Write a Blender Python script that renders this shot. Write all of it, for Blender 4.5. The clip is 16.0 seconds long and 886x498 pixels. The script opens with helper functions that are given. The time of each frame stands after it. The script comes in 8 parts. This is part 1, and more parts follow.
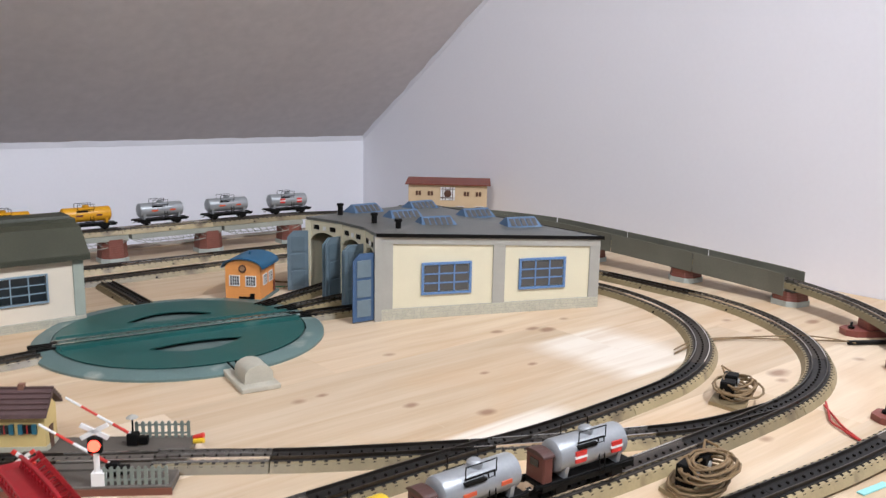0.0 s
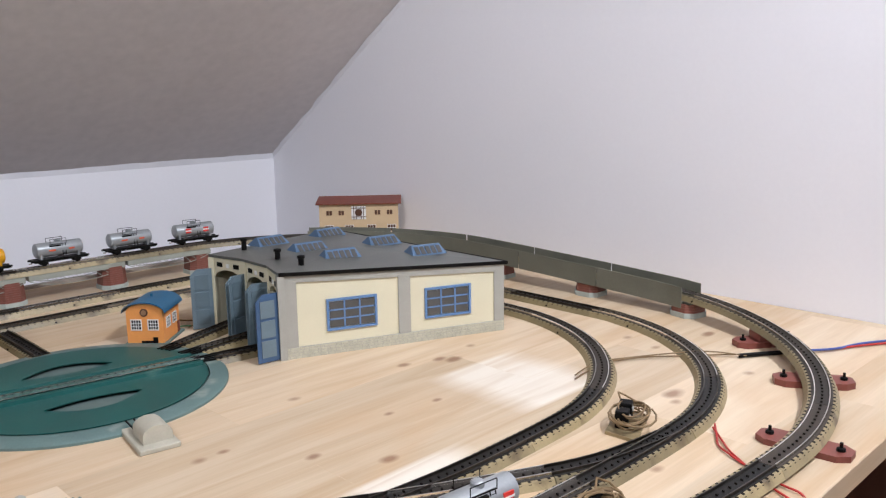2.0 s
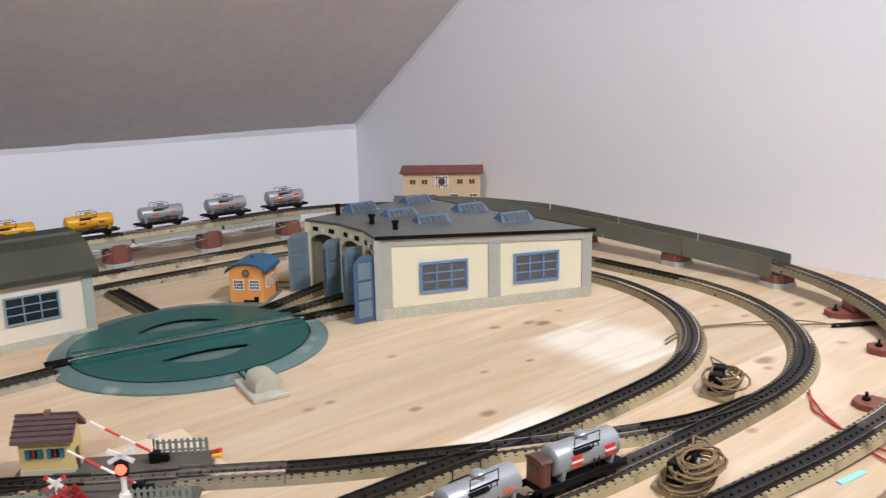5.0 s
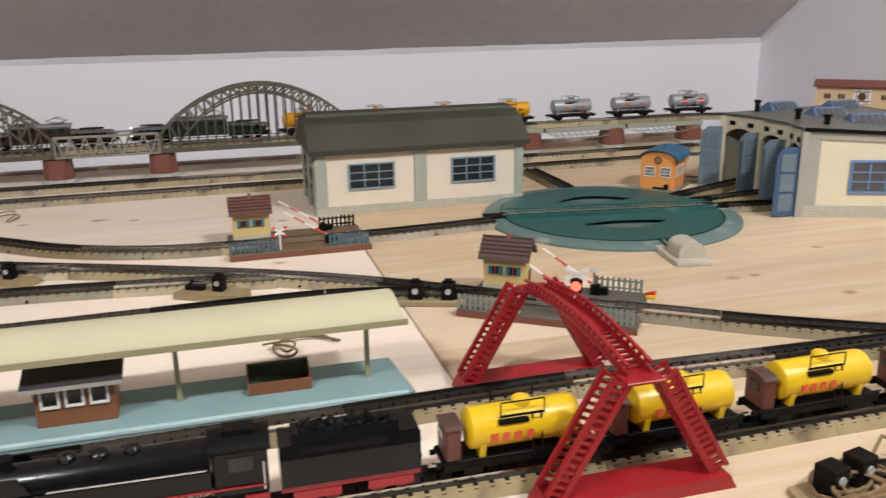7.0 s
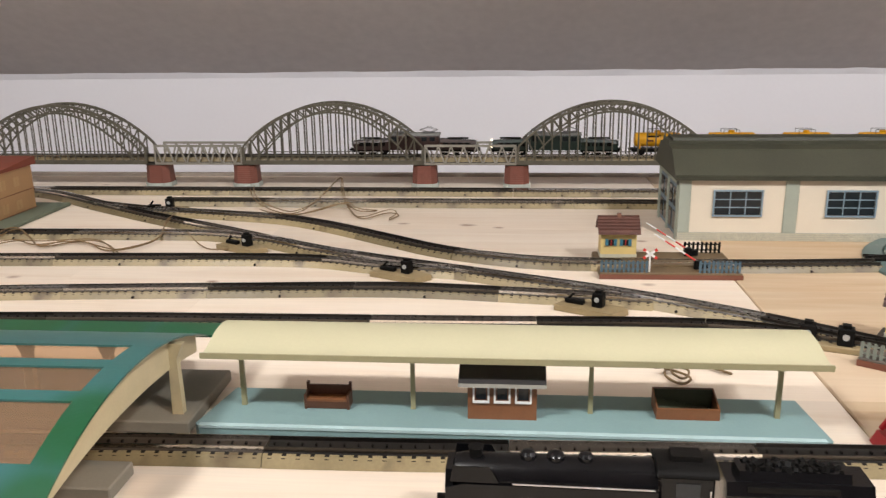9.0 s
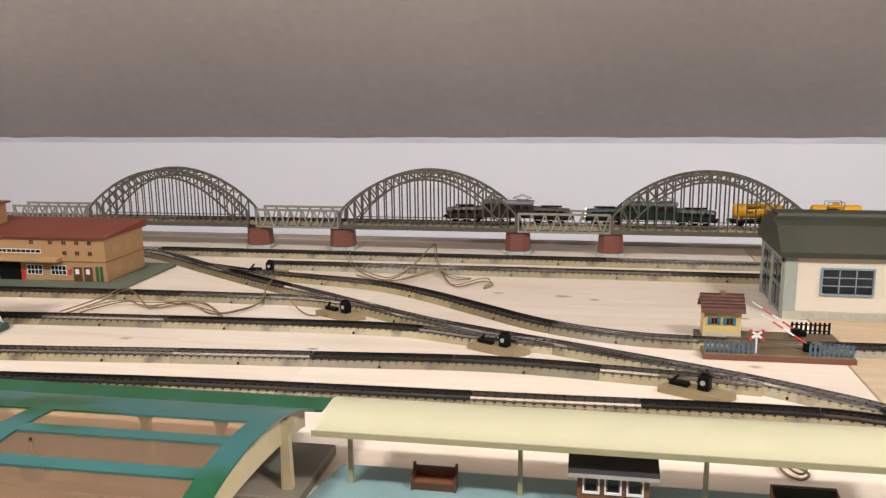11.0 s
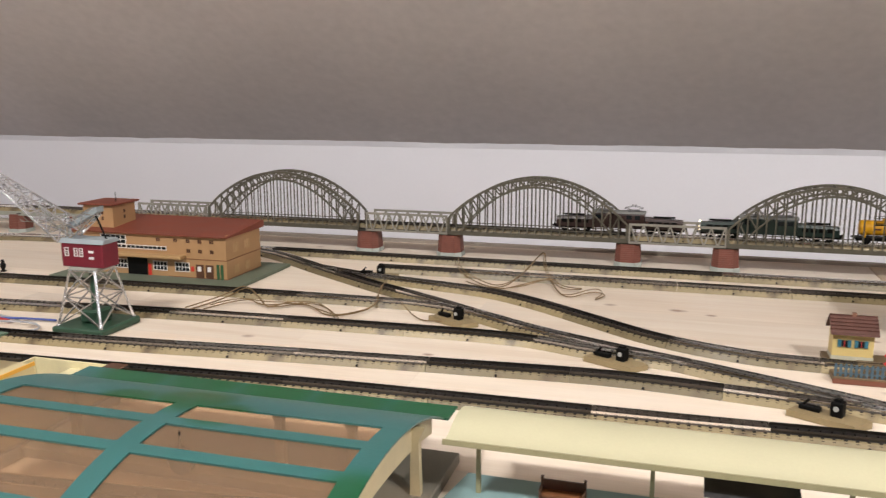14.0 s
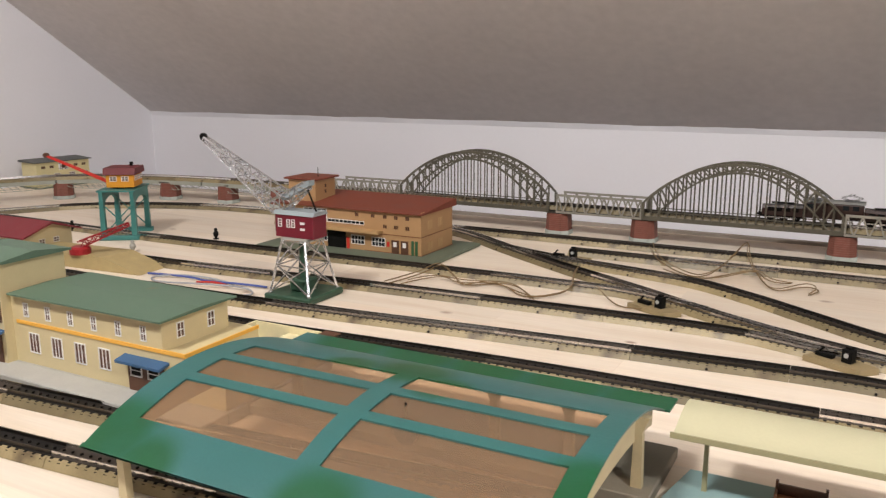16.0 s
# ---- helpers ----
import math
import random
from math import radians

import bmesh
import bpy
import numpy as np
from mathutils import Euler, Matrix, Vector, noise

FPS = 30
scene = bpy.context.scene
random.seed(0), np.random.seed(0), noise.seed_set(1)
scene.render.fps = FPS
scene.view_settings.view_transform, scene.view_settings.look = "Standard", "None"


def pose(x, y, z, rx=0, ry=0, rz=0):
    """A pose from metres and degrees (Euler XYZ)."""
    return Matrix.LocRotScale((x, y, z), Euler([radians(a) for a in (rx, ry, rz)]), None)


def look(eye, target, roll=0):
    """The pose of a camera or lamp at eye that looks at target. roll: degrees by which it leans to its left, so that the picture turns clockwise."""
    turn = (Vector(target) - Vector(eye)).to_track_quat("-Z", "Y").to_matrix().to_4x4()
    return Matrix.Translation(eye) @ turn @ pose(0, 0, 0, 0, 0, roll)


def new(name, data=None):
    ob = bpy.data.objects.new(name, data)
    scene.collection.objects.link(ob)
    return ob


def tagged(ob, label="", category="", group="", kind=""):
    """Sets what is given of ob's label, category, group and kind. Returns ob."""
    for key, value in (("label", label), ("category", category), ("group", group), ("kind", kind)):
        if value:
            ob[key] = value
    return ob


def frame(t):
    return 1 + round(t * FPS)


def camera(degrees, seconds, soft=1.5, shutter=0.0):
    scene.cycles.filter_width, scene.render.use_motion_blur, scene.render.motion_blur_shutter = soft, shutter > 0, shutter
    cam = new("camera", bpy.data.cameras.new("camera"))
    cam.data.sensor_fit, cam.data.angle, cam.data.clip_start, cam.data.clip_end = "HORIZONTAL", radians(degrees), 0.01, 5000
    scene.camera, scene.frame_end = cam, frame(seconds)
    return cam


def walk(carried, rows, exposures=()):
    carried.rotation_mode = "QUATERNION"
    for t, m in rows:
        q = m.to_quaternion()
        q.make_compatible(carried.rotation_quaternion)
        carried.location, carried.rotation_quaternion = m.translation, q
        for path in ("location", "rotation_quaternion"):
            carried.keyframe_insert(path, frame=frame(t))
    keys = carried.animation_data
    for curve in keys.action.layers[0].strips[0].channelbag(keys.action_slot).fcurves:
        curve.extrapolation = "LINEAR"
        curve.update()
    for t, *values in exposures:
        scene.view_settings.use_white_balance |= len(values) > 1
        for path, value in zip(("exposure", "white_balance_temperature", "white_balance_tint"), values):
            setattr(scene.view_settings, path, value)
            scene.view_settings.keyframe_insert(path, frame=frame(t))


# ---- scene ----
cam = camera(56.5, 16.0, soft=1.25, shutter=0.3)
PATH = [
    (0, (0.059, -0.039, 0.32), (1.316, 1.473, -0.047), 1.1),
    (0.5, (0.078, -0.039, 0.354), (1.373, 1.443, -0.002), -0.2),
    (1, (0.094, -0.052, 0.372), (1.43, 1.389, -0.001), -1.0),
    (1.5, (0.095, -0.056, 0.375), (1.467, 1.348, -0.007), -1.0),
    (2, (0.089, -0.061, 0.377), (1.472, 1.333, -0.005), -0.8),
    (2.5, (0.092, -0.059, 0.373), (1.476, 1.33, -0.019), -0.8),
    (3, (0.095, -0.062, 0.372), (1.478, 1.321, -0.044), -0.9),
    (5.3, (0.027, -0.059, 0.372), (1.214, 1.487, -0.077), -1.2),
    (5.5, (0.018, -0.057, 0.37), (1.145, 1.532, -0.083), -1.4),
    (6, (-0.011, -0.056, 0.352), (0.934, 1.642, -0.121), -1.8),
    (6.5, (-0.046, -0.07, 0.315), (0.667, 1.724, -0.207), -1.6),
    (7, (-0.075, -0.069, 0.298), (0.435, 1.78, -0.269), -0.9),
    (7.5, (-0.107, -0.072, 0.297), (0.217, 1.81, -0.297), -0.8),
    (8, (-0.132, -0.073, 0.299), (0.016, 1.834, -0.284), -0.8),
    (8.5, (-0.165, -0.074, 0.309), (-0.203, 1.845, -0.251), -1.0),
    (9, (-0.184, -0.073, 0.315), (-0.343, 1.848, -0.217), -0.7),
    (9.5, (-0.199, -0.07, 0.32), (-0.426, 1.853, -0.18), -0.0),
    (10, (-0.208, -0.068, 0.333), (-0.498, 1.855, -0.135), -0.3),
    (10.2, (-0.21, -0.072, 0.333), (-0.523, 1.854, -0.103), -0.5),
    (12.5, (-0.21, -0.077, 0.351), (-0.588, 1.849, -0.033), -0.7),
    (13, (-0.218, -0.08, 0.351), (-0.632, 1.84, -0.03), -0.7),
    (13.5, (-0.229, -0.082, 0.35), (-0.704, 1.823, -0.033), -0.5),
    (14, (-0.246, -0.084, 0.346), (-0.806, 1.796, -0.044), -0.2),
    (14.5, (-0.259, -0.085, 0.343), (-0.935, 1.754, -0.056), -0.3),
    (15, (-0.275, -0.084, 0.34), (-1.035, 1.719, -0.074), -0.1),
    (15.5, (-0.291, -0.086, 0.339), (-1.138, 1.676, -0.085), -0.2),
    (16, (-0.3, -0.09, 0.34), (-1.221, 1.632, -0.088), -0.2),
]
walk(cam, [(t, look(eye, target, roll)) for t, eye, target, roll in PATH],
     exposures=[(0, -0.43, 5840, 10), (3, -0.50, 5860, 10), (5.5, -0.46, 6080, 10), (7, -0.55, 6400, 10), (9, -0.41, 6580, 10), (12.5, -0.28, 6520, 10), (16, -0.40, 6680, 10)])

# ---------------------------------------------------------------- light
world = bpy.data.worlds.new("world")
scene.world = world
world.use_nodes = True
world.node_tree.nodes["Background"].inputs["Color"].default_value = (0.80, 0.86, 1.0, 1)
world.node_tree.nodes["Background"].inputs["Strength"].default_value = 0.1


def area_lamp(name, where, target, size, watts, colour):
    data = bpy.data.lights.new(name, "AREA")
    data.shape, data.size, data.size_y = "RECTANGLE", size[0], size[1]
    data.energy, data.color = watts, colour
    ob = new(name, data)
    ob.matrix_world = look(where, target)
    return ob


# two attic ceiling lamps and an added fill light, all behind the camera
area_lamp("ceiling_lamp_a", (-1.15, -0.58, 1.73), (-0.9, 0.9, 0.0), (0.26, 0.16), 41, (1.0, 0.985, 0.965))
area_lamp("ceiling_lamp_b", (0.92, -0.58, 1.73), (1.0, 0.95, 0.1), (0.26, 0.16), 48, (1.0, 0.985, 0.965))
# cool fill added from the side, no window stands there
area_lamp("side_fill_light", (2.9, -1.6, 1.5), (0.9, 1.2, 0.2), (0.8, 0.9), 30, (0.88, 0.94, 1.0))

# ---------------------------------------------------------------- materials
MATS = {}


def mat(name, colour, rough=0.6, metal=0.0, vary=0.12, scale=60.0, bump=0.15, grain=400.0, coat=0.0, spread=0.0, stain=None, spec=0.5):
    """Painted, printed or plain surface: two scales of colour change, fine relief, uneven gloss."""
    if name in MATS:
        return MATS[name]
    m = bpy.data.materials.new(name)
    m.use_nodes = True
    nt = m.node_tree
    n, l = nt.nodes, nt.links
    bsdf = n["Principled BSDF"]
    tex = n.new("ShaderNodeTexCoord")
    big, fine = n.new("ShaderNodeTexNoise"), n.new("ShaderNodeTexNoise")
    big.inputs["Scale"].default_value, big.inputs["Detail"].default_value = scale, 4
    fine.inputs["Scale"].default_value, fine.inputs["Detail"].default_value = grain, 2
    l.new(tex.outputs["Object"], big.inputs["Vector"])
    l.new(tex.outputs["Object"], fine.inputs["Vector"])
    mul = n.new("ShaderNodeMapRange")
    mul.inputs["To Min"].default_value, mul.inputs["To Max"].default_value = 1 - vary * 1.3, 1 + vary
    l.new(big.outputs["Fac"], mul.inputs["Value"])
    fin = n.new("ShaderNodeMapRange")
    fin.inputs["To Min"].default_value, fin.inputs["To Max"].default_value = 1 - vary * 0.6, 1 + vary * 0.6
    l.new(fine.outputs["Fac"], fin.inputs["Value"])
    both = n.new("ShaderNodeMath")
    both.operation = "MULTIPLY"
    l.new(mul.outputs[0], both.inputs[0])
    l.new(fin.outputs[0], both.inputs[1])
    last = both.outputs[0]
    if spread:
        info = n.new("ShaderNodeObjectInfo")
        rnd = n.new("ShaderNodeMapRange")
        rnd.inputs["To Min"].default_value, rnd.inputs["To Max"].default_value = 1 - spread, 1 + spread
        l.new(info.outputs["Random"], rnd.inputs["Value"])
        b2 = n.new("ShaderNodeMath")
        b2.operation = "MULTIPLY"
        l.new(last, b2.inputs[0])
        l.new(rnd.outputs[0], b2.inputs[1])
        last = b2.outputs[0]
    mix = n.new("ShaderNodeVectorMath")
    mix.operation = "SCALE"
    mix.inputs[0].default_value = colour
    l.new(last, mix.inputs["Scale"])
    out = mix.outputs[0]
    if stain:
        st = n.new("ShaderNodeTexNoise")
        st.inputs["Scale"].default_value, st.inputs["Detail"].default_value = stain[1], 6
        l.new(tex.outputs["Object"], st.inputs["Vector"])
        ramp = n.new("ShaderNodeMapRange")
        ramp.inputs["From Min"].default_value, ramp.inputs["From Max"].default_value = stain[2], stain[2] + 0.12
        l.new(st.outputs["Fac"], ramp.inputs["Value"])
        sm = n.new("ShaderNodeMix")
        sm.data_type = "RGBA"
        l.new(ramp.outputs[0], sm.inputs["Factor"])
        l.new(out, sm.inputs["A"])
        sm.inputs["B"].default_value = (*stain[0], 1)
        out = sm.outputs["Result"]
    l.new(out, bsdf.inputs["Base Color"])
    ro = n.new("ShaderNodeMapRange")
    ro.inputs["To Min"].default_value, ro.inputs["To Max"].default_value = max(0.05, rough - 0.1), min(1, rough + 0.1)
    l.new(big.outputs["Fac"], ro.inputs["Value"])
    l.new(ro.outputs[0], bsdf.inputs["Roughness"])
    bsdf.inputs["Metallic"].default_value = metal
    bsdf.inputs["Specular IOR Level"].default_value = spec
    bsdf.inputs["Coat Weight"].default_value = coat
    bp = n.new("ShaderNodeBump")
    bp.inputs["Strength"].default_value, bp.inputs["Distance"].default_value = bump, 0.0006
    l.new(fine.outputs["Fac"], bp.inputs["Height"])
    l.new(bp.outputs[0], bsdf.inputs["Normal"])
    MATS[name] = m
    return m


def wood_mat(name, pale, dark, axis="x", knots=True, spots=(), staves=(), honey=0.0):
    """Glued pine board: long grain, staves of differing tone, scattered knots, at real size."""
    m = bpy.data.materials.new(name)
    m.use_nodes = True
    nt = m.node_tree
    n, l = nt.nodes, nt.links
    bsdf = n["Principled BSDF"]
    geo = n.new("ShaderNodeNewGeometry")
    mp = n.new("ShaderNodeMapping")
    if axis == "y":
        mp.inputs["Rotation"].default_value = (0, 0, radians(90))
    l.new(geo.outputs["Position"], mp.inputs["Vector"])
    brick = n.new("ShaderNodeTexBrick")
    brick.inputs["Scale"].default_value = 1.0
    brick.inputs["Brick Width"].default_value, brick.inputs["Row Height"].default_value = 0.55, 0.148
    brick.inputs["Mortar Size"].default_value, brick.inputs["Bias"].default_value = 0.0004, -0.1
    brick.inputs["Color1"].default_value, brick.inputs["Color2"].default_value = (0.0, 0, 0, 1), (1, 1, 1, 1)
    brick.inputs["Mortar"].default_value = (0.2, 0.2, 0.2, 1)
    brick.offset = 0.37
    l.new(mp.outputs[0], brick.inputs["Vector"])
    stretch = n.new("ShaderNodeMapping")
    stretch.inputs["Scale"].default_value = (2.2, 26, 26)
    l.new(mp.outputs[0], stretch.inputs["Vector"])
    shift = n.new("ShaderNodeVectorMath")
    shift.operation = "ADD"
    l.new(stretch.outputs[0], shift.inputs[0])
    l.new(brick.outputs["Color"], shift.inputs[1])
    g = n.new("ShaderNodeTexNoise")
    g.inputs["Scale"].default_value, g.inputs["Detail"].default_value, g.inputs["Distortion"].default_value = 1.6, 5, 0.7
    l.new(shift.outputs[0], g.inputs["Vector"])
    fine = n.new("ShaderNodeTexNoise")
    fs = n.new("ShaderNodeMapping")
    fs.inputs["Scale"].default_value = (12, 320, 320)
    l.new(mp.outputs[0], fs.inputs["Vector"])
    fine.inputs["Scale"].default_value, fine.inputs["Detail"].default_value = 1.0, 3
    l.new(fs.outputs[0], fine.inputs["Vector"])
    ramp = n.new("ShaderNodeValToRGB")
    ramp.color_ramp.elements[0].position, ramp.color_ramp.elements[1].position = 0.22, 0.62
    ramp.color_ramp.elements[0].color, ramp.color_ramp.elements[1].color = (*dark, 1), (*pale, 1)
    l.new(g.outputs["Fac"], ramp.inputs["Fac"])
    tone = n.new("ShaderNodeMapRange")
    tone.inputs["To Min"].default_value, tone.inputs["To Max"].default_value = 0.90, 1.12
    l.new(brick.outputs["Color"], tone.inputs["Value"])
    ft = n.new("ShaderNodeMapRange")
    ft.inputs["To Min"].default_value, ft.inputs["To Max"].default_value = 0.90, 1.08
    l.new(fine.outputs["Fac"], ft.inputs["Value"])
    tm = n.new("ShaderNodeMath")
    tm.operation = "MULTIPLY"
    l.new(tone.outputs[0], tm.inputs[0])
    l.new(ft.outputs[0], tm.inputs[1])
    sc = n.new("ShaderNodeVectorMath")
    sc.operation = "SCALE"
    l.new(ramp.outputs["Color"], sc.inputs[0])
    l.new(tm.outputs[0], sc.inputs["Scale"])
    pale_f = n.new("ShaderNodeMapRange")
    pale_f.inputs["From Min"].default_value, pale_f.inputs["From Max"].default_value = 0.72, 0.98
    pale_f.inputs["To Max"].default_value = 0.75
    l.new(brick.outputs["Color"], pale_f.inputs["Value"])
    pm = n.new("ShaderNodeMix")
    pm.data_type = "RGBA"
    l.new(pale_f.outputs[0], pm.inputs["Factor"])
    l.new(sc.outputs[0], pm.inputs["A"])
    pm.inputs["B"].default_value = (0.74, 0.66, 0.55, 1)
    out = pm.outputs["Result"]
    # honey-coloured heartwood in large soft patches
    hn = n.new("ShaderNodeTexNoise")
    hs = n.new("ShaderNodeMapping")
    hs.inputs["Scale"].default_value = (2.6, 7.5, 1.0)
    l.new(mp.outputs[0], hs.inputs["Vector"])
    l.new(hs.outputs[0], hn.inputs["Vector"])
    hn.inputs["Scale"].default_value, hn.inputs["Detail"].default_value, hn.inputs["Distortion"].default_value = 1.0, 4, 0.9
    hr = n.new("ShaderNodeMapRange")
    hr.inputs["From Min"].default_value, hr.inputs["From Max"].default_value, hr.inputs["To Max"].default_value = 0.50, 0.72, honey
    l.new(hn.outputs["Fac"], hr.inputs["Value"])
    hm = n.new("ShaderNodeMix")
    hm.data_type = "RGBA"
    l.new(hr.outputs[0], hm.inputs["Factor"])
    l.new(out, hm.inputs["A"])
    hm.inputs["B"].default_value = (0.52, 0.33, 0.17, 1)
    out = hm.outputs["Result"]
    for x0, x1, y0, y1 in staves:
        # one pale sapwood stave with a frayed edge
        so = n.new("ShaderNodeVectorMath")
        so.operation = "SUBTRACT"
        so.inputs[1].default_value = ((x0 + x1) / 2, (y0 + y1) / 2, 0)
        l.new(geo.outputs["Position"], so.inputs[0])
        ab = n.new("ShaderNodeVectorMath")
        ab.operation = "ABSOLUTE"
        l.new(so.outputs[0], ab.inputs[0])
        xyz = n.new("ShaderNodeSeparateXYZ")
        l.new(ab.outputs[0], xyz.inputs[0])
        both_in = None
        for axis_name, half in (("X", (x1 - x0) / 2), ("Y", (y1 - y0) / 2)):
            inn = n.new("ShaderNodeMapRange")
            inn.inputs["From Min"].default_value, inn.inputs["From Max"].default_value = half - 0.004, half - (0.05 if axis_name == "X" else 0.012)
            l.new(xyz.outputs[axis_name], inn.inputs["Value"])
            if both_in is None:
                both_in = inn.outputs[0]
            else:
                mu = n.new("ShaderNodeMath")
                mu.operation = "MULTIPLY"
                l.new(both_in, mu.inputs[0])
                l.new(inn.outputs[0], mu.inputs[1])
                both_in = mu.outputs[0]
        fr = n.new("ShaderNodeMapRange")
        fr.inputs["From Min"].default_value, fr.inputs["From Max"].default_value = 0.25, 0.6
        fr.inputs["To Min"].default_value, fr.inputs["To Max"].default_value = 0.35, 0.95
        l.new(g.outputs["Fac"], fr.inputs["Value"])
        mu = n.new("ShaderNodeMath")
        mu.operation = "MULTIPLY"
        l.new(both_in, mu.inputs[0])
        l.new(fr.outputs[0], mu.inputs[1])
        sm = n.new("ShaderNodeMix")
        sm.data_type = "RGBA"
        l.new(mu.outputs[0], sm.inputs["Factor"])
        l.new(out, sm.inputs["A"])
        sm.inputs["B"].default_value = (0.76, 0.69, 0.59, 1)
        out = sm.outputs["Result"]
    if knots:
        kmap = n.new("ShaderNodeMapping")
        kmap.inputs["Scale"].default_value = (6.5, 9.5, 1.0)
        l.new(mp.outputs[0], kmap.inputs["Vector"])
        wob = n.new("ShaderNodeTexNoise")
        wob.inputs["Scale"].default_value = 30
        l.new(mp.outputs[0], wob.inputs["Vector"])
        add = n.new("ShaderNodeMixRGB")
        add.inputs["Fac"].default_value = 0.06
        l.new(kmap.outputs[0], add.inputs["Color1"])
        l.new(wob.outputs["Color"], add.inputs["Color2"])
        vor = n.new("ShaderNodeTexVoronoi")
        vor.voronoi_dimensions = "2D"
        vor.inputs["Scale"].default_value = 1.0
        vor.inputs["Randomness"].default_value = 1.0
        l.new(add.outputs[0], vor.inputs["Vector"])
        kr = n.new("ShaderNodeValToRGB")
        e = kr.color_ramp.elements
        e[0].position, e[0].color = 0.015, (0.6, 0.6, 0.6, 1)
        e[1].position, e[1].color = 0.07, (0, 0, 0, 1)
        l.new(vor.outputs["Distance"], kr.inputs["Fac"])
        pick = n.new("ShaderNodeMath")
        pick.operation = "GREATER_THAN"
        pick.inputs[1].default_value = 0.80
        sep = n.new("ShaderNodeSeparateColor")
        l.new(vor.outputs["Color"], sep.inputs[0])
        l.new(sep.outputs[0], pick.inputs[0])
        kk = n.new("ShaderNodeMath")
        kk.operation = "MULTIPLY"
        l.new(kr.outputs["Color"], kk.inputs[0])
        l.new(pick.outputs[0], kk.inputs[1])
        fac = kk.outputs[0]
        for sx, sy, sr in spots:
            off = n.new("ShaderNodeVectorMath")
            off.operation = "SUBTRACT"
            off.inputs[1].default_value = (sx, sy, 0)
            l.new(geo.outputs["Position"], off.inputs[0])
            squash = n.new("ShaderNodeVectorMath")
            squash.operation = "MULTIPLY"
            squash.inputs[1].default_value = (0.62, 1.0, 0.0)
            l.new(off.outputs[0], squash.inputs[0])
            ln = n.new("ShaderNodeVectorMath")
            ln.operation = "LENGTH"
            l.new(squash.outputs[0], ln.inputs[0])
            wb = n.new("ShaderNodeMath")
            wb.operation = "MULTIPLY_ADD"
            wb.inputs[1].default_value, wb.inputs[2].default_value = sr * 0.9, -sr * 0.45
            l.new(wob.outputs["Fac"], wb.inputs[0])
            ad = n.new("ShaderNodeMath")
            ad.operation = "ADD"
            l.new(ln.outputs["Value"], ad.inputs[0])
            l.new(wb.outputs[0], ad.inputs[1])
            mr = n.new("ShaderNodeMapRange")
            mr.inputs["From Min"].default_value, mr.inputs["From Max"].default_value = sr * 0.35, sr
            mr.inputs["To Min"].default_value, mr.inputs["To Max"].default_value = 0.72, 0.0
            l.new(ad.outputs[0], mr.inputs["Value"])
            mx = n.new("ShaderNodeMath")
            mx.operation = "MAXIMUM"
            l.new(fac, mx.inputs[0])
            l.new(mr.outputs[0], mx.inputs[1])
            fac = mx.outputs[0]
        km = n.new("ShaderNodeMix")
        km.data_type = "RGBA"
        l.new(fac, km.inputs["Factor"])
        l.new(out, km.inputs["A"])
        km.inputs["B"].default_value = (0.20, 0.085, 0.04, 1)
        out = km.outputs["Result"]
    l.new(out, bsdf.inputs["Base Color"])
    bsdf.inputs["Roughness"].default_value = 0.55
    bp = n.new("ShaderNodeBump")
    bp.inputs["Strength"].default_value, bp.inputs["Distance"].default_value = 0.2, 0.0005
    l.new(fine.outputs["Fac"], bp.inputs["Height"])
    l.new(bp.outputs[0], bsdf.inputs["Normal"])
    return m


def glow(name, colour, strength):
    m = bpy.data.materials.new(name)
    m.use_nodes = True
    b = m.node_tree.nodes["Principled BSDF"]
    b.inputs["Base Color"].default_value = (*colour, 1)
    b.inputs["Emission Color"].default_value = (*colour, 1)
    b.inputs["Emission Strength"].default_value = strength
    return m


def amber_mat():
    """Smoky amber celluloid: thin, see-through, glossy."""
    m = bpy.data.materials.new("amber_celluloid")
    m.use_nodes = True
    n, l = m.node_tree.nodes, m.node_tree.links
    b = n["Principled BSDF"]
    b.inputs["Base Color"].default_value = (0.38, 0.27, 0.18, 1)
    b.inputs["Roughness"].default_value = 0.22
    tr = n.new("ShaderNodeBsdfTransparent")
    tr.inputs["Color"].default_value = (0.90, 0.77, 0.64, 1)
    mx = n.new("ShaderNodeMixShader")
    mx.inputs[0].default_value = 0.32
    l.new(tr.outputs[0], mx.inputs[1])
    l.new(b.outputs[0], mx.inputs[2])
    l.new(mx.outputs[0], n["Material Output"].inputs["Surface"])
    return m


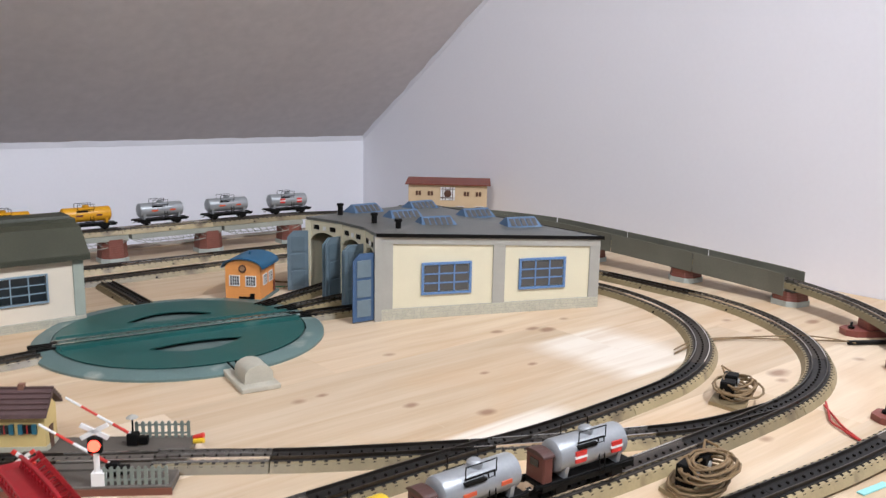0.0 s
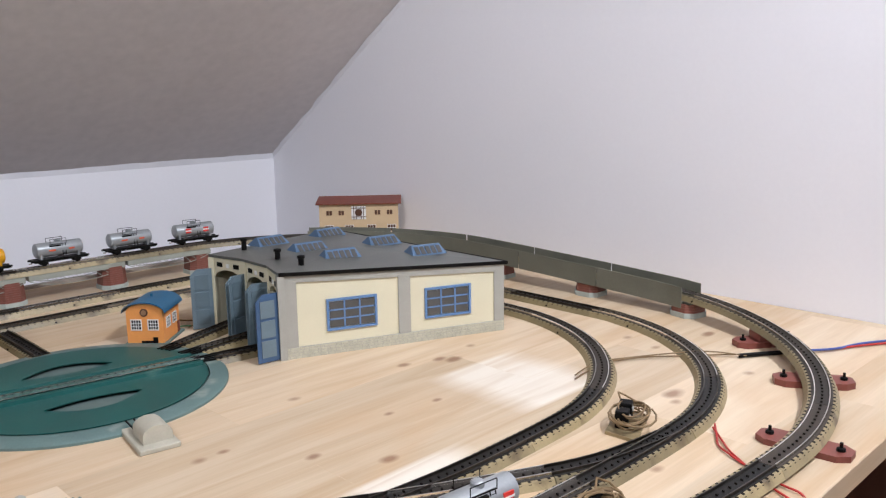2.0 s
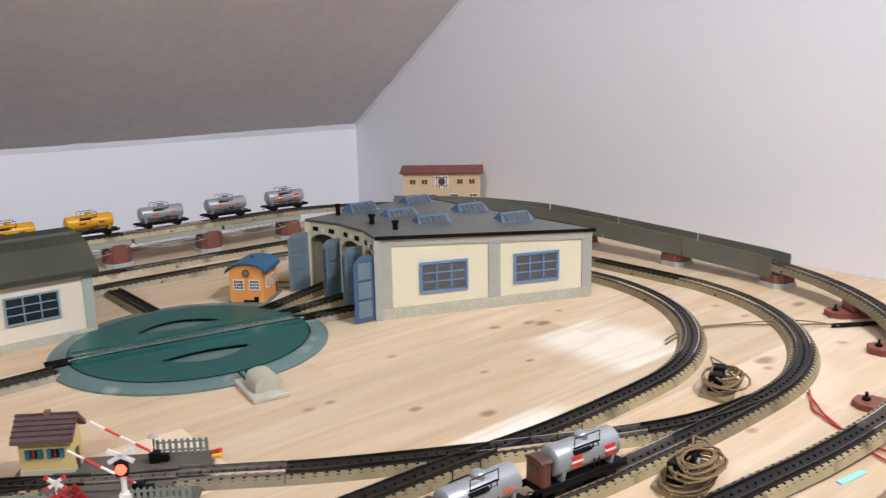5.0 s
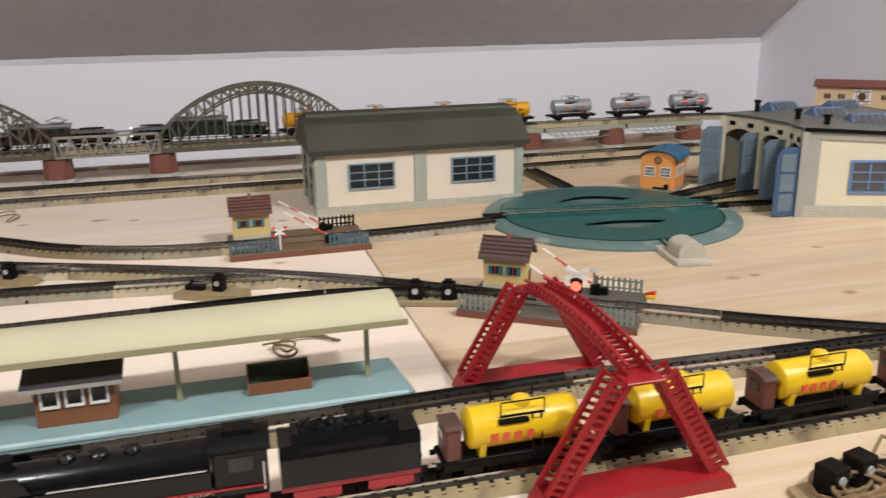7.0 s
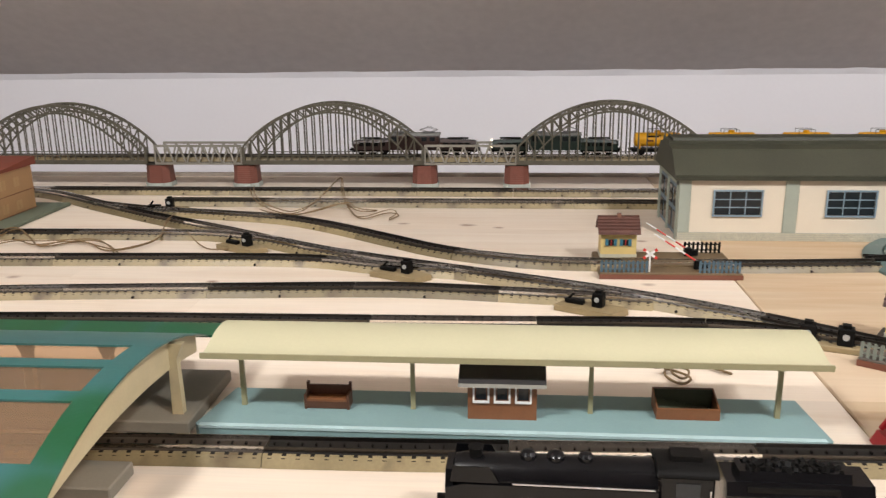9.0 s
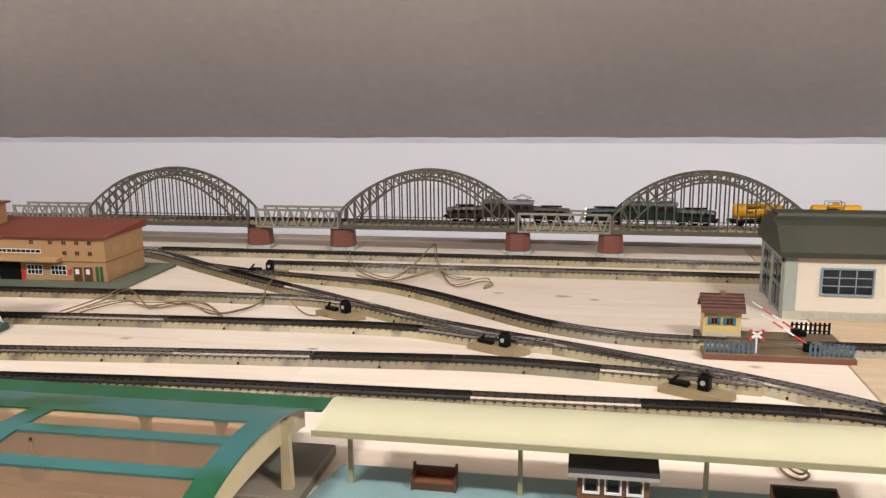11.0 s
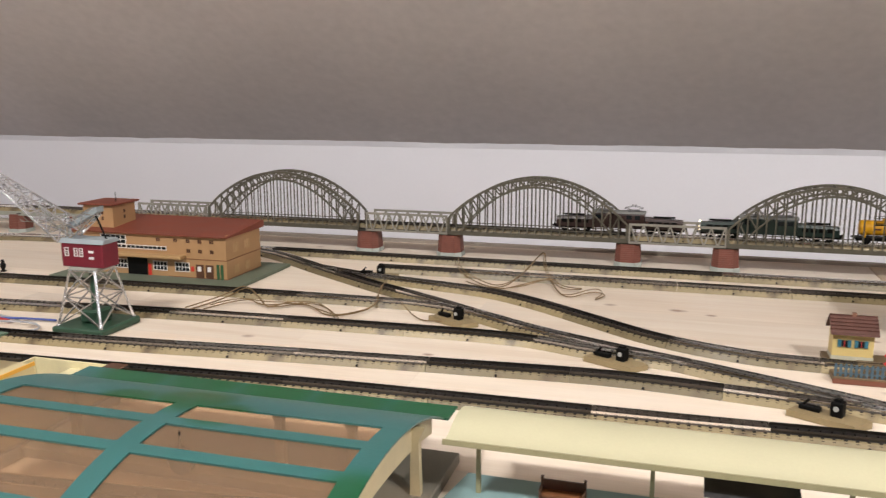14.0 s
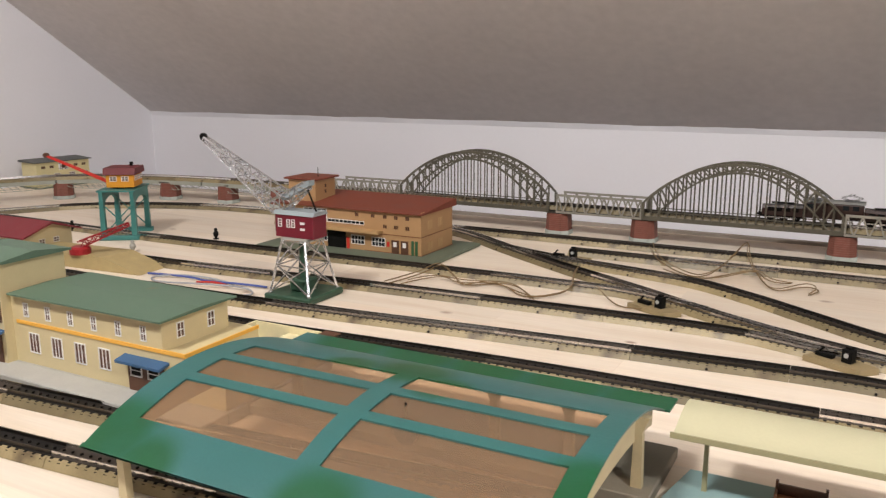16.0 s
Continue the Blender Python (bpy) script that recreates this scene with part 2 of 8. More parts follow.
def airbrushed_mat(name, colour, patch, spots):
    """Glossy roof paint with soft airbrushed patches of a second colour, (x, y, radius) each."""
    m = mat(name, colour, 0.34, vary=0.10, scale=12)
    n, l = m.node_tree.nodes, m.node_tree.links
    bsdf = n["Principled BSDF"]
    base = bsdf.inputs["Base Color"].links[0].from_socket
    tex = n.new("ShaderNodeTexCoord")
    wob = n.new("ShaderNodeTexNoise")
    wob.inputs["Scale"].default_value, wob.inputs["Detail"].default_value = 30, 3
    l.new(tex.outputs["Object"], wob.inputs["Vector"])
    flat = n.new("ShaderNodeVectorMath")
    flat.operation = "MULTIPLY"
    flat.inputs[1].default_value = (1, 1, 0)
    l.new(tex.outputs["Object"], flat.inputs[0])
    total = None
    for x, y, r in spots:
        d = n.new("ShaderNodeVectorMath")
        d.operation = "DISTANCE"
        d.inputs[1].default_value = (x, y, 0)
        l.new(flat.outputs[0], d.inputs[0])
        f = n.new("ShaderNodeMapRange")
        f.interpolation_type = "SMOOTHSTEP"
        f.inputs["From Min"].default_value, f.inputs["From Max"].default_value = r, r * 0.45
        l.new(d.outputs["Value"], f.inputs["Value"])
        if total is None:
            total = f.outputs[0]
        else:
            mx = n.new("ShaderNodeMath")
            mx.operation = "MAXIMUM"
            l.new(total, mx.inputs[0])
            l.new(f.outputs[0], mx.inputs[1])
            total = mx.outputs[0]
    uneven = n.new("ShaderNodeMapRange")
    uneven.inputs["To Min"].default_value, uneven.inputs["To Max"].default_value = 0.65, 1.15
    l.new(wob.outputs["Fac"], uneven.inputs["Value"])
    k = n.new("ShaderNodeMath")
    k.operation, k.use_clamp = "MULTIPLY", True
    l.new(total, k.inputs[0])
    l.new(uneven.outputs[0], k.inputs[1])
    mix = n.new("ShaderNodeMix")
    mix.data_type = "RGBA"
    l.new(k.outputs[0], mix.inputs["Factor"])
    l.new(base, mix.inputs["A"])
    mix.inputs["B"].default_value = (*patch, 1)
    l.new(mix.outputs["Result"], bsdf.inputs["Base Color"])
    return m


WALL = mat("white_wall_paint", (0.86, 0.85, 0.89), 0.85, vary=0.025, scale=1.5, bump=0.25, grain=120)
CEIL = mat("ceiling_paint", (0.76, 0.715, 0.70), 0.9, vary=0.15, scale=1.7, bump=0.4, grain=40)
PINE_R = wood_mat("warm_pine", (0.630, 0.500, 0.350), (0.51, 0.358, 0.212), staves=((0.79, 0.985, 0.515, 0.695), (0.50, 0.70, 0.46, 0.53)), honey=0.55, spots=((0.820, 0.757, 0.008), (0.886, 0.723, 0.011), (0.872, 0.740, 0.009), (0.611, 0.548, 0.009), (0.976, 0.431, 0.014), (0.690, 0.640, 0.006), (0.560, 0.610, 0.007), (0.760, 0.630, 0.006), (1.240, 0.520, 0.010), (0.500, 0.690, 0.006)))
PINE_L = wood_mat("pale_pine", (0.82, 0.715, 0.60), (0.74, 0.61, 0.48), honey=0.12, spots=((-0.250, 1.210, 0.011), (-0.200, 1.195, 0.007), (-0.560, 0.900, 0.006), (-0.150, 0.900, 0.006), (-0.720, 0.770, 0.007), (-0.300, 0.660, 0.006), (0.010, 1.120, 0.007)))
EDGE = mat("board_edge", (0.42, 0.36, 0.31), 0.75, scale=20)
BED = mat("tin_roadbed", (0.255, 0.200, 0.105), 0.42, vary=0.25, scale=30, spread=0.38, stain=((0.12, 0.085, 0.045), 22, 0.60))
BALLAST = mat("printed_ballast", (0.034, 0.025, 0.018), 0.5, vary=0.45, scale=120, spread=0.35, spec=0.35)
BALLAST_BLACK = mat("black_ballast", (0.010, 0.0085, 0.0075), 0.5, vary=0.4, scale=120, spread=0.3, spec=0.35)
RAIL_DULL = mat("tarnished_rail", (0.13, 0.115, 0.10), 0.33, metal=1.0, vary=0.35, scale=30, spread=0.4)
TIE = mat("black_sleeper", (0.009, 0.0075, 0.0065), 0.6, vary=0.3, spec=0.15, spread=0.35)
RAIL = mat("rail_steel", (0.78, 0.75, 0.71), 0.17, metal=1.0, vary=0.3, scale=25, spread=0.5)
BRICKRED = mat("red_brick_print", (0.195, 0.062, 0.042), 0.6, vary=0.25, scale=120)
MORTAR = mat("pier_base", (0.40, 0.44, 0.41), 0.55, vary=0.2, scale=60)
BRIDGE = mat("bridge_steel", (0.135, 0.122, 0.092), 0.42, metal=0.3, vary=0.25, scale=30)
TRUSS = mat("truss_steel", (0.33, 0.31, 0.265), 0.42, metal=0.3, vary=0.25, scale=30)
BRIDGE_DECK = mat("bridge_deck", (0.04, 0.035, 0.029), 0.55, vary=0.25, scale=40)
OLIVE = mat("olive_roof", (0.048, 0.049, 0.029), 0.6, vary=0.4, scale=10, spread=0.05)
OLIVE_DARK = mat("olive_roof_dark", (0.036, 0.038, 0.022), 0.6, vary=0.4, scale=9)
PARAPET = mat("olive_parapet", (0.155, 0.155, 0.122), 0.5, vary=0.25, scale=14)
CREAM = mat("cream_wall", (0.68, 0.63, 0.46), 0.5, vary=0.05, scale=25)
WHITEWALL = mat("ivory_wall", (0.70, 0.62, 0.50), 0.5, vary=0.04, scale=25)
GREY = mat("grey_pilaster", (0.36, 0.35, 0.31), 0.6, vary=0.08, scale=60)
SAGE = mat("sage_pilaster", (0.34, 0.37, 0.31), 0.6, vary=0.08, scale=60)
STONE = mat("stone_print", (0.50, 0.48, 0.38), 0.6, vary=0.2, scale=140)
SLATE = mat("slate_roof", (0.115, 0.118, 0.108), 0.34, vary=0.35, scale=9, stain=((0.045, 0.043, 0.038), 13, 0.60))
BLUE = mat("blue_frame", (0.12, 0.22, 0.42), 0.45, vary=0.12)
SKYBLUE = mat("skylight_blue", (0.085, 0.150, 0.255), 0.4, vary=0.15)
DARKGLASS = mat("dark_pane", (0.014, 0.018, 0.022), 0.12, vary=0.3)
GREYGLASS = mat("grey_pane", (0.085, 0.082, 0.078), 0.2, vary=0.2)
DOORBLUE = mat("grey_blue_door", (0.135, 0.185, 0.22), 0.5, vary=0.12)
DOORNAVY = mat("navy_door_frame", (0.05, 0.10, 0.20), 0.45, vary=0.15)
TTGREEN = mat("turntable_green", (0.011, 0.082, 0.074), 0.38, vary=0.2, scale=14, stain=((0.08, 0.16, 0.14), 16, 0.66))
TTRIM = mat("turntable_rim", (0.115, 0.175, 0.168), 0.45, vary=0.2, scale=18, stain=((0.30, 0.33, 0.29), 20, 0.6))
ORANGE = mat("orange_wall", (0.82, 0.33, 0.085), 0.5, vary=0.08)
ROOFBLUE = mat("blue_roof", (0.025, 0.11, 0.21), 0.45, vary=0.2)
BLACK = mat("black_enamel", (0.004, 0.004, 0.0048), 0.20, vary=0.3, scale=60, spec=0.32)
MATTBLACK = mat("matt_black", (0.006, 0.0056, 0.0053), 0.5, vary=0.3, spec=0.11)
RED = mat("red_enamel", (0.30, 0.010, 0.015), 0.42, vary=0.12, scale=30)
BRIGHTRED = mat("bright_red", (0.60, 0.035, 0.025), 0.4, vary=0.1)
SIGNRED = mat("sign_red", (0.62, 0.10, 0.035), 0.5, vary=0.1)
YELLOW = mat("tank_yellow", (0.72, 0.47, 0.012), 0.33, vary=0.08)
OCHRE = mat("tank_ochre", (0.66, 0.32, 0.008), 0.33, vary=0.1)
SILVER = mat("tank_grey", (0.33, 0.345, 0.36), 0.38, metal=0.3, vary=0.12)
BROWNCAB = mat("brown_cab", (0.12, 0.035, 0.025), 0.5, vary=0.15)
CROCBROWN = mat("loco_brown", (0.030, 0.012, 0.009), 0.4, vary=0.2)
CROCGREEN = mat("loco_green", (0.006, 0.019, 0.014), 0.4, vary=0.2)
COACHGREEN = mat("coach_green", (0.020, 0.045, 0.030), 0.4, vary=0.2)
STEEL = mat("bright_steel", (0.78, 0.78, 0.80), 0.24, metal=0.9, vary=0.15)
WHITE = mat("white_paint", (0.80, 0.79, 0.77), 0.5, vary=0.06)
PLATBLUE = mat("pale_blue_platform", (0.22, 0.34, 0.345), 0.5, vary=0.08, scale=20)
CANOPY = mat("cream_canopy", (0.55, 0.52, 0.345), 0.42, vary=0.06, scale=10)
CANOPYEDGE = mat("canopy_edge", (0.33, 0.305, 0.175), 0.5, vary=0.1)
TEAL = airbrushed_mat("teal_roof", (0.034, 0.135, 0.130), (0.006, 0.085, 0.026), ((-0.645, 0.500, 0.050), (-0.700, 0.485, 0.035), (-0.600, 0.470, 0.035), (-0.820, 0.320, 0.052), (-0.770, 0.302, 0.040), (-0.615, 0.305, 0.048), (-0.445, 0.370, 0.050), (-0.450, 0.310, 0.040), (-0.620, 0.603, 0.060), (-0.540, 0.606, 0.060), (-0.465, 0.606, 0.060), (-0.700, 0.606, 0.060), (-0.780, 0.606, 0.060)))
AMBER = amber_mat()
HALLCREAM = mat("hall_cream", (0.56, 0.47, 0.29), 0.5, vary=0.1)
HALLGREY = mat("hall_platform", (0.23, 0.21, 0.17), 0.6, vary=0.12)
WOODBROWN = mat("brown_litho", (0.22, 0.085, 0.035), 0.5, vary=0.15)
DARKBROWN = mat("dark_brown_litho", (0.10, 0.042, 0.022), 0.5, vary=0.2)
ROADBROWN = mat("road_brown", (0.145, 0.098, 0.050), 0.6, vary=0.25, scale=60)
ROADGREY = mat("road_grey_brown", (0.10, 0.085, 0.070), 0.6, vary=0.25, scale=60)
HOUSEYEL = mat("house_yellow", (0.66, 0.50, 0.20), 0.5, vary=0.06)
ROOFPURPLE = mat("roof_purple_brown", (0.085, 0.045, 0.042), 0.55, vary=0.3, scale=90)
ROOFRUST = mat("roof_rust", (0.105, 0.040, 0.028), 0.55, vary=0.3, scale=90)
FENCEBLUE = mat("fence_blue", (0.062, 0.11, 0.145), 0.5, vary=0.15)
FENCEGREY = mat("fence_grey", (0.20, 0.23, 0.20), 0.5, vary=0.15)
TAN = mat("tan_wall", (0.42, 0.245, 0.115), 0.5, vary=0.07)
REDROOF = mat("rust_red_roof", (0.20, 0.048, 0.026), 0.55, vary=0.25, scale=25)
STEPGREEN = mat("grey_green_base", (0.13, 0.155, 0.11), 0.6, vary=0.15)
STYELLOW = mat("station_cream", (0.60, 0.50, 0.29), 0.5, vary=0.05)
STGREEN = mat("station_green_roof", (0.10, 0.165, 0.115), 0.5, vary=0.15, scale=18, stain=((0.26, 0.12, 0.055), 14, 0.66))
STBAND = mat("orange_band", (0.80, 0.42, 0.07), 0.5, vary=0.05)
PLATGREY = mat("platform_grey", (0.40, 0.39, 0.36), 0.55, vary=0.1)
CRANEGREEN = mat("crane_base_green", (0.03, 0.075, 0.045), 0.45, vary=0.15)
CRANECAB = mat("crane_cab_red", (0.17, 0.012, 0.025), 0.42, vary=0.15)
CRANEROOF = mat("crane_roof_grey", (0.30, 0.34, 0.36), 0.5, vary=0.1)
PORTAL = mat("portal_teal", (0.045, 0.19, 0.175), 0.45, vary=0.15)
SAND = mat("sand_ramp", (0.42, 0.32, 0.15), 0.75, vary=0.15)
WIRE = mat("brown_wire", (0.21, 0.135, 0.062), 0.55, vary=0.2)
REDWIRE = mat("red_wire", (0.42, 0.025, 0.02), 0.45, vary=0.1)
BLUEWIRE = mat("blue_wire", (0.06, 0.10, 0.35), 0.45, vary=0.1)
GREYWIRE = mat("grey_wire", (0.36, 0.36, 0.38), 0.5, vary=0.1)
CONTROL = mat("grey_control", (0.45, 0.42, 0.34), 0.55, vary=0.15)
FOOTRED = mat("red_pier_foot", (0.20, 0.055, 0.04), 0.45, vary=0.25, scale=60)
FLOORBROWN = mat("dark_floor", (0.16, 0.07, 0.04), 0.6, vary=0.3, scale=6)
LOCORED = mat("loco_red", (0.30, 0.016, 0.020), 0.45, vary=0.2)
TYRE = mat("wheel_tyre", (0.46, 0.40, 0.39), 0.4, metal=0.6, vary=0.2)
LAMPGLOW = glow("warm_lamp", (1.0, 0.80, 0.52), 9.0)
REDGLOW = glow("red_lamp", (1.0, 0.06, 0.03), 7.0)


# ---------------------------------------------------------------- mesh helpers
def part(name, bm, material, parent=None, label="", smooth=False):
    """Link a bmesh as one mesh object, under a thing or a part."""
    me = bpy.data.meshes.new(name)
    bmesh.ops.recalc_face_normals(bm, faces=bm.faces[:])
    if smooth:
        for f in bm.faces:
            f.smooth = True
    bm.to_mesh(me)
    bm.free()
    me.materials.append(material)
    if smooth:
        me.set_sharp_from_angle(angle=radians(35))
    ob = new(name, me)
    if parent is not None:
        ob.parent = parent
    if label:
        ob["label"] = label
    return ob


def share(ob, parent, m):
    """Another object on the same mesh."""
    o = new(ob.name.split(".")[0], ob.data)
    o.parent = parent
    o.matrix_basis = m
    if "label" in ob:
        o["label"] = ob["label"]
    return o


def thing(name, m, label, category, group="", kind=""):
    ob = new(name)
    ob.empty_display_size = 0.01
    ob.matrix_basis = m
    return tagged(ob, label, category, group, kind)


def box(bm, x0, x1, y0, y1, z0, z1, m=None, bevel=0.0):
    vs = [bm.verts.new((x, y, z)) for z in (z0, z1) for y in (y0, y1) for x in (x0, x1)]
    fs = [bm.faces.new([vs[i] for i in q]) for q in ((0, 1, 3, 2), (4, 6, 7, 5), (0, 4, 5, 1), (2, 3, 7, 6), (0, 2, 6, 4), (1, 5, 7, 3))]
    if bevel:
        es = list({e for f in fs for e in f.edges})
        r = bmesh.ops.bevel(bm, geom=es, offset=bevel, segments=1, affect="EDGES")
        vs = list({v for f in r["faces"] for v in f.verts} | {v for v in vs if v.is_valid})
    if m is not None:
        for v in vs:
            v.co = m @ v.co
    return bm


def B(*a, **k):
    return box(bmesh.new(), *a, **k)


def prism(bm, pts, a, b, axis="x"):
    """A polygon of two coordinates, drawn out from a to b along an axis."""
    def at(p, s):
        return {"x": (s, p[0], p[1]), "y": (p[0], s, p[1]), "z": (p[0], p[1], s)}[axis]
    lo = [bm.verts.new(at(p, a)) for p in pts]
    hi = [bm.verts.new(at(p, b)) for p in pts]
    bm.faces.new(lo)
    bm.faces.new(hi[::-1])
    for i in range(len(pts)):
        j = (i + 1) % len(pts)
        bm.faces.new((lo[i], hi[i], hi[j], lo[j]))
    return bm


def rod(bm, p, q, r, n=6, r2=None):
    """A round or square bar from p to q."""
    p, q = Vector(p), Vector(q)
    d = (q - p).normalized()
    u = d.orthogonal().normalized() if abs(d.z) > 0.99 else d.cross(Vector((0, 0, 1))).normalized()
    w = d.cross(u)
    off = math.pi / 4 if n == 4 else 0
    rings = []
    for c, rad in ((p, r), (q, r2 if r2 is not None else r)):
        rings.append([bm.verts.new(c + rad * (math.cos(off + 2 * math.pi * i / n) * u + math.sin(off + 2 * math.pi * i / n) * w)) for i in range(n)])
    bm.faces.new(rings[0][::-1])
    bm.faces.new(rings[1])
    for i in range(n):
        j = (i + 1) % n
        bm.faces.new((rings[0][i], rings[0][j], rings[1][j], rings[1][i]))
    return bm


def R(p, q, r, n=8, r2=None):
    return rod(bmesh.new(), p, q, r, n, r2)


def lathe(bm, prof, n=16, axis="z", at=(0, 0, 0)):
    """Turn a profile of (radius, height) about an axis."""
    rings = []
    for r, h in prof:
        ring = []
        for i in range(n):
            a = 2 * math.pi * i / n
            c, s = r * math.cos(a), r * math.sin(a)
            co = {"z": (c, s, h), "x": (h, c, s), "y": (c, h, s)}[axis]
            ring.append(bm.verts.new(Vector(co) + Vector(at)))
        rings.append(ring)
    for a, b in zip(rings, rings[1:]):
        for i in range(n):
            j = (i + 1) % n
            bm.faces.new((a[i], a[j], b[j], b[i]))
    bm.faces.new(rings[0][::-1])
    bm.faces.new(rings[-1])
    return bm


def sweep(bm, path, prof, closed=True):
    """Draw a profile of (sideways, up) along a path of points that stays upright."""
    rings = []
    for i, p in enumerate(path):
        d = (path[min(i + 1, len(path) - 1)] - path[max(i - 1, 0)]).normalized()
        s = Vector((d.y, -d.x, 0)).normalized()
        rings.append([bm.verts.new(p + s * a + Vector((0, 0, b))) for a, b in prof])
    n = len(prof)
    for a, b in zip(rings, rings[1:]):
        for i in range(n if closed else n - 1):
            j = (i + 1) % n
            bm.faces.new((a[i], a[j], b[j], b[i]))
    if closed:
        bm.faces.new(rings[0][::-1])
        bm.faces.new(rings[-1])
    return bm


def tube_curve(name, pts, r, material, label, category, kind=""):
    """A bent wire through points, as a smooth round tube."""
    cu = bpy.data.curves.new(name, "CURVE")
    cu.dimensions, cu.bevel_depth, cu.bevel_resolution, cu.resolution_u = "3D", r, 1, 6
    sp = cu.splines.new("NURBS")
    sp.points.add(len(pts) - 1)
    for q, p in zip(sp.points, pts):
        q.co = (*p, 1)
    sp.use_endpoint_u, sp.order_u = True, 3
    cu.materials.append(material)
    ob = new(name, cu)
    return tagged(ob, label, category, "", kind)


def smooth_line(ctrl, step=0.02):
    """Catmull-Rom line through (x, y, z) points, then even steps."""
    P = [Vector(p if len(p) == 3 else (*p, 0)) for p in ctrl]
    P = [2 * P[0] - P[1]] + P + [2 * P[-1] - P[-2]]
    out = []
    for i in range(1, len(P) - 2):
        a, b, c, d = P[i - 1:i + 3]
        k = max(4, int((c - b).length / 0.008))
        for j in range(k):
            t = j / k
            out.append(0.5 * (2 * b + (c - a) * t + (2 * a - 5 * b + 4 * c - d) * t * t + (3 * b - a - 3 * c + d) * t ** 3))
    out.append(P[-2])
    return out


def along(line, s):
    """The point and the heading at arc length s of a line."""
    run = 0.0
    for a, b in zip(line, line[1:]):
        d = (b - a).length
        if run + d >= s or b is line[-1]:
            u = (b - a) / max(d, 1e-9)
            return a + u * (s - run), u
        run += d


def length(line):
    return sum((b - a).length for a, b in zip(line, line[1:]))


def arc(cx, cy, r, a0, a1, z0=0.0, z1=None, n=9):
    z1 = z0 if z1 is None else z1
    return [(cx + r * math.cos(radians(a0 + (a1 - a0) * i / (n - 1))), cy + r * math.sin(radians(a0 + (a1 - a0) * i / (n - 1))), z0 + (z1 - z0) * i / (n - 1)) for i in range(n)]


# ---------------------------------------------------------------- the attic room
def structure(name, bm, material, label, smooth=False):
    return tagged(part(name, bm, material, None, "", smooth), label, name.split("_")[0], "", "structure")


KNEE_Y, KNEE_Z, PITCH = 2.05, 0.192, 34.0
XL, XR = -2.625, 1.474
RIDGE_Y = -0.75
RIDGE_Z = KNEE_Z + (KNEE_Y - RIDGE_Y) * math.tan(radians(PITCH))
FLOOR_Z, BACK_Y = -0.80, -3.55
structure("floor", B(XL - 0.1, 3.3, BACK_Y - 0.1, KNEE_Y + 0.1, FLOOR_Z - 0.1, FLOOR_Z), FLOORBROWN, "dark reddish-brown attic floor below the table")
structure("wall_north", B(XL - 0.1, XR + 0.1, KNEE_Y, KNEE_Y + 0.12, FLOOR_Z, KNEE_Z + 0.02), WALL, "low white-painted knee wall behind the layout")
gable = [(KNEE_Y, FLOOR_Z), (KNEE_Y, KNEE_Z + 0.01), (RIDGE_Y, RIDGE_Z + 0.01), (BACK_Y, KNEE_Z + 0.01), (BACK_Y, FLOOR_Z)]
structure("wall_east", prism(bmesh.new(), [(KNEE_Y, FLOOR_Z), (KNEE_Y, KNEE_Z + 0.01), (RIDGE_Y, RIDGE_Z + 0.01), (RIDGE_Y, FLOOR_Z)], XR, XR + 0.12, "x"), WALL, "white-painted gable wall at the table's end")
structure("wall_west", prism(bmesh.new(), gable, XL - 0.12, XL, "x"), WALL, "white-painted gable wall at the far end")
structure("wall_south", B(XL - 0.1, 3.3, BACK_Y - 0.12, BACK_Y, FLOOR_Z, KNEE_Z + 0.02), WALL, "white-painted knee wall across the room")
# unseen wall, added to keep world light out of the open side
structure("wall_side", prism(bmesh.new(), [(RIDGE_Y, FLOOR_Z), (RIDGE_Y, RIDGE_Z + 0.01), (BACK_Y, KNEE_Z + 0.01), (BACK_Y, FLOOR_Z)], 3.2, 3.32, "x"), WALL, "unseen white wall added to close the room's open side")
structure("ceiling", prism(bmesh.new(), [(KNEE_Y + 0.1, KNEE_Z - 0.0675), (KNEE_Y + 0.1, KNEE_Z + 0.10), (RIDGE_Y, RIDGE_Z + 0.15), (RIDGE_Y, RIDGE_Z)], XL - 0.1, 3.3, "x"), CEIL, "greyish-white sloping plaster ceiling")
structure("ceiling_south", prism(bmesh.new(), [(RIDGE_Y, RIDGE_Z), (RIDGE_Y, RIDGE_Z + 0.15), (BACK_Y - 0.1, KNEE_Z + 0.10), (BACK_Y - 0.1, KNEE_Z - 0.0675)], XL - 0.1, 3.3, "x"), CEIL, "greyish-white sloping plaster ceiling across the room")

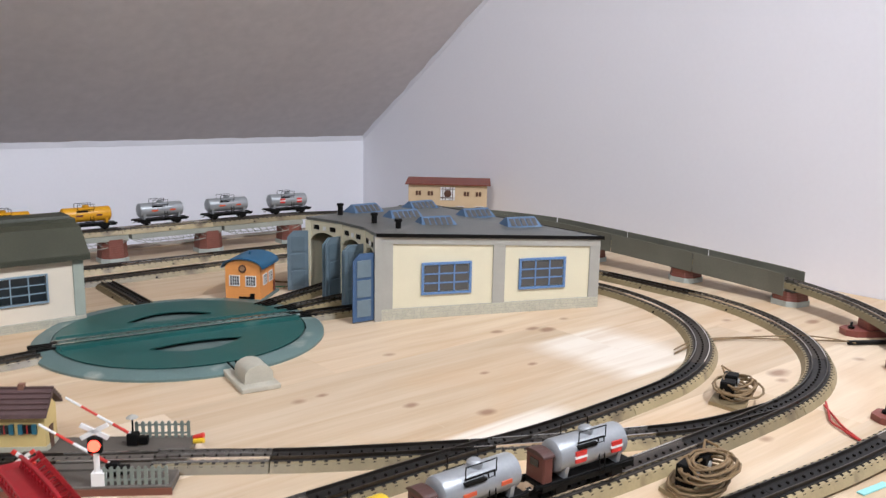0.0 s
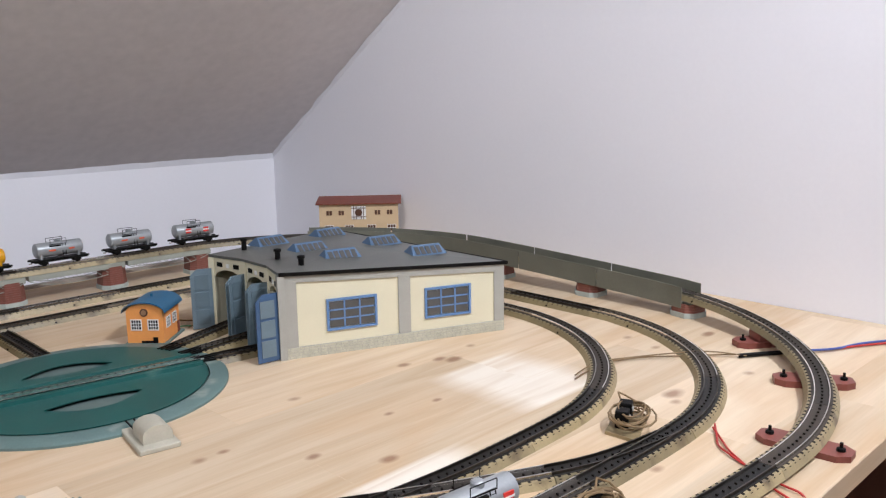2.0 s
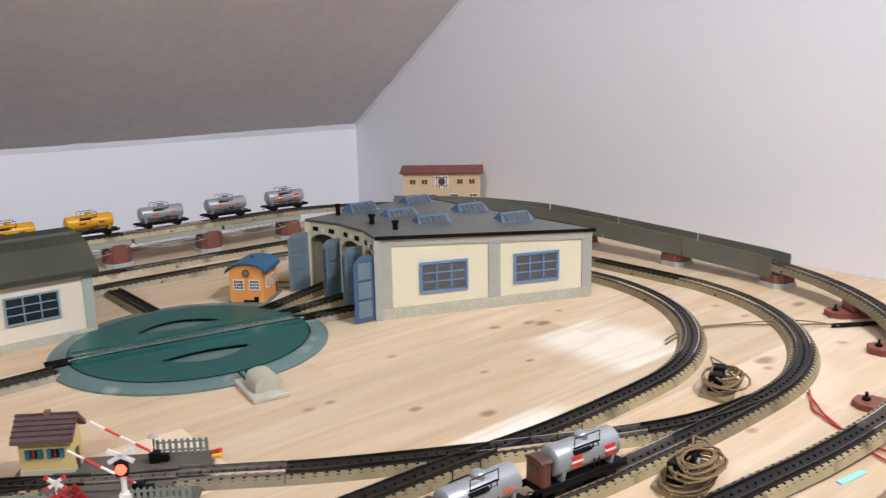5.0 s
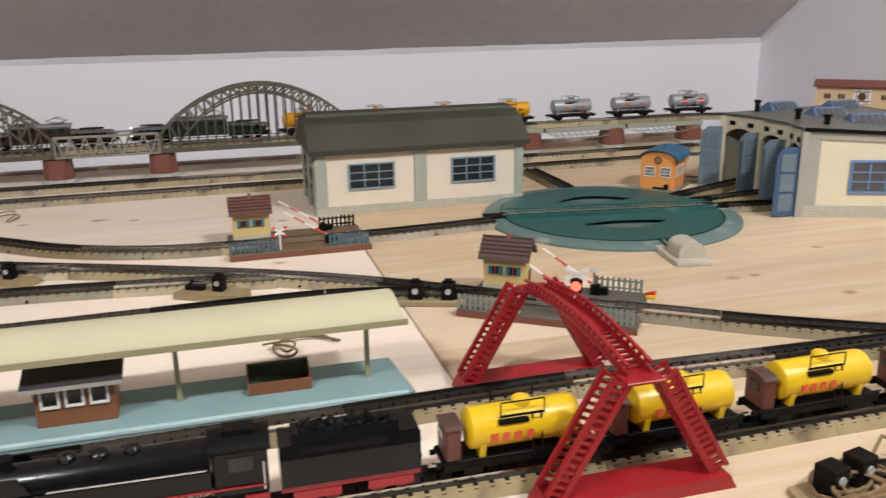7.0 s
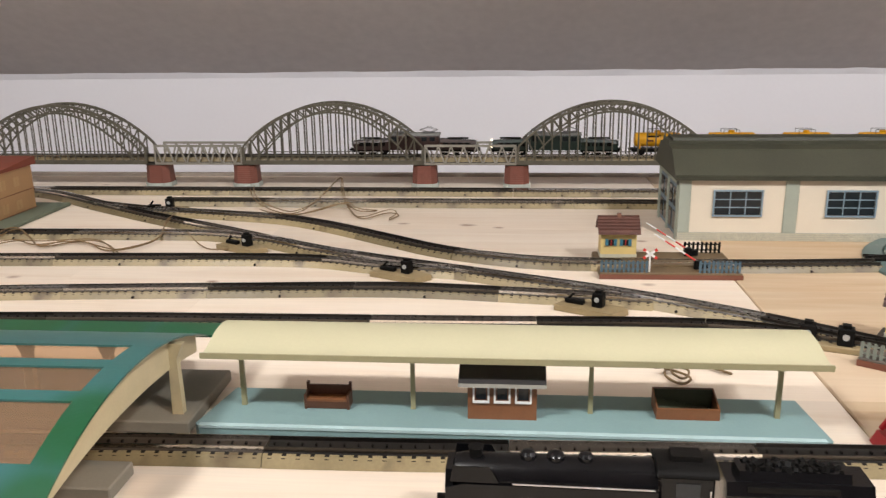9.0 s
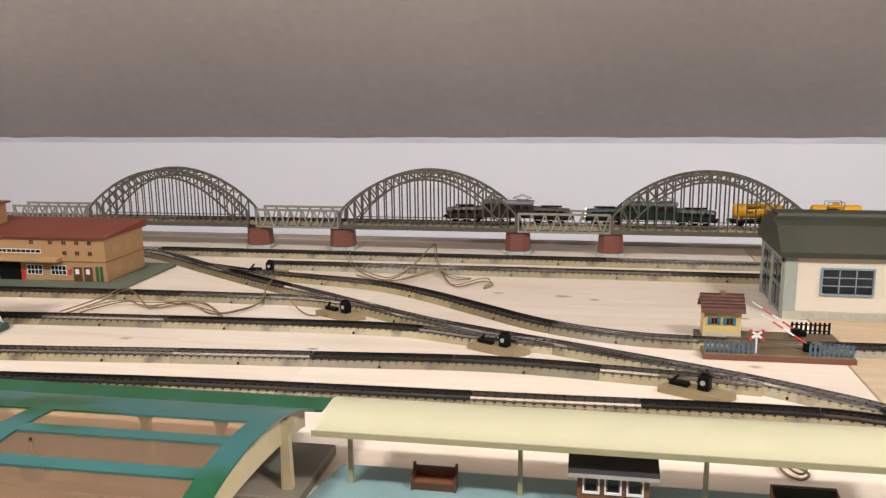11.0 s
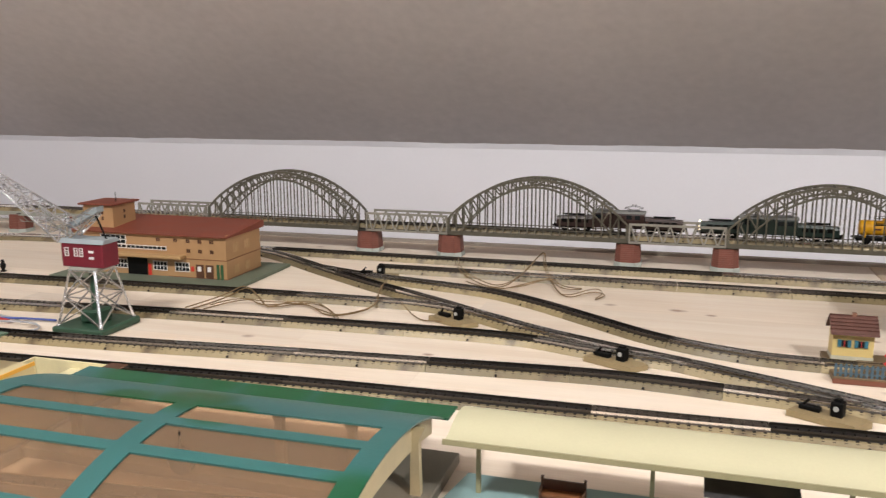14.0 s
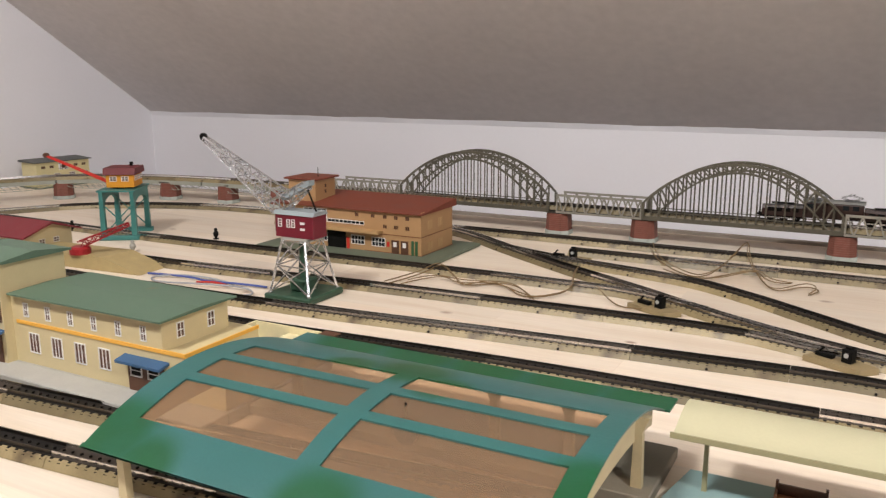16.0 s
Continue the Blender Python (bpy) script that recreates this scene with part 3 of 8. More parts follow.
# uneven paint where wall and slope meet
def paint_edge():
    bm = bmesh.new()
    sl = math.tan(radians(PITCH))
    prev = None
    n = 220
    for i in range(n + 1):
        x = XL + (XR - XL) * i / n
        w = 0.006 + 0.004 * noise.noise(Vector((x * 5.0, 0.3, 0))) + 0.004 * noise.noise(Vector((x * 19, 2.0, 0)))
        a = bm.verts.new((x, KNEE_Y - 0.0005, KNEE_Z - 0.012))
        b = bm.verts.new((x, KNEE_Y - max(0.002, w), KNEE_Z + max(0.002, w) * sl - 0.0012))
        if prev:
            bm.faces.new((prev[0], a, b, prev[1]))
        prev = (a, b)
    structure("trim_paint_edge", bm, WALL, "uneven white paint edge where wall meets slope", True)
    bm = bmesh.new()
    prev = None
    for i in range(n + 1):
        y = KNEE_Y - 2.2 * i / n
        z = KNEE_Z + (KNEE_Y - y) * sl
        w = 0.007 + 0.006 * noise.noise(Vector((y * 6.0, 5.3, 0))) + 0.006 * noise.noise(Vector((y * 23, 7.0, 0)))
        a = bm.verts.new((XR - 0.0005, y, z - 0.010))
        b = bm.verts.new((XR - max(0.003, w), y, z - 0.0012))
        if prev:
            bm.faces.new((prev[0], a, b, prev[1]))
        prev = (a, b)
    structure("trim_gable_edge", bm, WALL, "uneven white paint edge where gable meets slope", True)


paint_edge()
# added panel: covers the wall with the floor's brown below the table
structure("trim_side_panel", B(XR - 0.012, XR - 0.001, RIDGE_Y, 0.60, FLOOR_Z, -0.030, bevel=0.001), FLOORBROWN, "added dark brown panel, stand-in for the floor below the table")

# the layout's table: two boards side by side, a batten along the back
SEAM = 0.098
TY0, TY1 = 0.196, 1.64
table = thing("layout_table", pose(0, 0, 0), "bare pine layout table made of two large boards", "table")
part("tabletop", B(SEAM + 0.0006, XR - 0.002, TY0, TY1, -0.027, 0, bevel=0.0012), PINE_R, table, "warm pine board with knots")
part("tabletop", B(XL + 0.05, SEAM - 0.0006, TY0, TY1, -0.027, -0.0004, bevel=0.0012), PINE_L, table, "pale bleached pine board")
part("batten", B(XL + 0.05, 1.2, TY1 - 0.004, TY1 + 0.012, -0.03, 0.006, bevel=0.001), EDGE, table, "weathered grey-brown batten")
leg = part("leg", B(-0.03, 0.03, -0.03, 0.03, FLOOR_Z, -0.027, bevel=0.002), PINE_L, table)
leg.location = (XR - 0.06, TY0 + 0.06, 0)
for x, y in ((XR - 0.06, TY1 - 0.06), (SEAM, TY0 + 0.06), (SEAM, TY1 - 0.06), (-1.3, TY0 + 0.06), (-1.3, TY1 - 0.06), (XL + 0.1, TY0 + 0.06), (XL + 0.1, TY1 - 0.06)):
    share(leg, table, pose(x, y, 0))

# ---------------------------------------------------------------- tracks
BED_PROFILE = [(-0.0198, 0.0), (-0.0192, 0.0010), (-0.0152, 0.0078), (-0.0130, 0.0084), (0.0130, 0.0084), (0.0152, 0.0078), (0.0192, 0.0010), (0.0198, 0.0)]
RAIL_TOP = 0.0118


TIE_MESH = []
TRACK_RNG = random.Random(12)
TIE_SHAPE = [(-0.0163, 0.0062), (-0.0140, 0.0087), (0.0140, 0.0087), (0.0163, 0.0062)]
scratch = bpy.data.meshes.new("scratch")


def one_tie():
    """The mesh that all single sleepers share: a bevelled tie with its centre stud."""
    bm = bmesh.new()
    prism(bm, TIE_SHAPE, -0.0016, 0.0016, "x")
    box(bm, -0.0007, 0.0007, -0.0012, 0.0012, 0.0088, 0.0106)
    me = bpy.data.meshes.new("sleeper")
    bmesh.ops.recalc_face_normals(bm, faces=bm.faces[:])
    bm.to_mesh(me)
    bm.free()
    me.materials.append(TIE)
    return me


def track(ctrl, label="tinplate three-rail track section with dark sleepers", lift=0.0, group="track sections"):
    """A run of tinplate track, cut into 180 mm sections."""
    line = smooth_line(ctrl)
    total = length(line)
    count = max(1, round(total / 0.18))
    each = total / count
    for k in range(count):
        s0, s1 = k * each + 0.0003, (k + 1) * each - 0.0003
        mid, head = along(line, (s0 + s1) / 2)
        bend = along(line, s0)[1].angle(along(line, s1)[1])
        n = 2 if bend < 0.004 else 9
        pts = [along(line, s0 + (s1 - s0) * i / n)[0] - mid + Vector((0, 0, lift)) for i in range(n + 1)]
        worn = TRACK_RNG.random() < 0.5
        t = thing("track_section", Matrix.Translation(mid), label, "track", group)
        part("roadbed", sweep(bmesh.new(), pts, BED_PROFILE), BED, t, "beige tin roadbed")
        top = [p + Vector((0, 0, 0.0085)) for p in pts]
        part("ballast", sweep(bmesh.new(), top, [(-0.0125, -0.0008), (-0.0118, 0.0003), (0.0118, 0.0003), (0.0125, -0.0008)]), BALLAST if worn else BALLAST_BLACK, t, "brown printed ballast")
        for side in (-0.0083, 0.0083):
            part("rail", sweep(bmesh.new(), top, [(side - 0.0009, 0), (side - 0.0006, 0.0033), (side + 0.0006, 0.0033), (side + 0.0009, 0)]), RAIL if worn else RAIL_DULL, t)
        bm = bmesh.new()
        near = mid.y < 0.60 and -1.0 < mid.x < 1.25
        ties = max(2, round((s1 - s0) / 0.0106))
        for i in range(ties):
            p, u = along(line, s0 + (s1 - s0) * (i + 0.5) / ties)
            m = Matrix.Translation(p - mid + Vector((0, 0, lift))) @ Matrix.Rotation(math.atan2(u.y, u.x), 4, "Z")
            if near:
                if not TIE_MESH:
                    TIE_MESH.append(one_tie())
                o = new("sleeper", TIE_MESH[0])
                o.parent, o.matrix_basis = t, m
                continue
            tie = bmesh.new()
            prism(tie, TIE_SHAPE, -0.0016, 0.0016, "x")
            tie.transform(m)
            tie.to_mesh(scratch)
            tie.free()
            bm.from_mesh(scratch)
            box(bm, -0.0007, 0.0007, -0.0012, 0.0012, 0.0088, 0.0106, m)
        m = Matrix.Translation(Vector((0, 0, lift))) @ Matrix.Rotation(math.atan2(head.y, head.x), 4, "Z")
        for y in (-0.0184, 0.0184):
            rod(bm, m @ Vector((0, y - 0.001, 0.0030)), m @ Vector((0, y + 0.001, 0.0030)), 0.0016, 8)
        if not near:
            tagged(part("sleeper_strip", bm, TIE, t), "", "", "", "stuff")
        else:
            bm.free()
    return line


MAIN_OUTER = track(
    [(-2.2, 1.10), (-2.05, 1.30), (-1.80, 1.42), (-1.5, 1.45), (-1.0, 1.45), (-0.5, 1.45), (0.0, 1.45), (0.5, 1.45)]
    + [(x, y) for x, y, _ in arc(0.855, 1.09, 0.36, 90, 0)]
    + [(x, y) for x, y, _ in arc(0.855, 0.722, 0.36, 0, -90)]
    + [(0.735, 0.362), (0.60, 0.367), (0.50, 0.376), (0.357, 0.381), (0.17, 0.379), (-0.05, 0.381), (-0.25, 0.385), (-0.45, 0.381), (-0.75, 0.362), (-1.05, 0.340), (-1.5, 0.325), (-2.0, 0.325)])
track([(-0.80, 1.352), (-0.6, 1.352), (-0.2, 1.352), (0.2, 1.353), (0.5, 1.356)]
      + [(x, y) for x, y, _ in arc(0.77, 0.998, 0.36, 90, 0)]
      + [(x, y) for x, y, _ in arc(0.77, 0.830, 0.36, 0, -90)]
      + [(0.64, 0.467), (0.566, 0.471), (0.5, 0.477), (0.37, 0.482), (0.2, 0.488), (0.04, 0.486), (-0.26, 0.477), (-0.5, 0.472), (-0.75, 0.450), (-1.1, 0.422), (-1.5, 0.41), (-2.0, 0.41)], lift=-0.0003)
# the ladder, the level crossing's line and the link to the outer curve
track([(-1.16, 1.442), (-1.05, 1.412), (-0.905, 1.314), (-0.77, 1.226), (-0.635, 1.146), (-0.43, 1.020), (-0.196, 0.918), (-0.04, 0.848), (0.07, 0.786), (0.16, 0.724), (0.245, 0.662), (0.33, 0.606), (0.40, 0.557), (0.478, 0.511), (0.559, 0.466), (0.649, 0.420), (0.745, 0.380), (0.86, 0.361)], lift=-0.0006)
track([(-0.92, 1.322), (-0.80, 1.280), (-0.67, 1.252), (-0.55, 1.222), (-0.46, 1.172), (-0.36, 1.098), (-0.27, 1.034), (-0.165, 0.993), (-0.07, 0.983), (0.114, 0.980), (0.292, 0.992)], lift=-0.0009)
track([(-2.3, 1.10), (-1.6, 1.09), (-1.0, 1.112), (-0.75, 1.117), (-0.62, 1.112), (-0.50, 1.065)], lift=-0.0012)
track([(-2.3, 0.93), (-1.45, 0.935), (-1.0, 0.968), (-0.65, 0.984), (-0.46, 0.985), (-0.35, 0.957), (-0.25, 0.940)], lift=-0.0012)
track([(-2.3, 0.78), (-1.2, 0.806), (-0.7, 0.842), (-0.50, 0.856), (-0.316, 0.866), (-0.15, 0.850), (-0.02, 0.832)], lift=-0.0012)
track([(-2.1, 0.70), (-1.2, 0.715), (-0.7, 0.742), (-0.48, 0.748), (-0.24, 0.752), (-0.02, 0.757), (0.08, 0.745), (0.19, 0.700)], lift=-0.0015)
# spurs at the turntable
track([(0.478, 1.158), (0.478, 1.325)], lift=-0.0009)
TT = (0.470, 0.990)
for a in (-8.0, 7.0, 22.0):
    u = Vector((math.cos(radians(a)), math.sin(radians(a))))
    track([(TT[0] + u.x * 0.176, TT[1] + u.y * 0.176), (TT[0] + u.x * 0.42, TT[1] + u.y * 0.42)], lift=-0.0005 - 0.0002 * (a > 0) - 0.0002 * (a > 10))

# the upper line: bridges along the back, a falling ramp along the gable wall
DECK, BY = 0.0515, 1.532
UP_LEFT = [(-2.42, 0.55, DECK), (-2.42, 0.95, DECK), (-2.37, 1.18, DECK), (-2.25, 1.38, DECK), (-2.05, 1.485, DECK), (-1.80, BY - 0.004, DECK), (-1.44, BY, DECK)]
UP_MID = [(-1.44, BY, DECK), (-0.6, BY, DECK), (0.21, BY, DECK)]
UP_RIGHT = ([(0.21, BY, DECK), (0.55, BY, DECK)] + arc(0.89, BY - 0.437, 0.437, 90, 0, DECK, 0.046)
            + [(1.327, 0.90, 0.040)] + arc(0.89, 0.685, 0.437, 0, -90, 0.031, 0.006) + [(0.76, 0.254, 0.004), (0.65, 0.268, 0.002), (0.45, 0.290, 0.0), (0.30, 0.305, 0.0)])
UPPER_LABEL = "raised tinplate track section on the ramp"
upper_right = track(UP_RIGHT, UPPER_LABEL, group="raised track")
upper_left = track(UP_LEFT, UPPER_LABEL, group="raised track")
upper_mid = track(UP_MID, "tinplate track section inside the bridges", group="bridge track")
UPPER = smooth_line(UP_LEFT[:-1] + UP_MID[:-1] + UP_RIGHT)


# ---------------------------------------------------------------- bridges and piers
def bridge_pier(x, y, h, turn=0.0, label="red brick-print bridge pier with pale stone foot"):
    t = thing("bridge_pier", pose(x, y, 0, 0, 0, turn), label, "pier", "bridge piers")
    def six(w, d):
        return [(-w, -d * 0.55), (-w * 0.55, -d), (w * 0.55, -d), (w, -d * 0.55), (w, d * 0.55), (w * 0.55, d), (-w * 0.55, d), (-w, d * 0.55)]
    part("foot", prism(bmesh.new(), six(0.0262, 0.0262), 0, 0.0085, "z"), MORTAR, t, "pale greenish stone-print foot")
    bm = bmesh.new()
    lo, hi = six(0.0245, 0.0245), six(0.0225, 0.0225)
    a = [bm.verts.new((*p, 0.0085)) for p in lo]
    b = [bm.verts.new((*p, h - 0.004)) for p in hi]
    bm.faces.new(a), bm.faces.new(b[::-1])
    for i in range(8):
        bm.faces.new((a[i], b[i], b[(i + 1) % 8], a[(i + 1) % 8]))
    part("shaft", bm, BRICKRED, t, "red brick-print shaft")
    bm = bmesh.new()
    z = 0.0125
    while z < h - 0.006:
        f = (z - 0.0085) / (h - 0.0125)
        w = 0.0245 - 0.002 * f + 0.00025
        prism(bm, six(w, w), z - 0.0003, z + 0.0003, "z")
        z += 0.004
    part("joint", bm, mat("brick_joint", (0.22, 0.10, 0.075), 0.7), t)
    part("cap", B(-0.021, 0.021, -0.021, 0.021, h - 0.004, h, bevel=0.001), BRIDGE_DECK, t, "dark metal cap")
    return t


PIER_H = DECK - 0.0035
for x in (-1.43, -1.25, -0.87, -0.69, -0.33, -0.15, 0.21, 0.39, 0.575, 0.765, 0.95):
    bridge_pier(x - 0.02, BY, PIER_H)
for x, y, a in ((-1.63, BY, 0), (-1.80, BY - 0.005, 0), (-1.98, 1.502, 15), (-2.25, 1.38, 45), (-2.37, 1.18, 70), (-2.42, 0.95, 90)):
    bridge_pier(x, y, PIER_H, a)


def arch_bridge(x0):
    """A bowstring arch bridge, 360 mm long, with two lattice arches."""
    L, W, z0 = 0.356, 0.0235, DECK - 0.004
    t = thing("arch_bridge", pose(x0 + 0.16, BY, 0), "dark grey-brown metal lattice arch bridge carrying the raised track", "bridge", "arch bridges")
    part("deck", B(-L / 2, L / 2, -W - 0.001, W + 0.001, z0, DECK - 0.0006, bevel=0.0008), BRIDGE_DECK, t, "dark sheet-metal deck")
    H, h0 = 0.116, 0.034

    def outer(u):
        return h0 + (H - h0) * (1 - (2 * u - 1) ** 2) ** 0.92

    def inner(u):
        v = (u - 0.055) / 0.89
        return max(0.0, (H - 0.016) * (1 - (2 * v - 1) ** 2) ** 0.95) if 0 < v < 1 else 0.0
    N = 24
    for y in (-W, W):
        bm = bmesh.new()
        pts = [(-L / 2 + L * i / N, y, z0 + outer(i / N)) for i in range(N + 1)]
        q = 0.0025
        ring = [(-q, -q), (-q, q), (q, q), (q, -q)]
        sweep(bm, [Vector(p) for p in pts], ring)
        for e in (-1, 1):
            box(bm, e * L / 2 - q, e * L / 2 + q, y - q, y + q, z0, z0 + h0)
        part("outer_chord", bm, BRIDGE, t)
        bm = bmesh.new()
        low = [(-L / 2 + L * (0.055 + 0.89 * i / N), y, z0 + inner(0.055 + 0.89 * i / N) + 0.001) for i in range(N + 1)]
        sweep(bm, [Vector(p) for p in low], [(-0.0019, -0.0019), (-0.0019, 0.0019), (0.0019, 0.0019), (0.0019, -0.0019)])
        part("inner_chord", bm, BRIDGE, t)
        bm = bmesh.new()
        M = 22
        for i in range(1, M):
            u = i / M
            a = Vector((-L / 2 + L * u, y, z0 + outer(u)))
            b = Vector((-L / 2 + L * u, y, z0 + inner(u) + 0.001))
            rod(bm, a, b, 0.0017, 4)
            v = (i + (1 if i < M / 2 else -1)) / M
            if i not in (0, M):
                rod(bm, a, (-L / 2 + L * v, y, z0 + inner(v) + 0.001), 0.0017, 4)
        part("lattice", bm, BRIDGE, t)
        for i in range(2, M - 1):
            u = i / M
            z = z0 + inner(u)
            if z > z0 + 0.014:
                part("hanger", R((-L / 2 + L * u, y, z0), (-L / 2 + L * u, y, z), 0.0015, 4), BRIDGE, t)
        bm = bmesh.new()
        box(bm, -L / 2, L / 2, y - 0.0012, y + 0.0012, z0 - 0.001, z0 + 0.0075)
        box(bm, -L / 2 + 0.02, L / 2 - 0.02, y - 0.0007, y + 0.0007, z0 + 0.0165, z0 + 0.0180)
        part("side_girder", bm, BRIDGE, t)
    bm = bmesh.new()
    for i in range(4, N - 3, 2):
        z = z0 + outer(i / N)
        if z > z0 + 0.07:
            x = -L / 2 + L * i / N
            rod(bm, (x, -W, z), (x, W, z), 0.0012, 4)
            rod(bm, (x, -W, z), (x + L / N * 2, W, z0 + outer(min(1, (i + 2) / N))), 0.0009, 4)
    part("wind_bracing", bm, BRIDGE, t)
    return t


def truss_bridge(x0):
    """A low parallel-chord truss, 180 mm long."""
    L, W, z0, H = 0.178, 0.0235, DECK - 0.004, 0.036
    t = thing("truss_bridge", pose(x0 + 0.07, BY, 0), "light grey metal truss bridge section carrying the raised track", "bridge", "truss bridges")
    part("deck", B(-L / 2, L / 2, -W - 0.001, W + 0.001, z0, DECK - 0.0006, bevel=0.0008), BRIDGE_DECK, t, "dark sheet-metal deck")
    for y in (-W, W):
        for z in (z0 + 0.001, z0 + H):
            part("chord", B(-L / 2, L / 2, y - 0.0013, y + 0.0013, z - 0.0022, z + 0.0022), TRUSS, t)
        M = 7
        for i in range(M):
            a, c, b = [-L / 2 + 0.003 + (L - 0.006) * (i + f) / M for f in (0, 0.5, 1)]
            bm = bmesh.new()
            rod(bm, (a, y, z0 + H), (c, y, z0), 0.0019, 4)
            rod(bm, (c, y, z0), (b, y, z0 + H), 0.0019, 4)
            part("web", bm, TRUSS, t)
        for x in (-L / 2 + 0.0015, L / 2 - 0.0015):
            part("end_post", B(x - 0.0014, x + 0.0014, y - 0.0014, y + 0.0014, z0, z0 + H), TRUSS, t)
    return t


for x in (-1.245, -0.69, -0.15):
    arch_bridge(x)
for x in (-1.43, -0.87, -0.33):
    truss_bridge(x + (0.0 if x > -1.4 else 0.002))


def ramp_deck(line, s0, s1):
    """A sheet-metal deck girder under the raised track, with light lattice below."""
    mid, u = along(line, (s0 + s1) / 2)
    pts = [along(line, s0 + (s1 - s0) * i / 6)[0] - mid for i in range(7)]
    t = thing("ramp_deck", Matrix.Translation(mid), "pale grey-green sheet-metal deck girder under the raised track", "bridge deck", "deck girders")
    part("girder", sweep(bmesh.new(), pts, [(-0.0225, -0.0100), (-0.0225, -0.0006), (0.0225, -0.0006), (0.0225, -0.0100)]), mat("girder_grey", (0.33, 0.34, 0.29), 0.5, vary=0.15, scale=25), t)
    for side in (-0.0215, 0.0215):
        bm = bmesh.new()
        low = []
        for i in range(13):
            f = i / 12
            p, h = along(line, s0 + (s1 - s0) * f)
            s = Vector((h.y, -h.x, 0)).normalized()
            drop = 0.010 + 0.014 * (1 - abs(2 * f - 1) ** 3)
            low.append((p - mid + s * side + Vector((0, 0, -0.0095)), p - mid + s * side + Vector((0, 0, -drop))))
        for (a, b), (c, d) in zip(low, low[1:]):
            rod(bm, b, d, 0.0008, 4)
            rod(bm, a, d, 0.0006, 4)
        part("lattice", bm, mat("girder_grey", (0.33, 0.34, 0.29)), t)
    return t


run = length(upper_right)
for k in range(4):
    ramp_deck(upper_right, 0.003 + 0.186 * k, 0.186 * (k + 1) - 0.003)
for k in range(8):
    ll = length(upper_left)
    ramp_deck(upper_left, 0.003 + ll * k / 8, ll * (k + 1) / 8 - 0.003)


def parapet_ramp(s0, s1):
    """A ramp piece with solid olive side walls."""
    mid, u = along(upper_right, (s0 + s1) / 2)
    pts = [along(upper_right, s0 + (s1 - s0) * i / 6)[0] - mid for i in range(7)]
    t = thing("parapet_ramp", Matrix.Translation(mid), "olive-green sheet-metal ramp piece with solid side walls", "ramp", "ramp pieces")
    part("floor", sweep(bmesh.new(), pts, [(-0.0235, -0.004), (-0.0235, -0.0006), (0.0235, -0.0006), (0.0235, -0.004)]), PARAPET, t)
    for a, b in ((-0.0250, -0.0236), (0.0236, 0.0250)):
        part("side_wall", sweep(bmesh.new(), pts, [(a, -0.012), (a, 0.0230), (b, 0.0230), (b, -0.012)]), PARAPET, t)
    return t


# the parapets stand along the gable wall
s_wall = 0.68 + 0.437 * math.pi / 2
for k in range(5):
    parapet_ramp(s_wall - 0.40 + 0.181 * k, s_wall - 0.40 + 0.181 * (k + 1) - 0.002)
for y, h in ((1.02, 0.045), (0.80, 0.039)):
    bridge_pier(1.327, y, h - 0.0125, 0, "low red brick-print ramp pier with pale foot")


def pier_foot(s, label="flat dark-red hexagonal ramp support with screw knobs"):
    """A flat hexagonal support across the ramp's lower end."""
    p, u = along(upper_right, s)
    top = max(0.004, p.z - 0.0005)
    h = min(top, 0.0085)
    t = thing("ramp_support", Matrix.Translation((p.x, p.y, 0)) @ Matrix.Rotation(math.atan2(u.y, u.x), 4, "Z"), label, "ramp support", "ramp supports")
    a, b = 0.018, 0.048
    six = [(-a, -b + 0.012), (-a * 0.5, -b), (a * 0.5, -b), (a, -b + 0.012), (a, b - 0.012), (a * 0.5, b), (-a * 0.5, b), (-a, b - 0.012)]
    part("plate", prism(bmesh.new(), six, 0, h, "z"), FOOTRED, t, "glossy dark-red plate")
    if top > h:
        part("block", B(-a * 0.8, a * 0.8, -0.019, 0.019, h, top, bevel=0.001), FOOTRED, t)
    for y in (-b + 0.012, b - 0.012):
        part("knob", lathe(bmesh.new(), [(0.0045, 0), (0.0045, 0.003), (0.0018, 0.004), (0.0018, 0.009)], 10, "z", (0, y, h)), MATTBLACK, t)
    return t


s_low = s_wall + 0.428
p1, u1 = along(upper_right, s_low + 0.07)
bridge_pier(p1.x, p1.y, p1.z - 0.001, math.degrees(math.atan2(u1.y, u1.x)), "low red brick-print ramp pier with pale foot")
for d in (0.25, 0.42, 0.63):
    pier_foot(s_low + d)


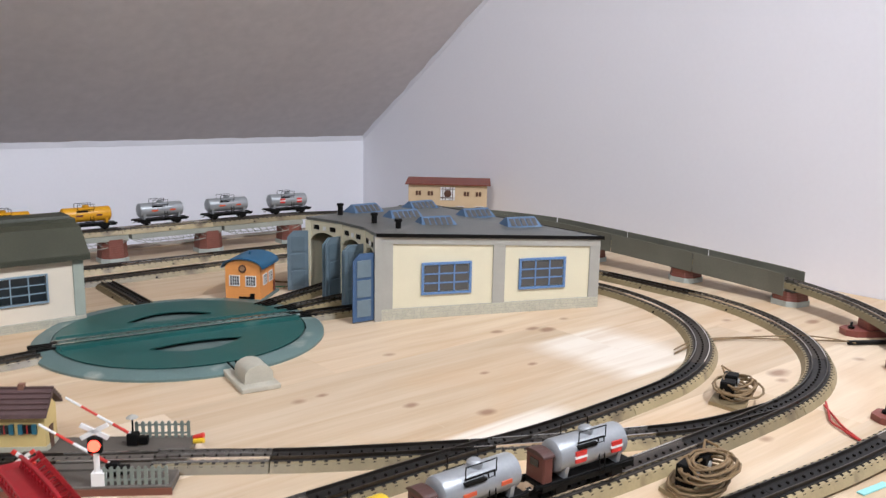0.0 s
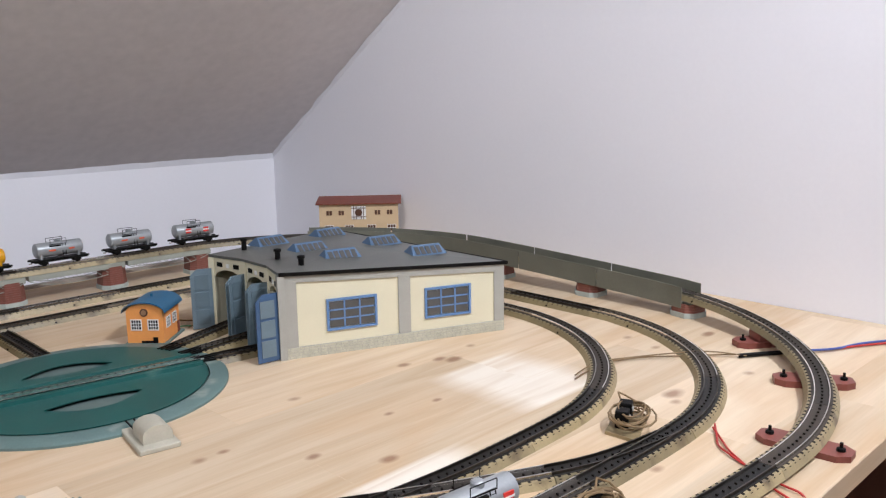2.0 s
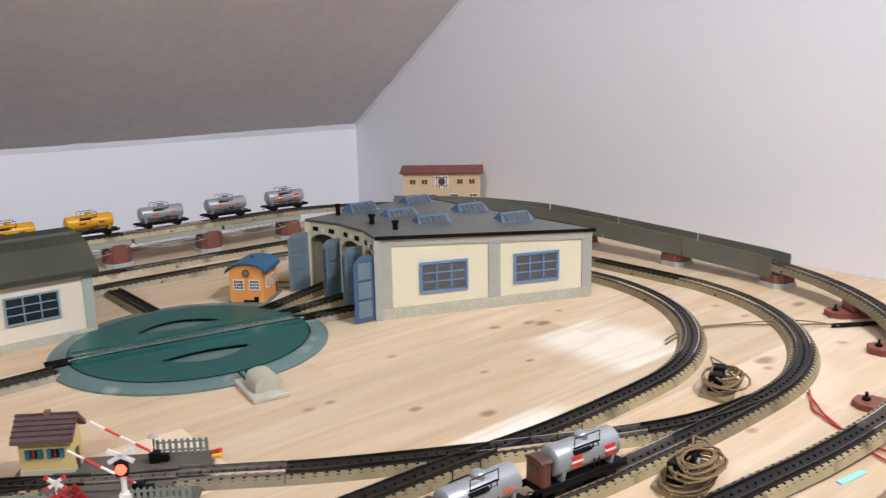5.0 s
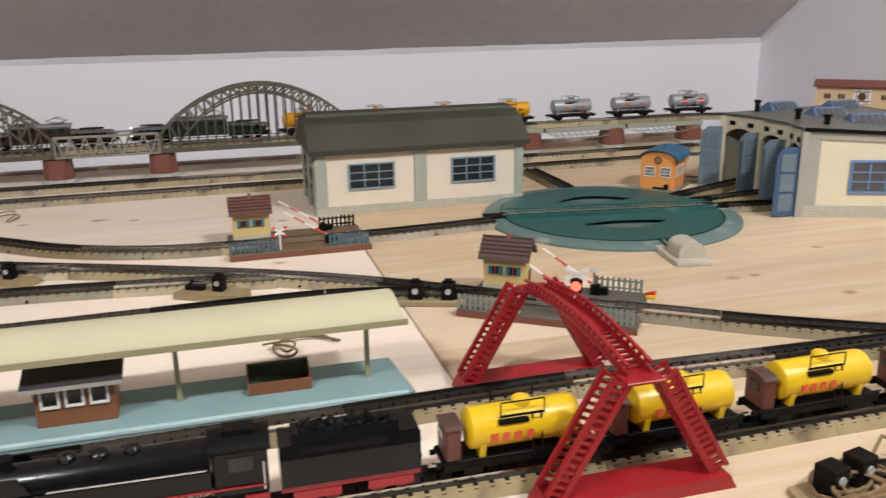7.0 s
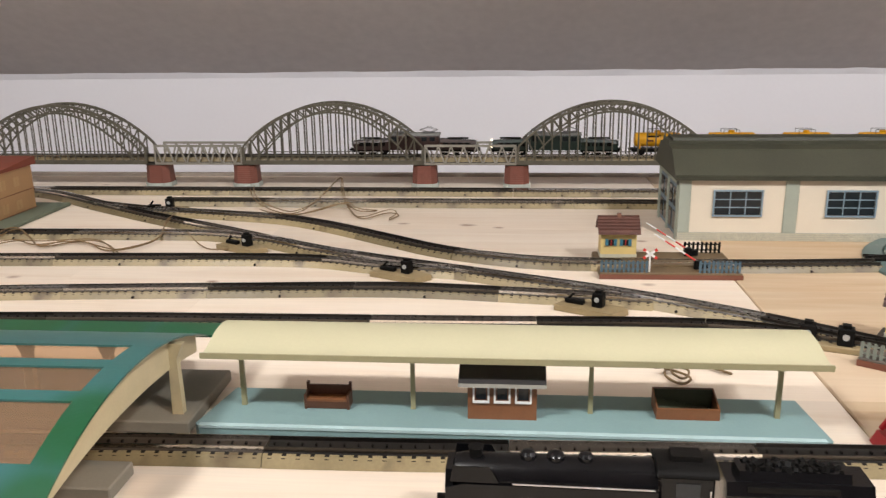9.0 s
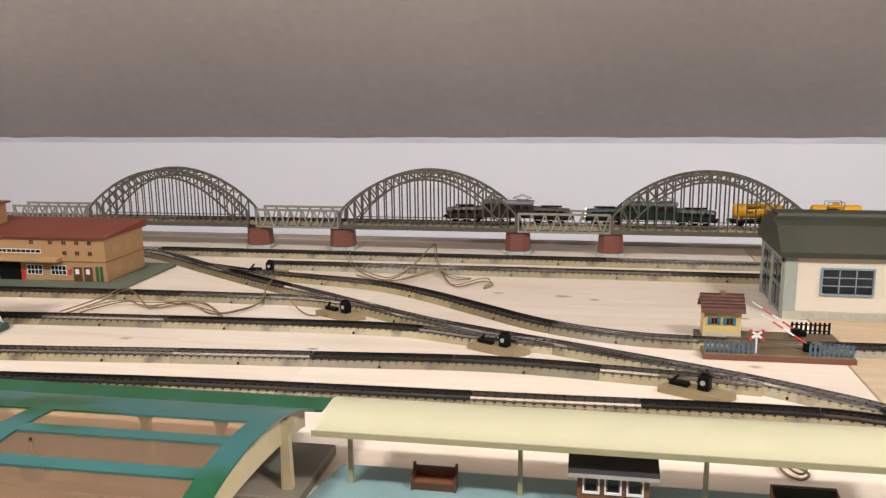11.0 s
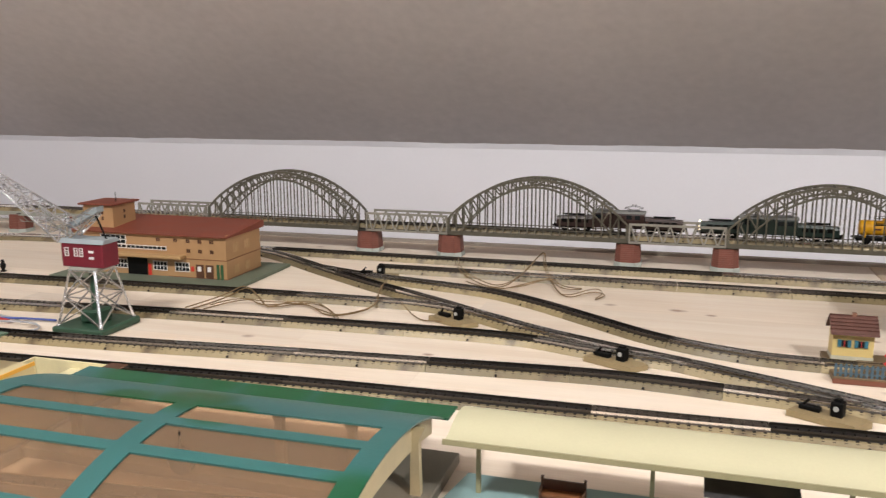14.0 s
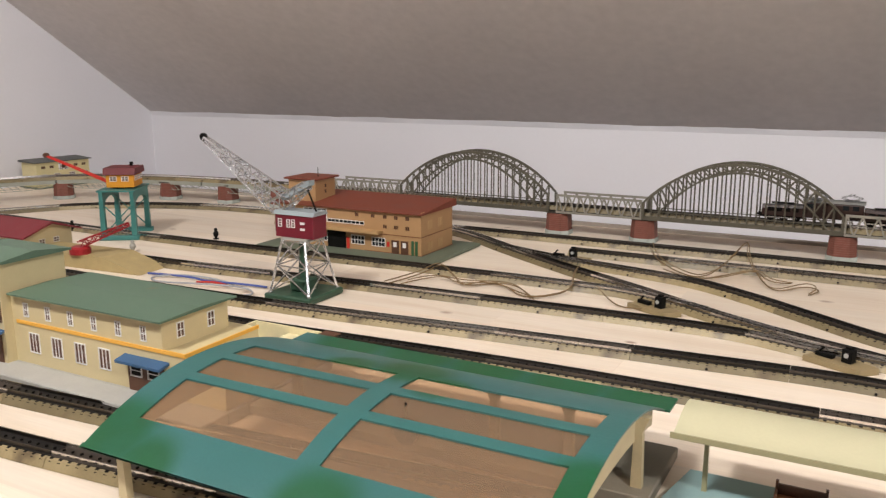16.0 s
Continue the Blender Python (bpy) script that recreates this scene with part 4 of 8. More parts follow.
# ---------------------------------------------------------------- engine sheds
def grid_window(t, m, w, h, cols, rows, frame_mat, pane_mat, bar=0.0022, edge=0.0035, depth=0.002, name="window"):
    """A window on a wall: recess pane and proud bars, in the wall's own plane (x along, z up, -y out)."""
    ob = part(name, box(bmesh.new(), 0, w, -depth, 0.0005, 0, edge), frame_mat, t)
    ob.matrix_basis = m
    for x0, x1, z0, z1 in ((0, w, h - edge, h), (0, edge, edge, h - edge), (w - edge, w, edge, h - edge)):
        part("frame", B(x0, x1, -depth, 0.0005, z0, z1), frame_mat, ob)
    for i in range(cols):
        for j in range(rows):
            x0, x1 = edge + (w - 2 * edge) * i / cols, edge + (w - 2 * edge) * (i + 1) / cols
            z0, z1 = edge + (h - 2 * edge) * j / rows, edge + (h - 2 * edge) * (j + 1) / rows
            part("pane", B(x0 + bar / 2, x1 - bar / 2, -0.0006, 0.0004, z0 + bar / 2, z1 - bar / 2), pane_mat, ob)
    for i in range(1, cols):
        x = edge + (w - 2 * edge) * i / cols
        part("bar", B(x - bar / 2, x + bar / 2, -depth * 0.8, 0.0003, edge, h - edge), frame_mat, ob)
    for j in range(1, rows):
        z = edge + (h - 2 * edge) * j / rows
        part("bar", B(edge, w - edge, -depth * 0.7, 0.0003, z - bar / 2, z + bar / 2), frame_mat, ob)
    return ob


def stone_plinth(t, u0, u1, y, h, m):
    """A plinth of small printed stones, slightly proud, along local x."""
    ob = part("plinth", B(u0, u1, y - 0.001, y + 0.002, 0, h), GREY, t, "grey stone-print plinth")
    ob.matrix_basis = m
    rng = random.Random(5)
    bm = bmesh.new()
    rows = 4
    for j in range(rows):
        x = u0
        while x < u1 - 0.003:
            w = rng.uniform(0.004, 0.010)
            x1 = min(u1, x + w)
            box(bm, x + 0.0003, x1 - 0.0003, y - 0.0015, y, h * j / rows + 0.0003, h * (j + 1) / rows - 0.0003)
            x = x1
    o = part("stone_facing", bm, STONE, ob)
    o["kind"] = "stuff"


def roundhouse():
    A, Bc, C, D = Vector((0.720, 0.899)), Vector((0.740, 1.120)), Vector((1.042, 1.205)), Vector((1.045, 0.769))
    t = thing("roundhouse", pose(A.x, A.y, 0), "cream three-road engine roundhouse with slate roof and open grey doors", "engine shed")
    ang = math.degrees(math.atan2(D.y - A.y, D.x - A.x))
    Ls = (D - A).length
    front = Matrix.Rotation(radians(ang), 4, "Z")
    # the eaves fall from the door side to the back
    HA, HB, HD = 0.1235, 0.1180, 0.1065

    def eave(u):
        return HA + (HD - HA) * u / Ls
    bm = prism(bmesh.new(), [(0, 0), (Ls, 0), (Ls, HD), (0, HA)], 0, 0.004, "y")
    w = part("wall", bm, CREAM, t, "cream side wall")
    w.matrix_basis = front
    stone_plinth(t, 0, Ls, -0.0016, 0.0165, front)
    for a, b in ((0, 0.021), (0.174, 0.193), (Ls - 0.017, Ls)):
        p = part("pilaster", prism(bmesh.new(), [(a, 0.0166), (b, 0.0166), (b, eave(b) - 0.011), (a, eave(a) - 0.011)], -0.0022, 0.001, "y"), GREY, t, "grey pilaster")
        p.matrix_basis = front
    p = part("cornice", prism(bmesh.new(), [(0, HA - 0.011), (Ls, HD - 0.011), (Ls, HD), (0, HA)], -0.0024, 0.001, "y"), GREY, t, "grey cornice band")
    p.matrix_basis = front
    for x in (0.0637, 0.2160):
        grid_window(t, front @ Matrix.Translation((x, -0.001, 0.0345)), 0.0765, 0.0475, 3, 3, BLUE, GREYGLASS)
    # the other walls
    def wall_between(p, q, h, material=CREAM, name="wall"):
        p, q = p - A, q - A
        d = q - p
        o = part(name, B(0, d.length, 0, 0.004, 0, h), material, t)
        o.matrix_basis = Matrix.Translation((p.x, p.y, 0)) @ Matrix.Rotation(math.atan2(d.y, d.x), 4, "Z")
        return o
    wall_between(D, C, HD)
    wall_between(C, Bc, HD)
    # door front: three arched bays, each facing the turntable
    centre = Vector(TT)
    posts = [A, Vector((0.746, 0.966)), Vector((0.753, 1.042)), Bc]
    tops = [HA, HA - 0.0018, HA - 0.0036, HB]
    for i, p in enumerate(posts):
        d = (centre - p).normalized()
        o = part("door_post", prism(bmesh.new(), [(-0.005, -0.004), (0.005, -0.004), (0.005, 0.006), (-0.005, 0.006)], 0, tops[i] - 0.001, "z"), CREAM if i else GREY, t, "cream door post")
        o.matrix_basis = Matrix.Translation((p.x - A.x, p.y - A.y, 0)) @ Matrix.Rotation(math.atan2(d.y, d.x) - math.pi / 2, 4, "Z")
    for i in range(3):
        p, q = posts[i], posts[i + 1]
        d = q - p
        fm = Matrix.Translation((p.x - A.x, p.y - A.y, 0)) @ Matrix.Rotation(math.atan2(d.y, d.x), 4, "Z")
        x0, x1 = 0.005, d.length - 0.005
        n = 8
        pts = [(x0, tops[i] - 0.0005), (x0, 0.086)] + [(x0 + (x1 - x0) * k / n, 0.086 + 0.014 * math.sin(math.pi * k / n) ** 0.6) for k in range(1, n)] + [(x1, 0.086), (x1, tops[i + 1] - 0.0005)]
        o = part("door_arch", prism(bmesh.new(), pts, -0.003, 0.003, "y"), CREAM, t, "cream arched lintel")
        o.matrix_basis = fm
        for k in (0.22, 0.78):
            for y in (-0.0036, 0.0036):
                o = part("fanlight", B(x0 + (x1 - x0) * k - 0.006, x0 + (x1 - x0) * k + 0.006, y - 0.0006, y + 0.0006, 0.104, 0.111), MATTBLACK, t)
                o.matrix_basis = fm
        o = part("number_plate", B((x0 + x1) / 2 - 0.003, (x0 + x1) / 2 + 0.003, 0.003, 0.0045, 0.104, 0.110), WHITE, t)
        o.matrix_basis = fm

    def leaf(p, turn, navy):
        """One open door leaf at a post, swung out towards the turntable."""
        d = (centre - p).normalized()
        start = p + d * 0.006 - A
        base = Matrix.Translation((start.x, start.y, 0.002)) @ Matrix.Rotation(math.atan2(d.y, d.x) + radians(turn), 4, "Z")
        w, h = 0.034, 0.098
        pts = [(0, 0), (w, 0), (w, h - 0.010), (w * 0.7, h), (0, h)]
        o = part("door", prism(bmesh.new(), pts, -0.001, 0.001, "y"), DOORNAVY if navy else DOORBLUE, t, "navy door leaf" if navy else "grey-blue door leaf")
        o.matrix_basis = base
        for k in range(3):
            z0, z1 = 0.007 + 0.0285 * k, 0.007 + 0.0285 * k + 0.0245
            for y in (-0.0016, 0.0016):
                part("panel", B(0.006, w - 0.006, y - 0.0006, y + 0.0006, z0, z1), DOORBLUE if navy else mat("door_panel", (0.115, 0.16, 0.19)), o)
    leaf(posts[0], 14, True)
    for p in posts[1:3]:
        leaf(p, 6, False)
        leaf(p, -6, False)
    leaf(posts[3], -48, False)
    # roof: a gently falling slate sheet with a dark edge
    def off(p, q):
        return p + (p - q).normalized() * 0.0065 - A
    cen = (A + Bc + C + D) / 4
    corner = [off(p, cen) for p in (A, D, C, Bc, posts[2], posts[1])]
    zs = (HA + 0.0035, HD + 0.0040, HD + 0.0060, HB + 0.0035, HA - 0.0001, HA + 0.0017)
    bm = bmesh.new()
    lo = [bm.verts.new((p.x, p.y, z - 0.004)) for p, z in zip(corner, zs)]
    hi = [bm.verts.new((p.x, p.y, z)) for p, z in zip(corner, zs)]
    peak = bm.verts.new((cen.x - A.x + 0.03, cen.y - A.y, 0.1240))
    under = bm.verts.new((cen.x - A.x + 0.03, cen.y - A.y, 0.1190))
    for i in range(6):
        j = (i + 1) % 6
        bm.faces.new((lo[i], hi[i], hi[j], lo[j]))
        bm.faces.new((hi[i], hi[j], peak))
        bm.faces.new((lo[j], lo[i], under))
    part("roof", bm, SLATE, t, "dark grey slate-coloured roof")
    for p, q, z, z2 in ((corner[0], corner[1], zs[0], zs[1]), (corner[1], corner[2], zs[1], zs[2])):
        dd = q - p
        o = part("eave_strip", prism(bmesh.new(), [(0, -0.0042), (dd.length, z2 - z - 0.0042), (dd.length, z2 - z + 0.0010), (0, 0.0010)], -0.0010, 0.0014, "y"), MATTBLACK, t, "black eaves strip")
        o.matrix_basis = Matrix.Translation((p.x, p.y, z)) @ Matrix.Rotation(math.atan2(dd.y, dd.x), 4, "Z")
    for x, y in ((0.87, 1.149), (1.001, 1.158), (0.874, 1.041), (0.873, 0.956), (1.008, 1.014), (1.0, 0.897)):
        a = math.degrees(math.atan2(y - TT[1], x - TT[0])) * 0.6 - 12
        m = Matrix.Translation((x - A.x - 0.012, y - A.y - 0.01, 0.1210 - 0.031 * (x - 0.87) - 0.025 * max(0, y - 1.06))) @ Matrix.Rotation(radians(a), 4, "Z")
        w, d2, h = 0.030, 0.020, 0.014
        bm = bmesh.new()
        prism(bm, [(-d2, 0), (d2, 0), (d2 * 0.12, h), (-d2 * 0.12, h)], -w, w, "x")
        for v in bm.verts:
            if v.co.z > 0.5 * h:
                v.co.x *= 0.82
        s = part("skylight", bm, SKYBLUE, t, "blue hipped skylight")
        s.matrix_basis = m
        for side in (-1, 1):
            for k in range(5):
                x0 = -w * 0.80 + 1.6 * w * k / 5
                bm = bmesh.new()
                q = [(x0 + 0.0012, 0.15), (x0 + 0.32 * w - 0.0012, 0.15), (x0 + 0.32 * w - 0.0012, 0.85), (x0 + 0.0012, 0.85)]
                vs = [bm.verts.new((xx, side * (d2 * (1 - f) + d2 * 0.12 * f + 0.0005), h * f + 0.0003)) for xx, f in q]
                bm.faces.new(vs)
                r = bmesh.ops.extrude_face_region(bm, geom=bm.faces[:])
                for v in r["geom"]:
                    if isinstance(v, bmesh.types.BMVert):
                        v.co.y += side * 0.0006
                part("pane", bm, GREYGLASS, s)
    for x, y in ((0.795, 1.115), (0.780, 0.995), (0.774, 0.925)):
        bm = bmesh.new()
        lathe(bm, [(0.0042, 0), (0.0042, 0.016), (0.0058, 0.017), (0.0058, 0.0205), (0.004, 0.021)], 12, "z", (x - A.x, y - A.y, 0.1195))
        part("chimney", bm, MATTBLACK, t, "black smoke vent", True)
    o = part("floor", prism(bmesh.new(), [tuple(p - A) for p in (A, D, C, Bc, posts[2], posts[1])], 0.0002, 0.0006, "z"), GREY, t)
    return t


def engine_shed():
    t = thing("engine_shed", pose(0.062, 1.128, 0), "ivory two-bay engine shed with dark olive roof", "engine shed")
    L, W, H = 0.325, 0.155, 0.098
    for y, sgn in ((0, 1), (W - 0.004, -1)):
        part("wall", B(0, L, y, y + 0.004, 0, H), WHITEWALL, t, "ivory side wall")
    gable = [(0.004, 0), (W - 0.004, 0), (W - 0.004, H - 0.001), (W - 0.032, H + 0.029), (0.032, H + 0.029), (0.004, H - 0.001)]
    part("wall", prism(bmesh.new(), gable, L - 0.004, L, "x"), WHITEWALL, t, "ivory end wall")
    front = Matrix.Identity(4)
    stone_plinth(t, 0, L, -0.0016, 0.012, front)
    for a, b in ((0, 0.017), (0.150, 0.169), (L - 0.014, L)):
        part("pilaster", B(a, b, -0.0022, 0.001, 0.0121, H - 0.002, bevel=0.0005), SAGE, t, "sage-grey pilaster")
    for x in (0.049, 0.208):
        grid_window(t, Matrix.Translation((x, -0.001, 0.036)), 0.0705, 0.0395, 3, 3, mat("pale_frame", (0.22, 0.30, 0.36)), DARKGLASS, bar=0.0014, edge=0.0022)
    # door end with two gates
    for y in (0.002, 0.073, 0.146):
        part("door_post", B(-0.002, 0.006, y, y + 0.008, 0, H), SAGE, t)
    part("lintel", prism(bmesh.new(), [(0.002, 0.082), (W - 0.001, 0.082), (W - 0.001, H - 0.002), (W - 0.032, H + 0.028), (0.032, H + 0.028), (0.002, H - 0.002)], -0.002, 0.006, "x"), SAGE, t)
    for y in (0.010, 0.042, 0.081, 0.113):
        o = part("gate", B(0.0005, 0.003, y + 0.0006, y + 0.031, 0.003, 0.081, bevel=0.0004), DOORBLUE, t, "dark grey-blue gate leaf")
        for k in range(2):
            part("panel", B(-0.0006, 0.0012, y + 0.005, y + 0.027, 0.010 + 0.036 * k, 0.038 + 0.036 * k), DARKGLASS, o)
    # mansard roof with a raised ridge box
    ov = 0.008
    prof = [(-ov, H - 0.006), (-ov, H), (0.030, H + 0.032), (0.052, H + 0.036), (0.052, H + 0.041), (W - 0.052, H + 0.041), (W - 0.052, H + 0.036), (W - 0.030, H + 0.032), (W + ov, H), (W + ov, H - 0.006)]
    part("roof", prism(bmesh.new(), prof, -ov, L + ov, "x"), OLIVE, t, "dark olive sheet roof")
    part("ridge_vent", prism(bmesh.new(), [(0.056, H + 0.041), (0.058, H + 0.045), (W - 0.058, H + 0.045), (W - 0.056, H + 0.041)], -0.002, L + 0.002, "x"), OLIVE_DARK, t, "darker olive ridge vent")
    part("eave_strip", B(-ov, L + ov, -ov - 0.0012, -ov + 0.001, H - 0.0075, H - 0.001), OLIVE_DARK, t)
    return t


roundhouse()
engine_shed()


# ---------------------------------------------------------------- turntable
def turntable():
    x, y = TT
    t = thing("turntable", pose(x, y, 0, 0, 0, -8.0), "green locomotive turntable with grey-green metal rim", "turntable")
    R0, R1 = 0.184, 0.158
    bm = bmesh.new()
    lathe(bm, [(R1 - 0.01, 0.0), (R0, 0.0), (R0, 0.0030), (R0 - 0.004, 0.0058), (R1 + 0.0022, 0.0072), (R1 + 0.0016, 0.001)], 96)
    part("rim", bm, TTRIM, t, "worn grey-green metal rim", True)
    def slot(side, n=16):
        inn = [(-0.058 + 0.114 * i / n, side * (0.066 - 0.010 * (1 - (2 * i / n - 1) ** 2))) for i in range(n + 1)]
        out = [(-0.058 + 0.114 * i / n, side * (0.068 + 0.030 * (1 - (2 * i / n - 1) ** 2))) for i in range(n + 1)]
        return inn + out[::-1]
    bm = bmesh.new()
    edges = []
    for loop in ([(R1 * math.cos(6.28319 * i / 96), R1 * math.sin(6.28319 * i / 96)) for i in range(96)], slot(-1), slot(1)):
        vs = [bm.verts.new((x, y, 0.0080)) for x, y in loop]
        edges += [bm.edges.new((vs[i - 1], vs[i])) for i in range(len(vs))]
    bmesh.ops.triangle_fill(bm, use_beauty=True, use_dissolve=False, edges=edges, normal=(0, 0, 1))
    r = bmesh.ops.extrude_face_region(bm, geom=bm.faces[:])
    for v in r["geom"]:
        if isinstance(v, bmesh.types.BMVert):
            v.co.z = 0.0071
    part("disc", bm, TTGREEN, t, "dark green rotating disc")
    bm = bmesh.new()
    lathe(bm, [(R1 + 0.0012, 0.0005), (R1 + 0.0012, 0.0021)], 48)
    part("pit_floor", bm, mat("slot_floor", (0.125, 0.165, 0.155), 0.5, vary=0.2), t, "grey-green pit floor seen through the slots")
    for side in (-1, 1):
        prof = [(0.0255 * side, 0.0078), (0.0245 * side, 0.0128), (0.0215 * side, 0.0132), (0.0200 * side, 0.0078)]
        part("bridge_edge", prism(bmesh.new(), prof, -0.152, 0.152, "x"), TTGREEN, t, "green ridge beside the rails")
        part("bridge_edge", prism(bmesh.new(), [(0.0165 * side, 0.0078), (0.0155 * side, 0.0118), (0.0130 * side, 0.0118), (0.0125 * side, 0.0078)], -0.156, 0.156, "x"), TTGREEN, t)
        part("rail", B(-0.160, 0.160, 0.0083 * side - 0.0009, 0.0083 * side + 0.0009, 0.0078, 0.0122), RAIL, t, "shiny rail")
    bm = bmesh.new()
    for i in range(30):
        xx = -0.150 + 0.30 * i / 29
        box(bm, xx - 0.0006, xx + 0.0006, -0.0010, 0.0010, 0.0078, 0.0100)
    tagged(part("stud_row", bm, TIE, t), "", "", "", "stuff")
    for a in (0, 180, 15, 30):
        m = pose(0, 0, 0, 0, 0, a)
        bm = bmesh.new()
        for yy in (-0.0105, -0.004, 0.004, 0.0105):
            box(bm, 0.152, 0.186, yy - 0.0014, yy + 0.0014, 0.0060, 0.0094)
        o = part("rail_socket", bm, MATTBLACK, t, "black rail sockets")
        o.matrix_basis = m
    # the motor house, orange with a blue barrel roof, on the rim
    h = thing("motor_house", pose(0.640, 1.135, 0, 0, 0, -47), "orange tin motor house with blue barrel roof beside the turntable", "motor house")
    w, d, H = 0.028, 0.034, 0.052
    arcp = [(-w, 0.004), (w, 0.004), (w, H)] + [(w * math.cos(radians(a)), H + 0.013 * math.sin(radians(a))) for a in range(15, 180, 15)] + [(-w, H)]
    part("wall", prism(bmesh.new(), arcp, -d, d, "y"), ORANGE, h, "orange printed wall")
    part("base", B(-w - 0.004, w + 0.004, -d - 0.004, d + 0.010, 0.0, 0.004, bevel=0.0008), TTRIM, h)
    outer = [((w + 0.005) * math.cos(radians(a)), H + 0.001 + 0.0155 * math.sin(radians(a))) for a in range(0, 181, 15)]
    innr = [((w + 0.005) * math.cos(radians(a)), H - 0.0005 + 0.0155 * math.sin(radians(a))) for a in range(180, -1, -15)]
    part("roof", prism(bmesh.new(), outer + innr, -d - 0.005, d + 0.005, "y"), ROOFBLUE, h, "blue barrel roof", True)
    part("finial", R((0, 0, H + 0.016), (0, 0, H + 0.021), 0.002, 8), ROOFBLUE, h)
    for x0 in (-0.0215, 0.0045):
        grid_window(h, Matrix.Translation((x0, -d, 0.024)), 0.017, 0.017, 4, 3, WHITE, MATTBLACK, bar=0.0010, edge=0.0012, depth=0.0012)
    for y0 in (-0.022, 0.004):
        grid_window(h, Matrix.Translation((w, y0, 0.024)) @ Matrix.Rotation(radians(90), 4, "Z"), 0.017, 0.017, 4, 3, WHITE, MATTBLACK, bar=0.0010, edge=0.0012, depth=0.0012)
    bm = bmesh.new()
    lathe(bm, [(0.0062, -0.0012), (0.0062, 0.001)], 16, "y", (0, -d, 0.0515))
    part("clock", bm, DARKBROWN, h, "dark round clock")
    bm = bmesh.new()
    lathe(bm, [(0.0040, -0.0012), (0.0040, 0.001)], 16, "y", (0, -d - 0.0010, 0.0515))
    part("dial", bm, mat("dial_tan", (0.30, 0.17, 0.09)), h)
    part("vent", B(-0.006, 0.012, -d - 0.0014, -d, 0.0045, 0.0075), MATTBLACK, h)
    part("lever", B(0.012, 0.019, -d - 0.002, -d, 0.0045, 0.013), MATTBLACK, h)
    part("door", B(w - 0.0005, w + 0.001, 0.024, 0.032, 0.005, 0.022), mat("door_red_brown", (0.20, 0.05, 0.03)), h)
    # the control box near the rim
    c = thing("control_box", pose(0.462, 0.778, 0, 0, 0, -9), "grey-beige control box with wires beside the turntable", "control box")
    part("base", B(-0.024, 0.020, -0.040, 0.040, 0, 0.006, bevel=0.001), CONTROL, c, "beige tin base")
    pr = [(-0.016, 0.006), (0.016, 0.006)] + [(0.016 * math.cos(radians(a)), 0.014 + 0.011 * math.sin(radians(a))) for a in range(0, 181, 20)]
    part("cover", prism(bmesh.new(), pr, -0.026, 0.012, "y"), CONTROL, c, "rounded grey cover", True)
    for k in range(4):
        part("wire", R((-0.012 + 0.007 * k, 0.012, 0.007), (-0.016 + 0.009 * k, 0.040, 0.012), 0.0012, 6), MATTBLACK, c)
    return t


turntable()


